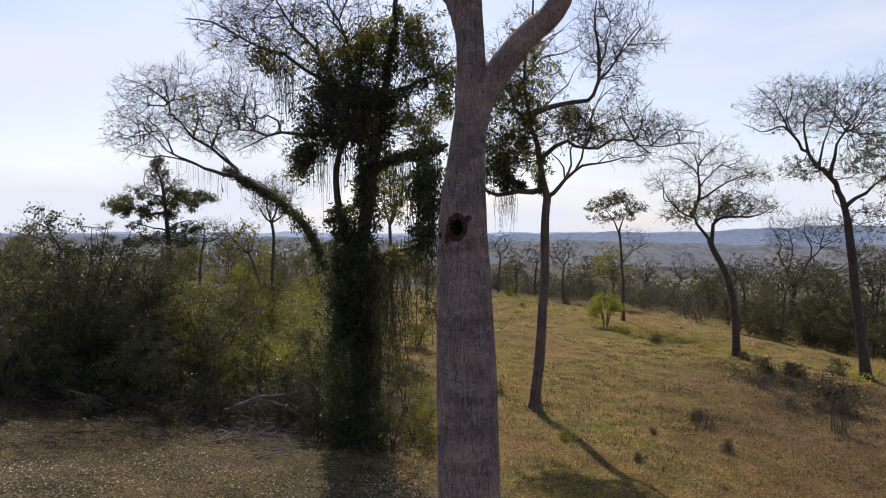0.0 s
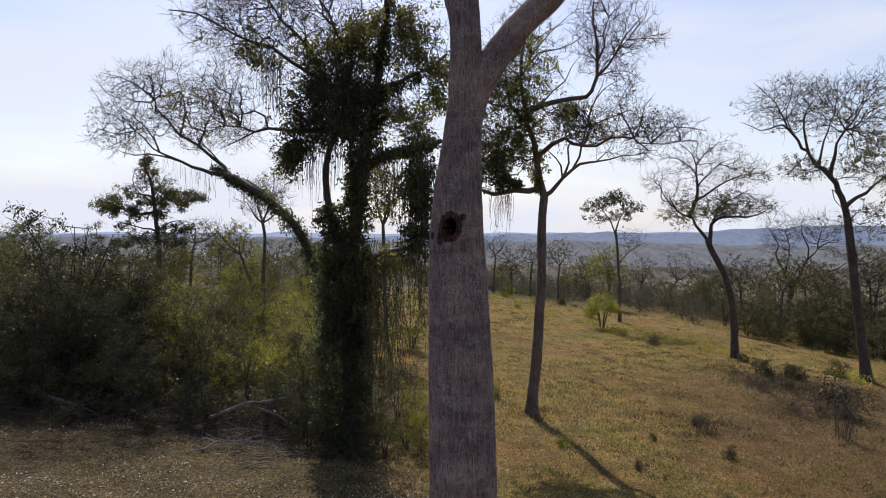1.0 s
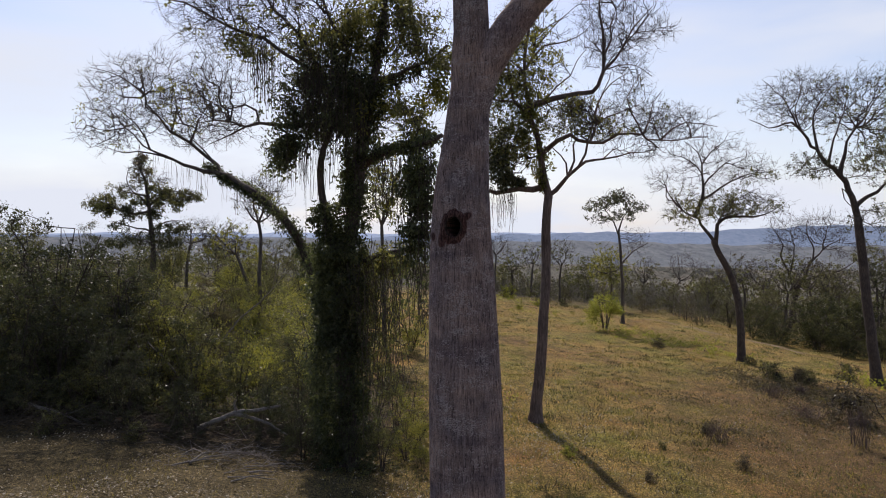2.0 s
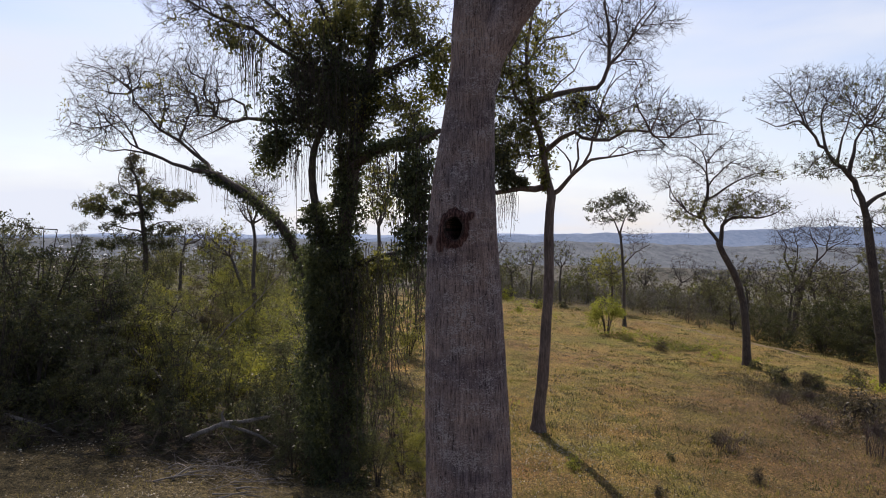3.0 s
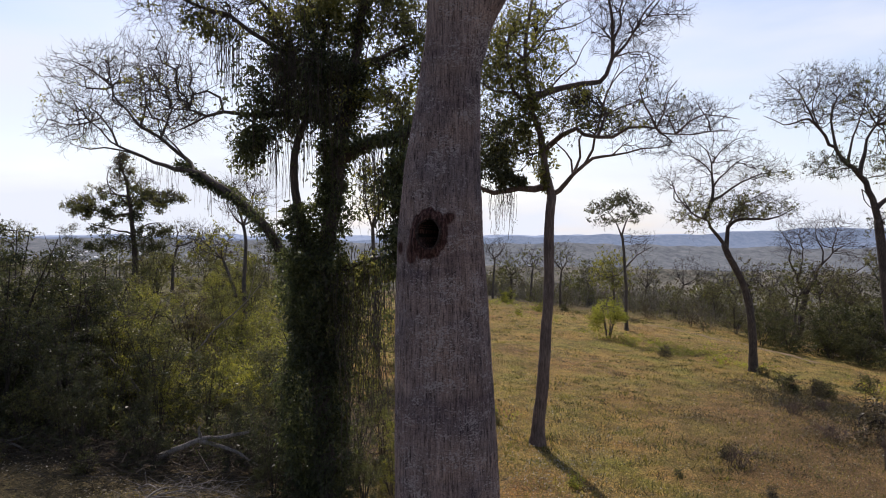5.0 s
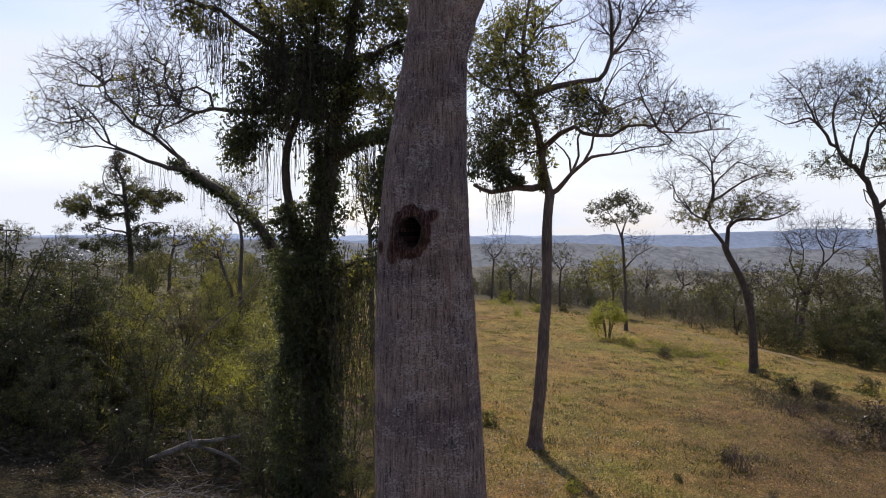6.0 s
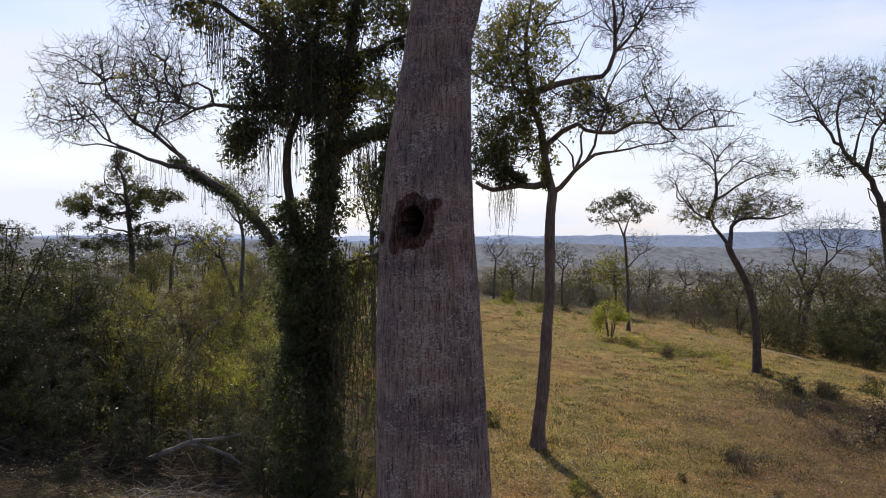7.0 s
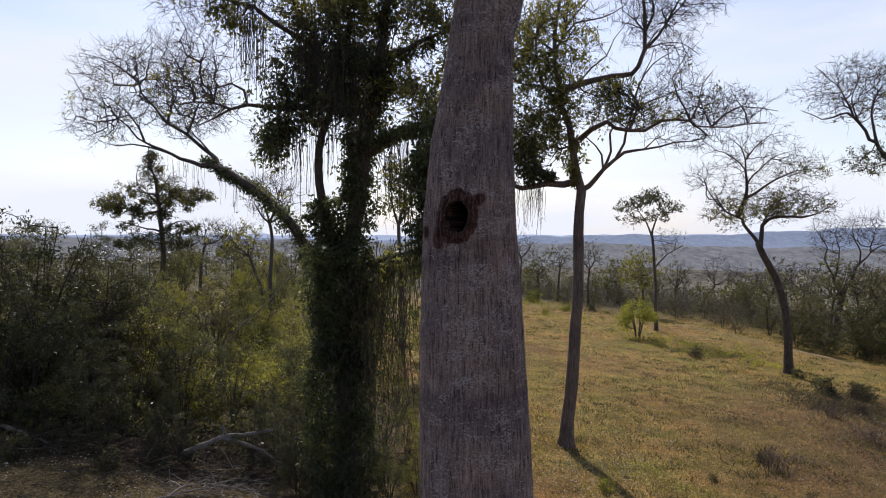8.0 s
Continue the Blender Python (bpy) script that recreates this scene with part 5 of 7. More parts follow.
# ---- the nest tree ----
def build_nest_tree():
    base = Vector(on_ground(0.36, 10.4, -0.15))
    root = thing("nest_tree", base, "large pale grey tree with fissured bark and a dark nest hole", "tree")
    # height, centre x, diameter
    prof = np.array([(-0.3, 0.40, 1.35), (0.4, 0.39, 1.12), (2.0, 0.375, 1.0), (3.15, 0.365, 0.985), (5.1, 0.325, 0.94), (6.5, 0.285, 0.85), (7.4, 0.265, 0.755),
                     (8.0, 0.285, 0.67), (8.7, 0.345, 0.545), (9.2, 0.39, 0.49), (9.5, 0.385, 0.47), (9.9, 0.40, 0.44), (10.3, 0.385, 0.43), (10.7, 0.34, 0.46), (11.2, 0.30, 0.5), (12.2, 0.2, 0.4)])
    zs = np.concatenate([np.arange(-0.3, 6.9, 0.1), np.arange(6.9, 7.8, 0.011), np.arange(7.8, 12.2, 0.08)])
    na = 216
    ang = np.arange(na) * 2 * math.pi / na
    A, Z = np.meshgrid(ang, zs)
    cx, dia = np.interp(Z, prof[:, 0], prof[:, 1]), np.interp(Z, prof[:, 0], prof[:, 2])
    kern = np.ones(9) / 9
    r = dia / 2
    # shallow flutes and fine fissures
    r = r * (1 + 0.012 * np.sin(3 * A + 0.4 * Z) + 0.008 * np.sin(7 * A - 0.3 * Z + 1))
    r = r + 0.004 * np.sin(46 * A + 2.2 * np.sin(Z * 1.7)) + 0.003 * np.sin(71 * A + 3.1 * np.sin(Z * 1.1 + 2))
    r = r + 0.0015 * rng.normal(size=r.shape)
    # the hole and its callus, on the side that faces -y
    hx = r * np.cos(A) + cx
    front = np.sin(A) < -0.2
    hz = Z - 7.40
    hx = hx - 0.165
    turn = np.arctan2(hz, hx)
    e = np.sqrt((hx / 0.096) ** 2 + (hz / 0.122) ** 2) * (1 + 0.05 * np.sin(3 * turn + 0.6))
    wob = 1 + 0.04 * np.sin(3 * turn + 1) + 0.025 * np.sin(9 * turn) + 0.03 * np.sin(17 * turn + 2) + 0.05 * np.sin(2 * turn - 0.5)
    rim = np.exp(-((e - 1.25 * wob) / 0.25) ** 2) * front
    r = r + 0.02 * rim
    ear = np.exp(-(((hx - 0.16) / 0.075) ** 2 + ((hz - 0.13 - 0.35 * (hx - 0.16)) / 0.06) ** 2)) * front
    low = np.exp(-(((hx + 0.14) / 0.05) ** 2 + ((hz + 0.17) / 0.11) ** 2)) * front
    left = np.exp(-(((hx + 0.25) / 0.035) ** 2 + ((hz + 0.12) / 0.07) ** 2)) * front
    drip = np.exp(-((hx + 0.0) / 0.11) ** 2) * np.exp(-np.clip(-hz - 0.15, 0, 9) / 0.16) * (hz < -0.1) * front
    r = r + 0.02 * ear + 0.02 * low + 0.005 * np.sin(turn * 23 + 3 * np.sin(turn * 7)) * np.clip(1.9 - e, 0, 0.5) * front * (e > 1.1)
    inside = front & (e < 1.0)
    r = np.where(inside, r - 0.4 * smooth(1.0, 0.92, e), r)
    scar = np.clip(np.maximum.reduce([smooth(2.0, 1.5, e / wob) * front, ear * 1.1, low * 1.1, left * 1.0, drip * 0.36]), 0, 1)
    v = np.stack([cx + r * np.cos(A) - base.x, 10.4 + r * np.sin(A) - base.y, Z - base.z], -1)
    i = np.arange(len(zs) - 1)[:, None] * na
    j = np.arange(na)[None]
    k = (j + 1) % na
    f = np.stack([i + j, i + k, i + na + k, i + na + j], -1).reshape(-1, 4)
    me = mesh_of("trunk", v.reshape(-1, 3), f, BARK_PALE, True)
    me.materials.append(CAVITY)
    me.attributes.new("scar", "FLOAT", "POINT").data.foreach_set("value", scar.ravel().astype(np.float32))
    # faces within the opening take the cavity colour, darkened for shade
    deep = inside
    me.polygons.foreach_set("material_index", deep[:-1].ravel().astype(np.int32))
    trunk = part("trunk", me, root, "pale fissured trunk with a dark scarred nest hole")
    # the raised lip round the opening follows the trunk's round face
    q = np.linspace(0, 2 * math.pi, 73)
    lx, lz = 0.165 + 0.099 * np.cos(q) * (1 + 0.05 * np.sin(3 * q)), 7.40 + 0.126 * np.sin(q) * (1 + 0.04 * np.cos(5 * q))
    rr, cc = np.interp(lz, prof[:, 0], prof[:, 2]) / 2 + 0.018, np.interp(lz, prof[:, 0], prof[:, 1])
    ly = 10.4 - np.sqrt(np.maximum(rr ** 2 - (lx - cc) ** 2, 0.01))
    ring = np.stack([lx - base.x, ly - base.y, lz - base.z], -1)
    v, f, cap = tube(ring, 0.004 + 0.009 * np.abs(np.cos(q)) ** 2, 8, 0.25)
    part("hole_rim", mesh_of("hole_rim", v, f, RIM, True), trunk, "worn reddish-brown callus lip")

    def local(pts):
        return [tuple(Vector(p) - base) for p in pts]
    for pts, r0, r1 in [([(0.33, 10.4, 8.1), (0.375, 10.39, 8.7), (0.455, 10.39, 9.1), (0.565, 10.38, 9.42), (0.83, 10.35, 9.85), (1.27, 10.3, 10.4), (1.8, 10.2, 10.95), (2.5, 10.1, 11.8), (3.4, 9.9, 12.9), (4.2, 9.7, 14.4)], 0.25, 0.07),
                        ([(0.395, 10.4, 9.8), (0.36, 10.4, 10.4), (0.14, 10.45, 11.0), (-0.3, 10.6, 11.6), (-1.0, 10.9, 12.8), (-1.8, 11.2, 14.2)], 0.22, 0.07),
                        ([(0.22, 10.4, 11.9), (0.3, 10.5, 12.8), (0.7, 10.8, 14.2), (0.9, 11.2, 15.6)], 0.2, 0.06)]:
        m2, _, _ = tube_mesh("limb", local(pts), r0, r1, BARK_PALE, 24, 0.12, 0.03)
        part("limb", m2, root)
    return root


build_nest_tree()


# ---- shrubs ----
def shrub_proto(name, label, height, spread, n_leaf, leaf, seed, leaf_size=0.14, stems=7, category="shrub", group="thicket shrubs", bare=0.15):
    gen = np.random.default_rng(seed)
    root = thing(name, (0, 0, 0), label, category, group)
    lines = []
    for k in range(stems):
        a = gen.uniform(0, 2 * math.pi)
        out = spread * gen.uniform(0.2, 0.75)
        h = height * gen.uniform(0.45, 0.85)
        pts = [(0.12 * math.cos(a), 0.12 * math.sin(a), -0.1), (out * 0.35 * math.cos(a), out * 0.35 * math.sin(a), h * 0.45), (out * math.cos(a + 0.3), out * math.sin(a + 0.3), h)]
        line = curve_points(pts, 0.3)
        lines.append(line[2:])
        rad = np.linspace(0.03, 0.01, len(line)) * height / 4
        v, f = sticks(line[:-1], line[1:], rad[:-1], rad[1:], 5)
        part("stem", mesh_of("stem", v, f, TWIG), root)
    blobs = []
    for k in range(21):
        a = gen.uniform(0, 2 * math.pi)
        zc = height * (gen.uniform(0.03, 0.28), gen.uniform(0.22, 0.6), gen.uniform(0.5, 0.88))[k % 3]
        q = gen.uniform(0.2, 0.95) * (1.0 - 0.45 * zc / height)
        w = spread * gen.uniform(0.16, 0.42)
        blobs.append(((q * spread * math.cos(a), q * spread * math.sin(a), max(zc, w * 0.6)), (w, w, w * gen.uniform(0.6, 1.1)), int(4 + 28 * w / spread)))
    nodes, parent, rad, first, kids = grow(gen, lines, in_blobs(gen, blobs), 0.3, tip=0.009)
    idx = np.arange(first, len(nodes))
    last = idx[kids[idx] == 0]
    ends, radii, tips = sprays(gen, nodes[last], nodes[last] - nodes[parent[last]], 1, 0.6, 0.006)
    v, f = sticks(np.vstack([nodes[parent[idx]], ends[0]]), np.vstack([nodes[idx], ends[1]]),
                  np.concatenate([np.minimum(rad[idx] * 1.2, 0.03), radii[0]]), np.concatenate([np.minimum(rad[idx], 0.03), radii[1]]), 3)
    tagged(part("branchwork", mesh_of("branchwork", v, f, TWIG), root), kind="stuff")
    pick = idx[gen.uniform(size=len(idx)) > bare]
    weight = gen.gamma(0.8, 1.0, len(pick))
    c = nodes[gen.choice(pick, n_leaf // 6, p=weight / weight.sum())] + gen.normal(0, 0.13, (n_leaf // 6, 3)) * np.array([1, 1, 0.7])
    c[:, 2] = np.maximum(c[:, 2], 0.1)
    v, f = rosettes(c, 6, leaf_size, gen, 0.08, 0.3)
    tagged(part("foliage", mesh_of("foliage", v, f, leaf), root), kind="stuff")
    return root


gen_s = np.random.default_rng(21)
protos = [shrub_proto("thicket_shrub", "dense dark green thicket shrub", 5.6, 2.4, 6000, LEAF_DEEP, 31, 0.11),
          shrub_proto("thicket_shrub", "dense olive green thicket shrub", 5.0, 2.3, 5600, LEAF_OLIVE, 32, 0.108),
          shrub_proto("thicket_shrub", "grey-green tangled thicket shrub", 5.2, 2.4, 4600, LEAF_GREY, 33, 0.11, bare=0.35),
          shrub_proto("thicket_shrub", "bright yellow-green thicket shrub", 4.6, 2.2, 5600, LEAF_YELLOW, 34, 0.108),
          shrub_proto("thicket_shrub", "brown half-dry thicket shrub", 5.0, 2.3, 3500, LEAF_RUST, 35, 0.14, bare=0.5)]
used_kinds = set()


def plant(kinds, which, used, x, y, s, tall=1.0, group=""):
    m = Matrix.Translation(on_ground(x, y)) @ Matrix.Rotation(gen_s.uniform(0, 6.28), 4, "Z")
    if which in used:
        ob = copy_thing(kinds[which], m)
    else:
        ob = kinds[which]
        ob.matrix_world = m
        used.add(which)
    ob.scale = (s, s, s * tall)
    if group:
        tagged(ob, group=group)
    return ob


def in_glade(x, y):
    """The sunlit opening that runs back behind the thicket."""
    return (y > 27.5) & (x / (y - 4.0) > -0.345) & (x / (y - 4.0) < -0.2) & (y < 90)


# the thicket: low brush in front, taller shrubs behind, thinning towards the vines
for y0, n, lo, hi in [(25.4, 9, 0.45, 0.7), (27.2, 9, 0.62, 0.9), (30, 10, 0.85, 1.12), (33.5, 10, 0.95, 1.2), (38, 7, 0.9, 1.15), (45, 3, 0.9, 1.15)]:
    x0, x1 = -0.67 * y0, -4.2 - 0.02 * y0
    for k in range(n):
        x = x0 + (x1 - x0) * (k + gen_s.uniform(0.1, 0.9)) / n
        right = (x - x0) / (x1 - x0)
        s = gen_s.uniform(lo, hi) * (1.06 - (0.38 if y0 > 28 else 0.6) * right ** 1.5)
        mix = [0.84, 0.1, 0.06, 0.0, 0.0] if y0 < 29 else [0.5, 0.26, 0.14, 0.04, 0.06] if right < 0.5 else [0.1, 0.34, 0.12, 0.38, 0.06]
        which = int(gen_s.choice(5, p=mix))
        y = y0 + gen_s.uniform(-1.3, 1.3)
        if x < -10.5 and 26.5 < y < 32:
            s *= 1.12
        if -10.5 < x < -4.6 and y < 31:
            s = min(s, 0.6)
        elif in_glade(x, y):
            s = min(s, 0.46 if y < 31 else 0.3)
        plant(protos, which, used_kinds, x, y, s, gen_s.uniform(0.9, 1.15))
# brush at the dark end of the thicket and round the foot of the veiled tree
for x, y, which, s in [(-15.2, 26.4, 0, 0.8), (-12.6, 26.9, 0, 0.75), (-17.6, 27.0, 0, 0.85), (-2.9, 22.6, 0, 0.36), (-1.9, 23.0, 1, 0.4), (-2.3, 24.6, 0, 0.5), (-1.2, 24.2, 3, 0.42), (-3.6, 24.4, 0, 0.45), (-4.5, 23.5, 0, 0.34), (-5.0, 24.4, 0, 0.4), (-4.2, 24.8, 0, 0.45), (-0.9, 26.0, 3, 0.5), (-1.8, 27.5, 1, 0.55)]:
    plant(protos, which, used_kinds, x, y, s)
# scrub behind, seen between the trunks
scrub = [(-2.0, 44, 3, 0.9), (-4.5, 50, 3, 1.0), (-7.0, 56, 1, 1.0), (-1.0, 58, 4, 0.8), (-11, 58, 3, 1.1), (-16, 62, 2, 1.2), (-24, 62, 1, 1.2), (-20, 50, 3, 0.85), (-23, 56, 1, 0.95), (-27, 70, 3, 1.1), (-14, 47, 3, 0.75), (-18, 58, 1, 0.9), (-22, 75, 2, 1.1), (-34, 66, 0, 1.2)]
scrub += [(-42, 66, 1, 1.3), (-4.6, 40, 1, 0.6), (-3.2, 36, 3, 0.5), (-13.2, 30.6, 0, 1.0), (-14.6, 31.6, 0, 1.1), (-15.9, 30.3, 0, 1.12), (-16.8, 33, 1, 1.15), (-15.1, 34, 0, 1.1), (-15.5, 38, 1, 0.9), (-17.5, 44, 3, 0.95), (-19.5, 41, 1, 1.0), (-13.6, 33, 3, 0.75), (-14.8, 35.5, 3, 0.8)]
for x, y, which, s in scrub:
    plant(protos, which, used_kinds, x, y, min(s, 0.3) if in_glade(x, y) else s)
for x, y, which, s in [(-12.3, 46.5, 3, 0.75), (-14.0, 48.5, 1, 0.8), (-13.2, 44.0, 1, 0.62), (-19, 80, 2, 1.2), (-23, 84, 3, 1.2), (-16, 84, 1, 1.1), (-26, 80, 1, 1.2), (-20.5, 68, 1, 0.9), (-16, 60, 3, 0.8), (-19, 64, 3, 0.9), (-14.5, 57, 1, 0.75), (-17.5, 70, 1, 1.0), (-21, 72, 3, 1.0), (-12.5, 66, 3, 0.8), (-15.5, 76, 2, 1.0)]:
    plant(protos, which, used_kinds, x, y, s)
# the wood's edge beyond the pasture
edge_protos = [shrub_proto("edge_shrub", "dark green rounded shrub at the wood edge", 5.4, 2.6, 5200, LEAF_EDGE, 36, 0.16, 5, group="woods edge shrubs"),
               shrub_proto("edge_shrub", "olive shrub at the wood edge", 5.0, 2.5, 3600, LEAF_OLIVE, 37, 0.16, 5, group="woods edge shrubs"),
               shrub_proto("edge_shrub", "thin grey-green shrub at the wood edge", 5.2, 2.5, 3200, LEAF_GREY, 38, 0.15, 6, group="woods edge shrubs", bare=0.4),
               shrub_proto("edge_shrub", "brown half-dry shrub at the wood edge", 5.0, 2.4, 1600, LEAF_RUST, 30, 0.15, 6, group="woods edge shrubs", bare=0.5)]
used_edge = set()
rows_of_b = []
rows_of_b += [(29.5, 62, 0, 0.66), (32.5, 61, 0, 0.98), (35.5, 62, 0, 1.04), (38.5, 60, 0, 0.98), (41, 61, 1, 1.04), (33.2, 58.2, 0, 0.6), (36, 57.6, 1, 0.66), (38.5, 57, 0, 0.75), (34, 66, 2, 1.17), (38, 67, 1, 1.3), (42, 68, 3, 1.3),
                       (30, 70, 2, 0.8), (26.5, 73, 2, 0.5), (27, 78, 3, 0.8), (31, 76, 2, 1.1)]
rows_of_b += [(36, 76, 2, 1.43), (42, 76, 1, 1.56), (24, 84, 3, 0.8), (28, 86, 2, 1.0), (33, 86, 2, 1.3),
                       (20, 88, 3, 0.88), (40, 87, 2, 1.43), (48, 80, 1, 1.56), (16, 92, 2, 0.75), (20, 96, 1, 1.0), (25, 97, 2, 1.1), (12.5, 95, 1, 0.8), (9.5, 97, 2, 0.7), (14, 102, 2, 1.43),
                       (18, 104, 1, 1.43)]
rows_of_b += [(7, 101, 3, 0.99), (30, 100, 3, 1.32), (37, 100, 2, 1.56), (45, 97, 1, 1.69), (54, 92, 2, 1.56), (3, 103, 1, 0.99), (52, 74, 2, 1.43), (28.6, 65, 0, 0.75), (31, 66.5, 0, 1.0), (33.5, 63.5, 0, 0.95), (37, 64, 0, 1.1), (40.5, 65, 0, 1.15), (44, 64, 0, 1.1), (36.5, 59.8, 3, 0.7)]
for x, y, which, s in rows_of_b:
    plant(edge_protos, which, used_edge, x, y, s * (1.0 if y < 66 else 0.66 if x < 25 else 0.88), gen_s.uniform(0.75, 1.0))

small = [shrub_proto("low_shrub", "low bright green shrub in the pasture", 1.5, 1.0, 1000, LEAF_LIME, 51, 0.14, group="pasture shrubs"),
         shrub_proto("low_shrub", "low grey-brown dry shrub in the pasture", 1.2, 0.9, 700, LEAF_RUST, 52, 0.12, group="pasture shrubs", bare=0.5),
         shrub_proto("low_shrub", "low olive green shrub in the pasture", 1.4, 1.0, 1000, LEAF_OLIVE, 53, 0.13, group="pasture shrubs")]
used_low = set()
rows_of_c = []
rows_of_c += [((21.73, 50, -1.66), 2, 0.5), ((20.78, 45, -2.08), 2, 0.9), ((21.96, 44, -1.76), 1, 0.8), ((22.58, 44, -1.84), 2, 0.7),
        ((26.9, 47, -2.61), 2, 0.9), ((19.43, 34, -2.92), 1, 1.5), ((2.38, 33, 2.19), 2, 0.5), ((8.21, 90, -0.61), 0, 1.2), ((10.94, 80, -1.06), 0, 0.8),
        ((8.5, 28, -1.71), 2, 0.22), ((4.5, 26, -2.42), 0, 0.32)]
rows_of_c += [((16.68, 55, -1.64), 1, 0.7), ((10.8, 26, -2.16), 1, 0.4), ((14.43, 85, -1.23), 2, 0.7), ((8.09, 75, -1.78), 0, 0.5),
        ((6.77, 24, -1.44), 1, 0.3), ((10.92, 30, -0.85), 1, 0.4), ((-12.9, 24, 0.66), 2, 0.6), ((-10.09, 24, 0.76), 2, 0.5)]
for (x, y, z), which, s in rows_of_c:
    plant(small, which, used_low, x, y, s)


def bushy_tree(x, y, height, width, seed):
    """A many-stemmed young tree with a rounded bright crown on bare stems."""
    gen = np.random.default_rng(seed)
    root = thing("bushy_tree", on_ground(x, y), "bushy bright yellow-green young tree with thin stems", "tree")
    lines = []
    for k in range(7):
        a = k * 0.9 + gen.uniform(0, 0.5)
        out = width * gen.uniform(0.12, 0.38)
        line = curve_points([(0.15 * math.cos(a), 0.15 * math.sin(a), -0.1), (out * 0.5 * math.cos(a), out * 0.5 * math.sin(a), height * 0.35), (out * math.cos(a), out * math.sin(a), height * gen.uniform(0.62, 0.85))], 0.3)
        lines.append(line[2:])
        rad = np.linspace(0.05, 0.015, len(line))
        v, f = sticks(line[:-1], line[1:], rad[:-1], rad[1:], 6)
        part("stem", mesh_of("stem", v, f, BARK_GREY), root)
    blobs = [((0, 0, height * 0.58), (width * 0.42, width * 0.4, height * 0.34), 90)]
    for k in range(9):
        a = gen.uniform(0, 6.28)
        blobs.append(((width * 0.36 * math.cos(a), width * 0.36 * math.sin(a), height * gen.uniform(0.25, 0.85)), (width * 0.17, width * 0.17, height * 0.1), 22))
    nodes, parent, rad, first, kids = grow(gen, lines, in_blobs(gen, blobs), 0.3, tip=0.008)
    idx = np.arange(first, len(nodes))
    v, f = sticks(nodes[parent[idx]], nodes[idx], np.minimum(rad[idx] * 1.2, 0.03), np.minimum(rad[idx], 0.03), 3)
    tagged(part("branchwork", mesh_of("branchwork", v, f, TWIG), root), kind="stuff")
    v, f = rosettes(nodes[gen.choice(idx, 480)], 6, 0.17, gen, 0.12, 0.3)
    tagged(part("crown", mesh_of("crown", v, f, LEAF_LIME), root), kind="stuff")


bushy_tree(14.5, 63.0, 4.1, 3.5, 55)


ub = np.array(umbrella.location)
gen_u = np.random.default_rng(27)
for centre, radii, n, leaf in [((-27.6, 57.5, 9.7), (1.3, 1.4, 0.7), 130, LEAF_OLIVE), ((-25.7, 57.6, 9.1), (0.9, 1.2, 0.5), 80, LEAF_DEEP), ((-26.6, 57.6, 10.9), (0.9, 1.2, 0.5), 45, LEAF_OLIVE), ((-22.6, 58, 10.2), (1.6, 1.6, 0.8), 170, LEAF_OLIVE),
                               ((-23.3, 58, 11.3), (1.0, 1.2, 0.6), 70, LEAF_OLIVE), ((-21.0, 58, 10.6), (0.8, 1.0, 0.4), 50, LEAF_OLIVE), ((-24.8, 58, 12.5), (0.7, 0.9, 1.3), 120, LEAF_RUST), ((-24.1, 58, 10.3), (1.5, 1.3, 0.9), 110, LEAF_OLIVE), ((-23.6, 57.6, 8.9), (1.2, 1.1, 0.5), 60, LEAF_DEEP),
                               ((-24.6, 58, 6.8), (2.6, 1.8, 0.6), 210, LEAF_DEEP), ((-22.3, 58.3, 7.6), (1.3, 1.4, 0.5), 90, LEAF_DEEP), ((-25.9, 58, 8.1), (1.0, 1.2, 0.4), 40, LEAF_DEEP)]:
    leaf_mass(umbrella, "leaf_mass", np.array(centre) - ub, np.array(radii) * 1.15, int(n * 1.3), leaf, gen_u, 0.18)


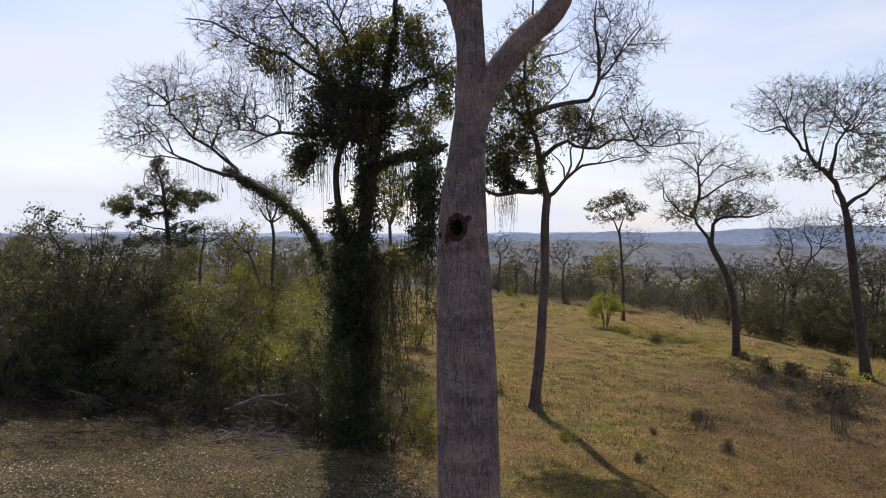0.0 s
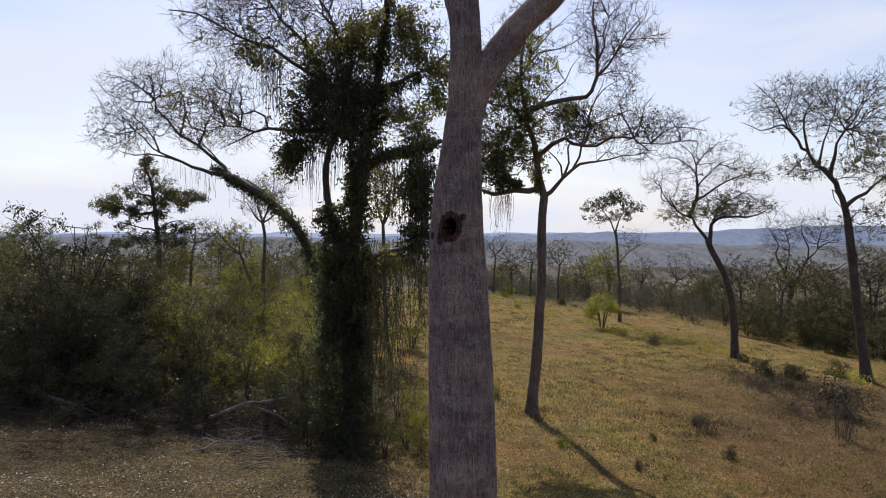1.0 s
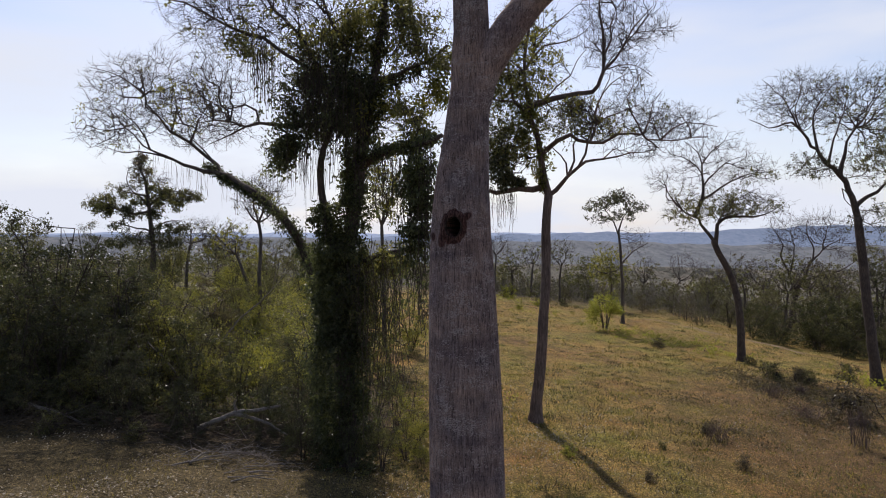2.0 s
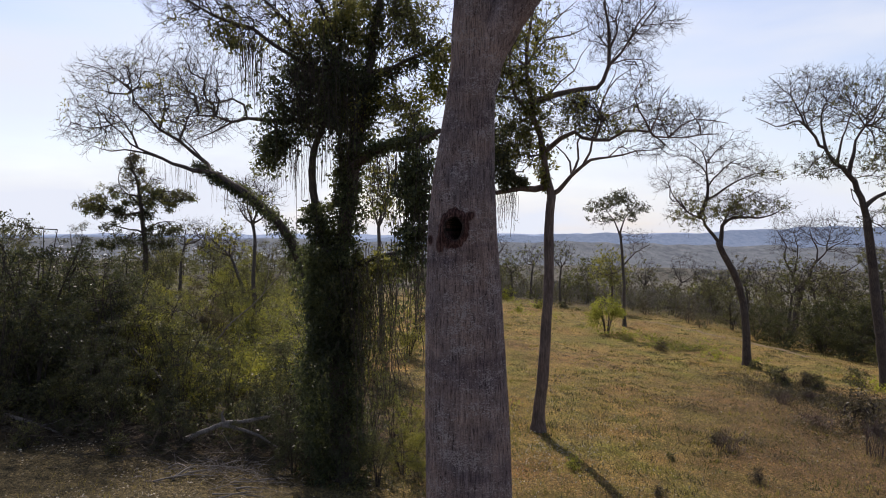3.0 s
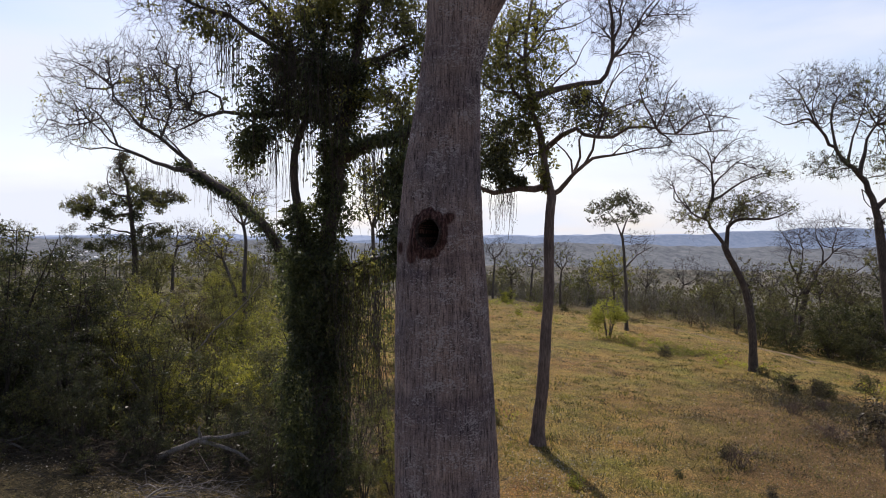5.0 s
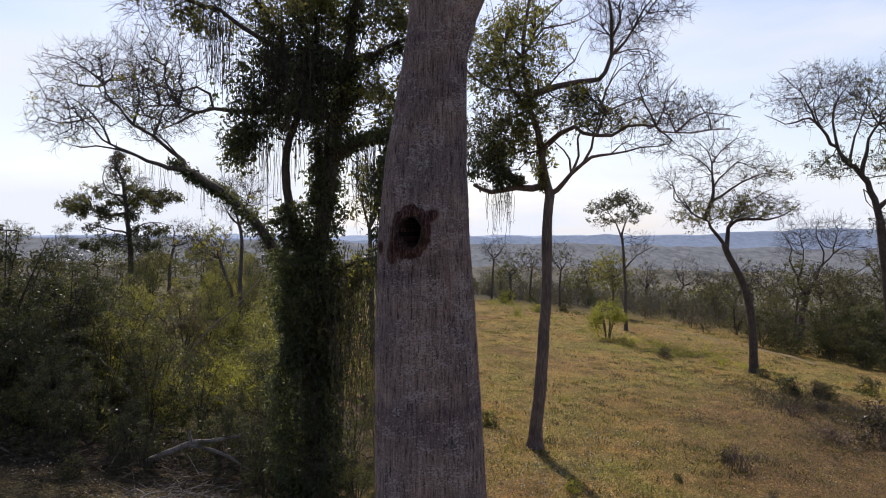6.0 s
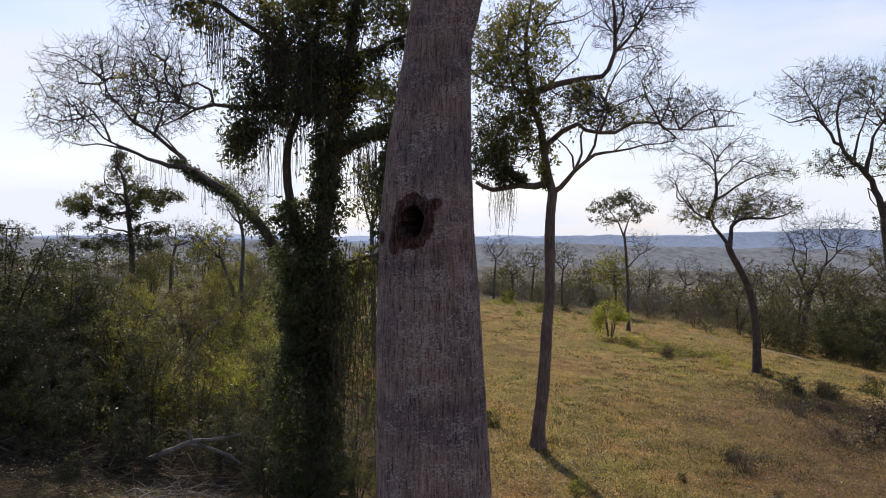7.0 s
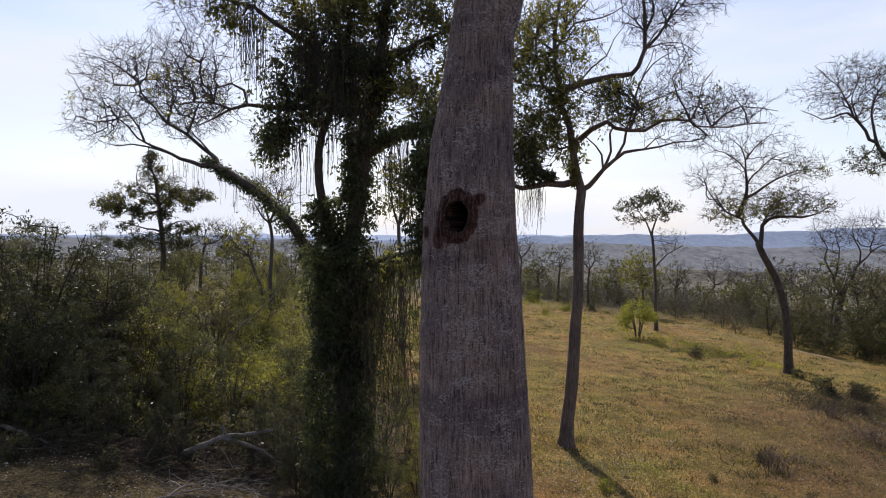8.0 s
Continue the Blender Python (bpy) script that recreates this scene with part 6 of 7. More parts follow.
def build_understory():
    """Leafy low growth that covers the ground of the thicket, and bright weeds in its opening."""
    gen = np.random.default_rng(64)
    for name, leaf, n, tall, open_only, label in [("understory", LEAF_DEEP, 3400, 1.5, False, "dark green low growth under the thicket"), ("understory", LEAF_OLIVE, 2200, 1.6, False, "olive low growth under the thicket"),
                                                  ("understory", LEAF_RUST, 700, 1.0, False, "brown withered low growth under the thicket"),
                                                  ("glade_weed", LEAF_LIME, 900, 1.3, True, "bright yellow-green weeds in the sunlit opening"), ("glade_weed", LEAF_YELLOW, 2600, 1.6, True, "yellow-green weeds in the sunlit opening"),
                                                  ("glade_weed", LEAF_OLIVE, 2400, 1.5, True, "olive green weeds in the sunlit opening")]:
        m = n * (6 if open_only else 1)
        y = (32.0 if open_only else 25.6) + (60 if open_only else 34) * gen.uniform(0, 1, m) ** 1.4
        x = gen.uniform(-0.72, -0.2, m) * (y - 4.0)
        keep = in_glade(x, y) if open_only else ~(in_glade(x, y) & (y > 29))
        keep = keep & (np.sin(x * 0.9 + len(label)) * np.cos(y * 0.7) + gen.normal(0, 0.5, m) > -0.35)
        x, y = x[keep], y[keep]
        h = tall * gen.uniform(0.05, 1.0, len(x)) * (0.65 + 0.35 * np.sin(x * 1.3) * np.cos(y * 1.1))
        v, f = rosettes(np.stack([x, y, ground_z(x, y) + 0.08 + h], -1), 6, 0.14, gen, 0.12, 0.2)
        tagged(new(name, mesh_of(name, v, f, leaf)), label, "undergrowth", kind="stuff")
        a = np.stack([x, y, ground_z(x, y) - 0.05], -1)[::3]
        v, f = sticks(a, a + np.stack([gen.normal(0, 0.12, len(a)), gen.normal(0, 0.12, len(a)), h[::3] + 0.15], -1), np.full(len(a), 0.01), np.full(len(a), 0.005), 3)
        tagged(new("weed_stalk", mesh_of("weed_stalk", v, f, TWIG)), "thin stalks of low growth", "undergrowth", kind="stuff")


build_understory()


# ---- woods past the crest ----
def build_far_woods():
    gen = np.random.default_rng(61)
    for mat, label, n, seed in [(LEAF_GREY, "hazy grey-green woods on the slope below", 310, 1), (LEAF_OLIVE, "olive green woods on the slope below", 210, 2), (LEAF_RUST, "leafless brown woods on the slope below", 140, 3)]:
        az = np.radians(gen.uniform(-48, 50, n))
        d = 102 + 330 * gen.uniform(0, 1, n) ** 2.0
        x, y = d * np.sin(az), d * np.cos(az)
        h = gen.uniform(0.7, 1.3, n) * (3.4 + 3.6 * smooth(108, 200, d)) * (1 + 0.7 * smooth(0.12, 0.5, az))
        per = 130
        q = normed(gen.normal(size=(n, per, 3))) * gen.uniform(0.3, 1, (n, per, 1)) ** 0.5
        w = h * gen.uniform(0.32, 0.5, n)
        c = np.stack([x, y, ground_z(x, y) + h * 0.62], -1)[:, None] + q * np.stack([w, w, h * 0.38], -1)[:, None]
        v, f = leaves(c.reshape(-1, 3), 0.36, gen, 0.2, 0.7)
        a = np.stack([x, y, ground_z(x, y) - 0.3], -1)
        b = a + np.stack([np.zeros(n), np.zeros(n), h * 0.8], -1)
        tagged(new("far_wood", mesh_of("far_wood", v, f, mat)), label, "woods", kind="stuff")
        v, f = sticks(a, b, h * 0.02, h * 0.008, 5)
        tagged(new("far_trunk_stand", mesh_of("far_trunk_stand", v, f, BARK_GREY)), "slim trunks of the far woods", "woods", kind="stuff")


build_far_woods()


def build_undergrowth():
    """Low tangle along the wood's edge: thin grey saplings and scattered leaves."""
    gen = np.random.default_rng(62)
    n = 5200
    y = gen.uniform(72, 112, n)
    x = gen.uniform(-4, 66, n)
    edge = 98 - 0.78 * np.clip(x, 8, 45) + 6 + 3 * np.sin(x * 0.4)
    keep = (y > edge) & (np.sin(x * 0.5) * np.cos(y * 0.33) + gen.normal(0, 0.5, n) > -0.5)
    x, y = x[keep], y[keep]
    m = len(x)
    h = gen.uniform(0.5, 3.0, m)
    a = np.stack([x, y, ground_z(x, y) - 0.1], -1)
    b = a + np.stack([gen.normal(0, 0.35, m), gen.normal(0, 0.35, m), h], -1)
    k = np.repeat(np.arange(m), 3)
    t = gen.uniform(0.4, 1, (m * 3, 1))
    a2 = a[k] + (b - a)[k] * t
    b2 = a2 + gen.normal(0, 0.6, (m * 3, 3)) * np.array([1, 1, 0.6]) + np.array([0, 0, 0.4])
    v, f = sticks(np.vstack([a, a2]), np.vstack([b, b2]), np.concatenate([np.full(m, 0.03), np.full(m * 3, 0.016)]), np.concatenate([np.full(m, 0.012), np.full(m * 3, 0.008)]), 3)
    tagged(new("sapling_stand", mesh_of("sapling_stand", v, f, DEAD_WOOD)), "thin grey leafless saplings along the wood edge", "saplings", kind="stuff")
    for mat, share, label in [(LEAF_GREY, 6, "grey-green undergrowth along the wood edge"), (LEAF_OLIVE, 4, "olive undergrowth along the wood edge"), (LEAF_RUST, 3, "brown dry undergrowth along the wood edge")]:
        i = gen.choice(m, int(m * 0.4), replace=False)
        i = np.repeat(i, share * 3)
        c = a[i] + (b - a)[i] * gen.uniform(0.1, 0.9, (len(i), 1)) + gen.normal(0, 0.45, (len(i), 3))
        v, f = leaves(c, 0.2, gen)
        tagged(new("undergrowth", mesh_of("undergrowth", v, f, mat)), label, "undergrowth", kind="stuff")


build_undergrowth()


# ---- creepers and strands on the shade tree ----
sb = np.array(shade.location)
leaf_cloak(shade, "creeper", [tuple(np.array(p) - sb) for p in [(4.2, 30.5, 9.3), (3.99, 30.5, 10.57), (3.7, 30.5, 12.07), (3.4, 30.5, 13.51)]], [0.15, 0.5, 0.75, 0.5], 1300, LEAF_CROWN, gen_v, 0.17)
leaf_cloak(shade, "creeper", [tuple(np.array(p) - sb) for p in [(3.2, 30.4, 9.5), (2.5, 30.4, 9.6), (1.6, 30.4, 10.2)]], [0.3, 0.7, 1.0], 1300, LEAF_DEEP, gen_v, 0.17)
tops = curve_points([tuple(np.array(p) - sb) for p in [(3.02, 30.5, 9.24), (2.59, 30.5, 9.18), (2.08, 30.5, 9.31)]], 0.05)
tops = tops[gen_v.integers(0, len(tops), 70)] + gen_v.normal(0, 1, (70, 3)) * np.array([0.05, 0.2, 0.3])
draped(shade, "hanging_strand", "grey strands hanging from the lowest limb", tops, gen_v.uniform(0.3, 1.7, 70), gen_v, LEAF_DEEP, 1.5, 0.08, 0.05, 0.006)


# ---- dead wood and litter ----
def dead_branch(name, label, pts, r0, r1, forks=()):
    root = thing(name, pts[0], label, "dead branch", "fallen branches")
    base = np.array(pts[0])
    me, _, _ = tube_mesh("stem", [tuple(np.array(p) - base) for p in pts], r0, r1, DEAD_WOOD, 9, 0.15, 0.12)
    part("stem", me, root)
    for q, r in forks:
        me, _, _ = tube_mesh("fork", [tuple(np.array(p) - base) for p in q], r, r * 0.3, DEAD_WOOD, 6, 0.15, 0.1)
        part("fork", me, root)


dead_branch("fallen_log", "bleached fallen log propped on brush", [(-8.6, 25.2, 0.5), (-7.6, 25.0, 1.0), (-7.0, 25.0, 1.22), (-6.2, 25.1, 1.27), (-5.4, 25.2, 1.42)], 0.1, 0.045,
            [([(-7.2, 25.0, 1.15), (-6.3, 24.8, 1.0), (-5.6, 24.7, 0.7), (-5.0, 24.6, 0.35)], 0.08), ([(-7.05, 25.0, 1.2), (-7.1, 24.95, 1.5), (-7.05, 24.9, 1.62)], 0.07)])
dead_branch("fallen_log", "bleached fallen branch half buried in the brush", [(-14.6, 25.6, 1.35), (-13.9, 25.4, 1.2), (-13.2, 25.3, 1.05), (-12.4, 25.2, 0.7)], 0.07, 0.03, [([(-13.2, 25.3, 1.05), (-12.8, 25.2, 1.15), (-12.4, 25.2, 1.3)], 0.03)])
dead_branch("slanting_stem", "bare slanting sapling stem rooted in the thicket", [on_ground(-11.1, 32, -0.1), (-10.7, 32, 1.2), (-10.2, 32, 2.0), (-9.1, 32, 3.45), (-8.0, 32, 4.4), (-6.85, 32, 5.7)], 0.055, 0.015,
            [([(-7.6, 32, 4.8), (-7.4, 32.1, 5.8), (-7.5, 32.2, 6.4)], 0.02)])
dead_branch("fallen_log", "pale dead limb lying across the shrubs", [(-10.8, 29.2, 1.7), (-11.4, 29.4, 2.3), (-12.1, 29.6, 2.9)], 0.045, 0.03)
gen_d = np.random.default_rng(91)
for k in range(12):
    x, y = gen_d.uniform(-9.2, -5.2), gen_d.uniform(20.8, 23.2)
    a = gen_d.normal(0.1, 0.55)
    ln = gen_d.uniform(0.6, 2.2)
    z0, z1 = float(ground_z(x, y)) + 0.03, float(ground_z(x + ln, y)) + gen_d.uniform(0.02, 0.25)
    mid_z = (z0 + z1) / 2 + gen_d.uniform(0.02, 0.14)
    dead_branch("dead_stick", "pale dry stick on the leaf litter", [(x, y, z0), (x + ln * 0.5 * math.cos(a), y + ln * 0.5 * math.sin(a) + gen_d.normal(0, 0.08), mid_z), (x + ln * math.cos(a), y + ln * math.sin(a), z1)],
                gen_d.uniform(0.015, 0.04), 0.008)


def build_brush():
    """Tangled dead twigs under the thicket's edge."""
    gen = np.random.default_rng(92)
    n = 1500
    x, y = gen.uniform(-17, -3.4, n), 24.9 + gen.normal(0, 1.0, n)
    a = np.stack([x, y, ground_z(x, y) + gen.uniform(0, 0.7, n) ** 1.5], -1)
    d = normed(gen.normal(size=(n, 3)) * np.array([1, 1, 0.5])) * gen.uniform(0.3, 1.3, (n, 1))
    b = a + d
    b[:, 2] = np.maximum(b[:, 2], ground_z(b[:, 0], b[:, 1]) + 0.02)
    m = 170
    x, y = gen.normal(-6.3, 0.95, m), gen.normal(22.6, 0.5, m)
    c = np.stack([x, y, ground_z(x, y) + 0.02 + 0.45 * gen.uniform(0, 1, m) * np.exp(-((x + 6.3) / 1.3) ** 2)], -1)
    d2 = normed(gen.normal(size=(m, 3)) * np.array([1, 0.8, 0.25]) + np.array([0.2, 0.0, 0.08])) * gen.uniform(0.2, 0.9, (m, 1))
    e = c + d2
    e[:, 2] = np.maximum(e[:, 2], ground_z(e[:, 0], e[:, 1]) + 0.02)
    v, f = sticks(c, e, gen.uniform(0.005, 0.014, m), np.full(m, 0.004), 4)
    tagged(new("brush_heap", mesh_of("brush_heap", v, f, DEAD_WOOD)), "heap of pale dry twigs on the leaf litter", "brushwood", kind="stuff")
    v, f = sticks(a, b, gen.uniform(0.006, 0.016, n), np.full(n, 0.004), 3)
    tagged(new("brush_tangle", mesh_of("brush_tangle", v, f, VINE)), "tangle of dry brown brushwood at the thicket edge", "brushwood", kind="stuff")


build_brush()


def build_litter():
    gen = np.random.default_rng(93)
    n = 26000
    x, y = gen.uniform(-17, 2.2, n), gen.uniform(14, 26, n)
    patch = np.sin(x * 0.8 + 1) * np.cos(y * 0.9) + gen.normal(0, 0.6, n)
    keep = (patch > -0.35) & ((y < 20.3) | (gen.uniform(size=n) < 0.4))
    x, y = x[keep], y[keep]
    c = np.stack([x, y, ground_z(x, y) + gen.uniform(0.02, 0.08, len(x))], -1)
    a = gen.uniform(0, 6.28, len(x))
    u = np.stack([np.cos(a), np.sin(a), gen.normal(0, 0.35, len(x))], -1)
    w = np.stack([-np.sin(a), np.cos(a), gen.normal(0, 0.35, len(x))], -1)
    s = gen.uniform(0.018, 0.05, (len(x), 1))
    v = np.stack([c - u * s, c + w * s * 0.55, c + u * s, c - w * s * 0.55], 1).reshape(-1, 3)
    n2 = 34000
    y2 = 14 + 60 * gen.uniform(0, 1, n2) ** 1.5
    x2 = gen.uniform(-0.05, 0.72, n2) * (y2 + 4)
    drift = np.sin(x2 * 0.55 + 0.4) * np.cos(y2 * 0.4 + 1.0) + np.exp(-((x2 - 4.5) / 3.0) ** 2 - ((y2 - 29) / 6.0) ** 2) + gen.normal(0, 0.5, n2)
    x2, y2 = x2[drift > 0.2], y2[drift > 0.2]
    n2 = len(x2)
    c2 = np.stack([x2, y2, ground_z(x2, y2) + gen.uniform(0.03, 0.1, n2)], -1)
    v2, f2 = leaves(c2, 0.06, gen, 0.0, 0.6)
    tagged(new("fallen_leaf_scatter", mesh_of("fallen_leaf_scatter", v2, f2, LEAF_DRY)), "pale dry leaves scattered over the pasture", "leaf litter", kind="stuff")
    n3 = 2600
    x3 = np.concatenate([gen.normal(4.2, 2.2, n3), gen.normal(9.0, 5.0, n3 // 2), gen.normal(-0.6, 1.2, n3 // 3)])
    y3 = np.concatenate([gen.normal(28.5, 4.0, n3), gen.normal(33.0, 8.0, n3 // 2), gen.normal(19.5, 1.5, n3 // 3)])
    keep = np.sin(x3 * 1.1) * np.cos(y3 * 0.8) + gen.normal(0, 0.5, len(x3)) > 0.0
    x3, y3 = x3[keep], y3[keep]
    v3, f3 = leaves(np.stack([x3, y3, ground_z(x3, y3) + gen.uniform(0.05, 0.1, len(x3))], -1), 0.068, gen, 0.0, 0.6)
    tagged(new("bleached_leaf_scatter", mesh_of("bleached_leaf_scatter", v3, f3, LEAF_PALE)), "bleached fallen leaves on the short grass", "leaf litter", kind="stuff")
    tagged(new("leaf_litter", mesh_of("leaf_litter", v, np.arange(len(v)).reshape(-1, 4), LEAF_DRY)), "pale dry fallen leaves on the ground", "leaf litter", kind="stuff")


build_litter()


def build_grass():
    gen = np.random.default_rng(94)
    for name, mat, n, h, label in [("dry_grass", GRASS_LEAF, 90000, 0.085, "short dry straw-coloured grass"), ("green_grass", GRASS_GREEN, 90000, 0.075, "short green pasture grass"),
                                   ("rank_grass", GRASS_LEAF, 6000, 0.22, "taller dead grass stalks in tufts")]:
        y = 13 + 82 * gen.uniform(0, 1, n) ** 1.7
        x = gen.uniform(-0.45 if name == "dry_grass" else -0.12, 0.72, n) * (y + 4)
        x = np.where((x < -2.5) & (y > 23), -x, x)
        field = np.sin(x * 0.31 + 2) * np.cos(y * 0.23) + 0.6 * np.sin(x * 0.9 - y * 0.7) + gen.normal(0, 0.5, n)
        keep = field > (-0.1 if name == "dry_grass" else 0.9) if name != "green_grass" else field < 0.35
        x, y = x[keep], y[keep]
        m = len(x)
        tuft = gen.normal(0, 0.05, (m, 2))
        a = np.stack([x + tuft[:, 0], y + tuft[:, 1], ground_z(x, y) - 0.02], -1)
        wide = (0.008 + 0.0003 * y)[:, None]
        ang = gen.uniform(0, 6.28, m)
        side = np.stack([np.cos(ang), np.sin(ang), np.zeros(m)], -1) * wide
        tip = a + np.stack([gen.normal(0, 0.35, m) * h, gen.normal(0, 0.35, m) * h, h * gen.uniform(0.5, 1.4, m)], -1)
        v = np.stack([a - side, a + side, tip], 1).reshape(-1, 3)
        tagged(new(name, mesh_of(name, v, np.arange(m * 3).reshape(-1, 3), mat)), label, "grass", kind="stuff")


build_grass()


def build_tufts():
    """Uneven clumps of rank grass and low herbs all over the pasture."""
    gen = np.random.default_rng(95)
    for name, mat, n, h, per, label in [("grass_tuft", LEAF_OLIVE, 1500, 0.13, 26, "dark green grass tufts in the pasture"), ("straw_tuft", GRASS_LEAF, 900, 0.17, 22, "straw-coloured grass tufts in the pasture"),
                                        ("herb_patch", LEAF_RUST, 1100, 0.15, 24, "brown withered herbs in the pasture")]:
        y = 14 + 72 * gen.uniform(0, 1, n) ** 1.6
        x = gen.uniform(-0.06, 0.72, n) * (y + 4)
        field = np.sin(x * 0.23 + len(name)) * np.cos(y * 0.19 + h * 20) + gen.normal(0, 0.6, n)
        x, y = x[field > -0.1], y[field > -0.1]
        size = gen.gamma(3.0, 0.33, len(x))
        k = np.repeat(np.arange(len(x)), per)
        m = len(k)
        px, py = x[k] + gen.normal(0, 0.16, m) * size[k] * 1.4, y[k] + gen.normal(0, 0.16, m) * size[k]
        a = np.stack([px, py, ground_z(px, py) - 0.02], -1)
        ang = gen.uniform(0, 6.28, m)
        side = np.stack([np.cos(ang), np.sin(ang), np.zeros(m)], -1) * (0.014 + 0.0004 * py)[:, None]
        tip = a + np.stack([gen.normal(0, 0.5, m) * h, gen.normal(0, 0.5, m) * h, h * size[k] ** 0.5 * gen.uniform(0.3, 1.2, m)], -1)
        v = np.stack([a - side, a + side, tip], 1).reshape(-1, 3)
        tagged(new(name, mesh_of(name, v, np.arange(m * 3).reshape(-1, 3), mat)), label, "grass", kind="stuff")


build_tufts()


def build_herbs():
    """Bright broad-leaved herbs in loose patches on the pasture."""
    gen = np.random.default_rng(96)
    spots = [((15.08, 62, -2.16), 2.2), ((15.85, 61, -2.11), 1.8), ((17.18, 60, -2.11), 1.6), ((19.5, 58, -1.94), 2.4), ((20.65, 58, -1.75), 1.6), ((17.81, 56, -1.62), 1.4),
             ((21.48, 53, -1.76), 1.8), ((20.94, 54, -1.57), 1.5), ((27.74, 47, -2.61), 2.2), ((28.3, 46, -2.56), 1.8), ((7.75, 85, -0.31), 2.4), ((2.32, 33, 2.14), 1.0), ((9.86, 72, -0.52), 1.8), ((13.97, 66, -2.06), 1.8)]
    c = []
    for (x, y, z), w in spots:
        k = int(5 * w * w)
        px, py = x + gen.normal(0, w * 0.75, k), y + gen.normal(0, w * 0.6, k)
        tall = gen.uniform(0.15, 0.75, k)
        i = np.repeat(np.arange(k), 15)
        m = len(i)
        hx, hy = px[i] + gen.normal(0, 0.26, m), py[i] + gen.normal(0, 0.26, m)
        c.append(np.stack([hx, hy, ground_z(hx, hy) + tall[i] * gen.uniform(0.1, 1.0, m) + 0.04], -1))
    v, f = leaves(np.vstack(c), 0.15, gen, 0.3, 0.55)
    c = []
    for (x, y, z), w in [((19.59, 44, -2.18), 2.6), ((20.2, 42, -2.18), 3.2), ((21.25, 40, -2.12), 3.4), ((21.64, 38, -2.31), 3.2), ((18.01, 34, -2.43), 2.4), ((19.16, 46, -2.13), 2.0), ((18.23, 32, -2.48), 2.6), ((11.96, 30, -0.91), 1.4), ((12, 36, -1.08), 1.6)]:
        k = int(60 * w * w)
        px, py = x + gen.normal(0, w * 0.7, k), y + gen.normal(0, w * 0.6, k)
        for j in range(4):
            c.append(np.stack([px + gen.normal(0, 0.1, k), py + gen.normal(0, 0.1, k), ground_z(px, py) + gen.uniform(0.02, 0.3, k) * gen.uniform(0.3, 1.2, k)], -1))
    v2, f2 = leaves(np.vstack(c), 0.11, gen, 0.1, 0.35)
    tagged(new("withered_herb", mesh_of("withered_herb", v2, f2, LEAF_RUST)), "brown withered herbs in broad patches on the pasture", "herbs", kind="stuff")
    tagged(new("bright_herb", mesh_of("bright_herb", v, f, LEAF_LIME)), "bright yellow-green herbs in loose patches on the pasture", "herbs", kind="stuff")


build_herbs()


# ---- worn path, standing dry bush, far houses ----
def build_path():
    m, n, l = material("bare_path_soil")
    tc = n.new("ShaderNodeTexCoord")
    t = noise_of(n, l, tc.outputs["Object"], 2.5, 6, 0.75)
    r = ramp_of(n, [(0.35, (0.12, 0.088, 0.052)), (0.65, (0.24, 0.18, 0.12))])
    l.new(t.outputs["Fac"], r.inputs["Fac"])
    b = n.new("ShaderNodeBsdfDiffuse")
    l.new(r.outputs["Color"], b.inputs["Color"])
    o = n.new("ShaderNodeOutputMaterial")
    l.new(b.outputs[0], o.inputs[0])
    line = curve_points([(21.5, 75.5, 0), (24.2, 71.0, 0), (25.2, 67.5, 0), (27.2, 63.0, 0), (29.6, 57.5, 0)], 0.3)
    gen = np.random.default_rng(5)
    w = 0.42 + 0.12 * np.sin(np.arange(len(line)) * 0.7) + gen.normal(0, 0.06, len(line))
    v, f = [], []
    for i, (p, q) in enumerate(zip(line, w)):
        for k in range(5):
            x, y = p[0] + (k / 4 - 0.5) * 2 * q, p[1] + (k / 4 - 0.5) * q * 0.6
            v.append((x, y, float(ground_z(x, y)) + (0.0 if k in (0, 4) else 0.03)))
            if i and k:
                f.append((i * 5 + k, i * 5 + k - 1, i * 5 - 5 + k - 1, i * 5 - 5 + k))
    tagged(new("path", mesh_of("path", v, f, m, True)), "narrow bare earth path across the pasture", "path", kind="structure")


build_path()


def upright_bush(x, y, height, width, n, seed):
    gen = np.random.default_rng(seed)
    root = thing("dry_bush", on_ground(x, y), "upright leafless brown bush in the grass", "bush", "dry bushes")
    a = np.stack([gen.normal(0, width * 0.3, n), gen.normal(0, width * 0.3, n), np.full(n, -0.05)], -1)
    mid = a + np.stack([gen.normal(0, width * 0.15, n), gen.normal(0, width * 0.15, n), height * gen.uniform(0.4, 0.55, n)], -1)
    top = mid + np.stack([gen.normal(0, width * 0.25, n), gen.normal(0, width * 0.25, n), height * gen.uniform(0.2, 0.5, n)], -1)
    v1, f1 = sticks(a, mid, np.full(n, 0.012), np.full(n, 0.009), 4)
    k = gen.integers(0, n, n * 3)
    v2, f2 = sticks(mid[k], top[k] + gen.normal(0, 0.12 * height, (n * 3, 3)) * np.array([1, 1, 0.5]), np.full(n * 3, 0.008), np.full(n * 3, 0.004), 3)
    tagged(part("stem_tuft", mesh_of("stem_tuft", v1, f1, BARK_BROWN), root), kind="stuff")
    tagged(part("branchwork", mesh_of("branchwork", v2, f2, BARK_BROWN), root), kind="stuff")
    c = top[gen.integers(0, n, n * 4)] + gen.normal(0, 0.18, (n * 4, 3))
    v, f = leaves(c, 0.07, gen)
    tagged(part("foliage", mesh_of("foliage", v, f, LEAF_RUST), root), kind="stuff")


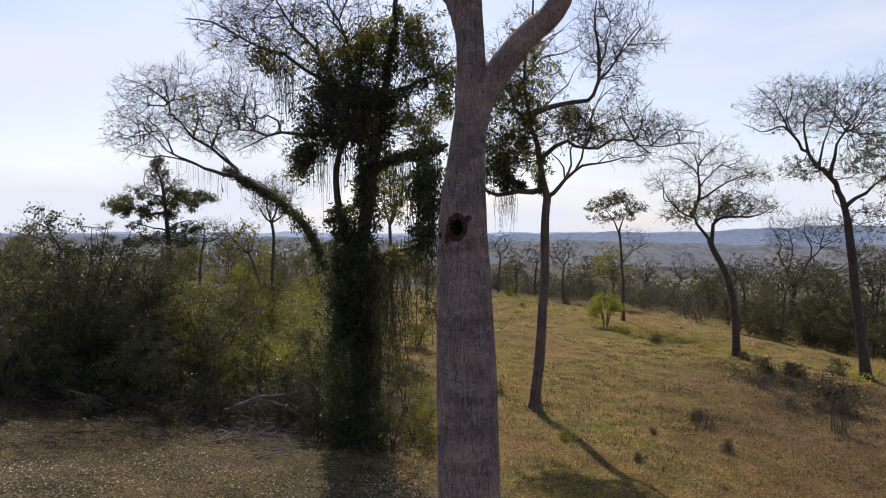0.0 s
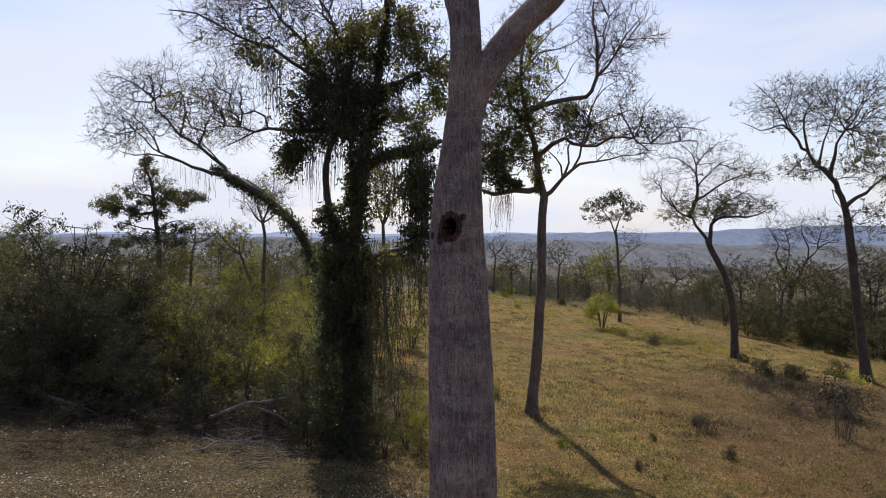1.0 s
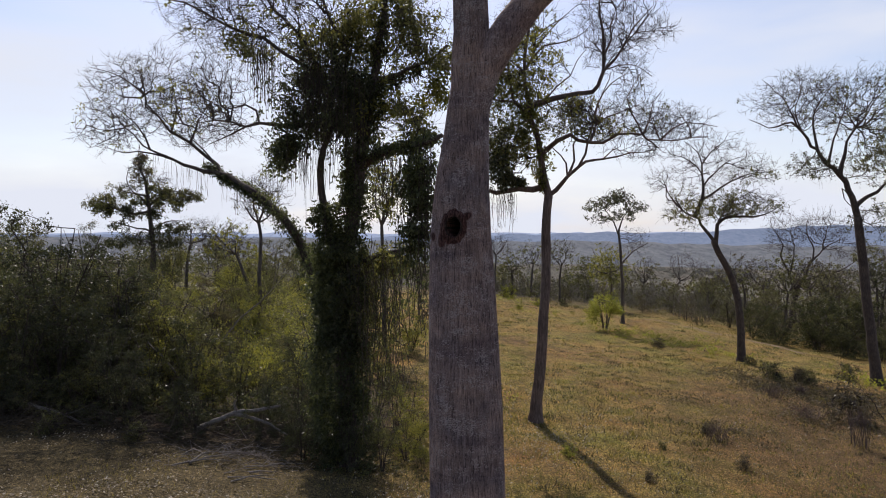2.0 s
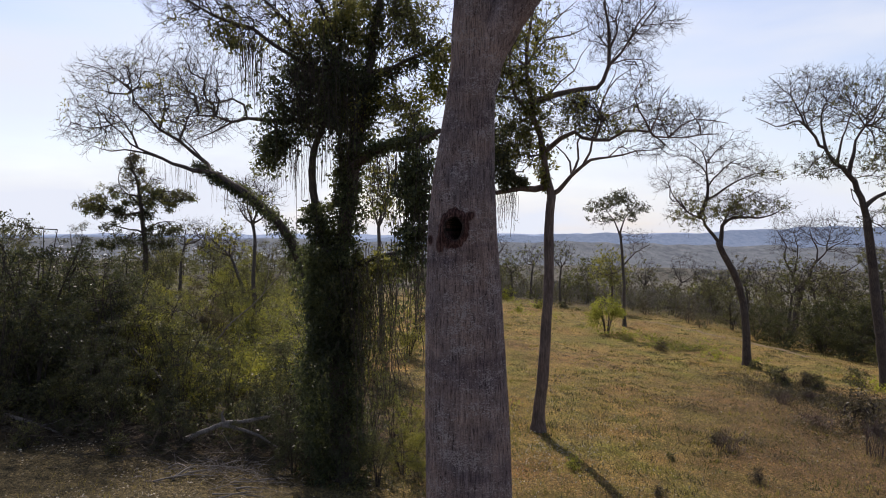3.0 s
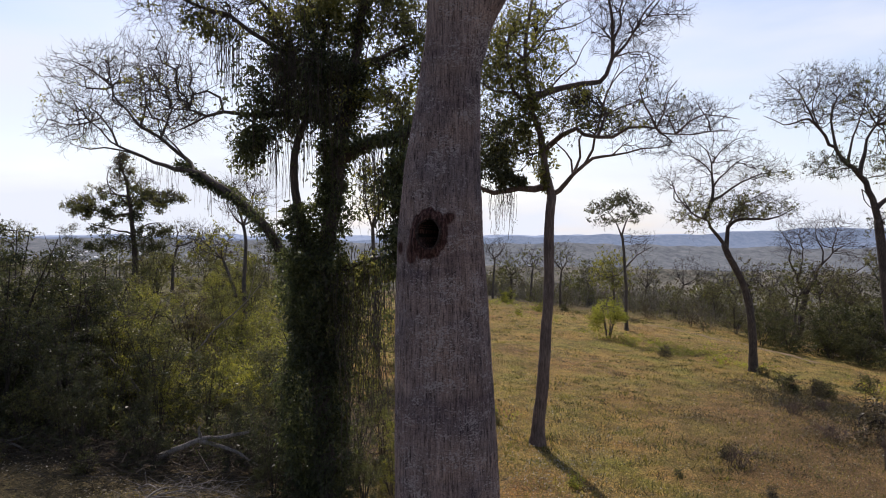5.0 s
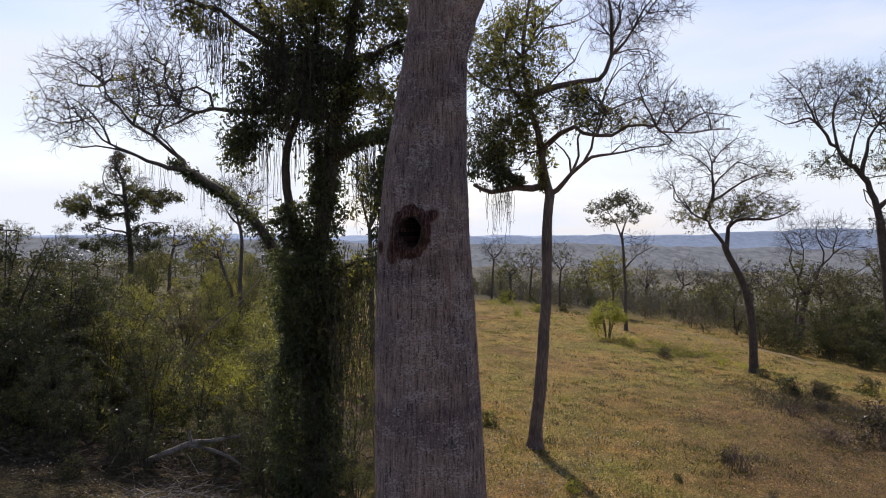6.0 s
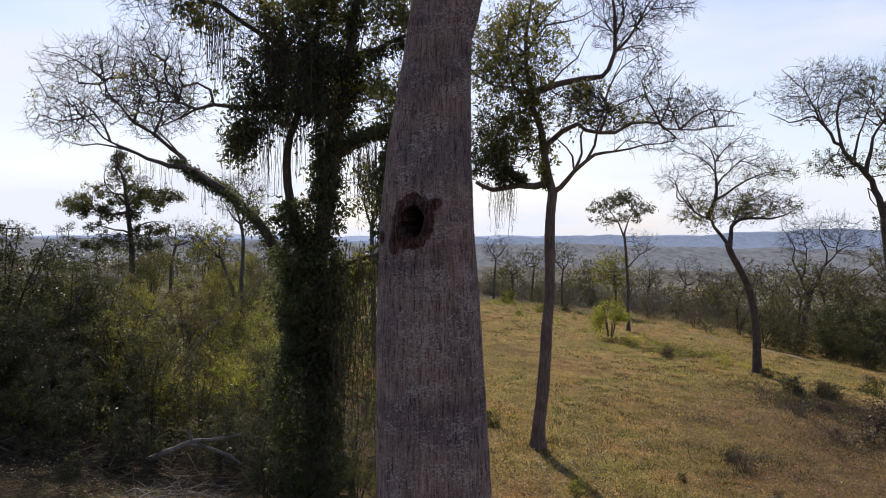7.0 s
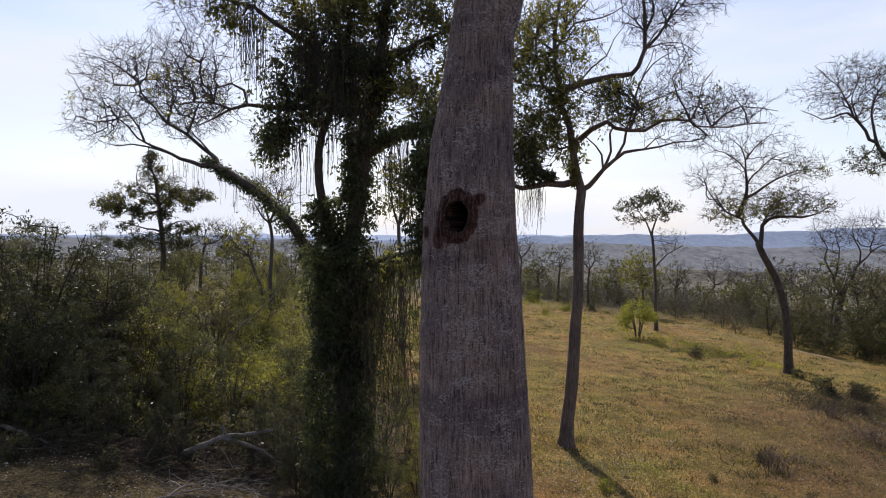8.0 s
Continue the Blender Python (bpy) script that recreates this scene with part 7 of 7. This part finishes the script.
for k, (x, y, z, h, w, n) in enumerate([(*(17.13, 29.7, -1.88), 1.9, 0.7, 26), (*(19.99, 40, -1.88), 0.6, 0.8, 40), (*(17.58, 38, -1.42), 0.7, 0.8, 40), (*(11.05, 29, -1.06), 0.8, 0.8, 30), (*(17.17, 34, -1.64), 0.7, 1.2, 40)]):
    upright_bush(x, y, h, w, n, 70 + k)


def plaster():
    m, n, l = material("white_plaster")
    tc = n.new("ShaderNodeTexCoord")
    t = noise_of(n, l, tc.outputs["Object"], 0.4, 3)
    r = ramp_of(n, [(0.3, (0.7, 0.69, 0.66)), (0.7, (0.84, 0.83, 0.8))])
    l.new(t.outputs["Fac"], r.inputs["Fac"])
    b = n.new("ShaderNodeBsdfPrincipled")
    b.inputs["Roughness"].default_value = 0.8
    l.new(r.outputs["Color"], b.inputs["Base Color"])
    o = n.new("ShaderNodeOutputMaterial")
    l.new(b.outputs[0], o.inputs[0])
    return m


PLASTER = plaster()


def far_house(x, y, z, w, d, h, turn):
    """A plain walled house with a hipped sheet roof."""
    root = thing("far_house", (x, y, z), "tiny white house in the far valley town", "house", "far town houses")
    root.rotation_euler = (0, 0, turn)
    bm = bmesh.new()
    bmesh.ops.create_cube(bm, size=1, matrix=Matrix.Translation((0, 0, h / 2)) @ Matrix.Diagonal((w, d, h, 1)))
    me = bpy.data.meshes.new("wall")
    bm.to_mesh(me)
    bm.free()
    me.materials.append(PLASTER)
    part("wall", me, root)
    a, b = w * 0.55, d * 0.55
    v = [(-a, -b, h), (a, -b, h), (a, b, h), (-a, b, h), (-a * 0.7, 0, h + 0.26 * d), (a * 0.7, 0, h + 0.26 * d)]
    me = bpy.data.meshes.new("roof")
    me.from_pydata(v, [], [(0, 1, 5, 4), (1, 2, 5), (2, 3, 4, 5), (3, 0, 4), (3, 2, 1, 0)])
    me.materials.append(PLASTER)
    part("roof", me, root)


gen_h = np.random.default_rng(8)
for k in range(36):
    az = radians(gen_h.uniform(-30.5, -26.0) if k < 27 else gen_h.uniform(-26, -13))
    r = gen_h.uniform(1500, 1900)
    t = (r - 1100) / 900
    z = -70 + (0.35 * t + 0.65 * t ** 4) * 60 + 4
    far_house(r * math.sin(az), r * math.cos(az), z, gen_h.uniform(6, 11), gen_h.uniform(7, 10), gen_h.uniform(2.2, 3.0), gen_h.uniform(-0.5, 0.5))
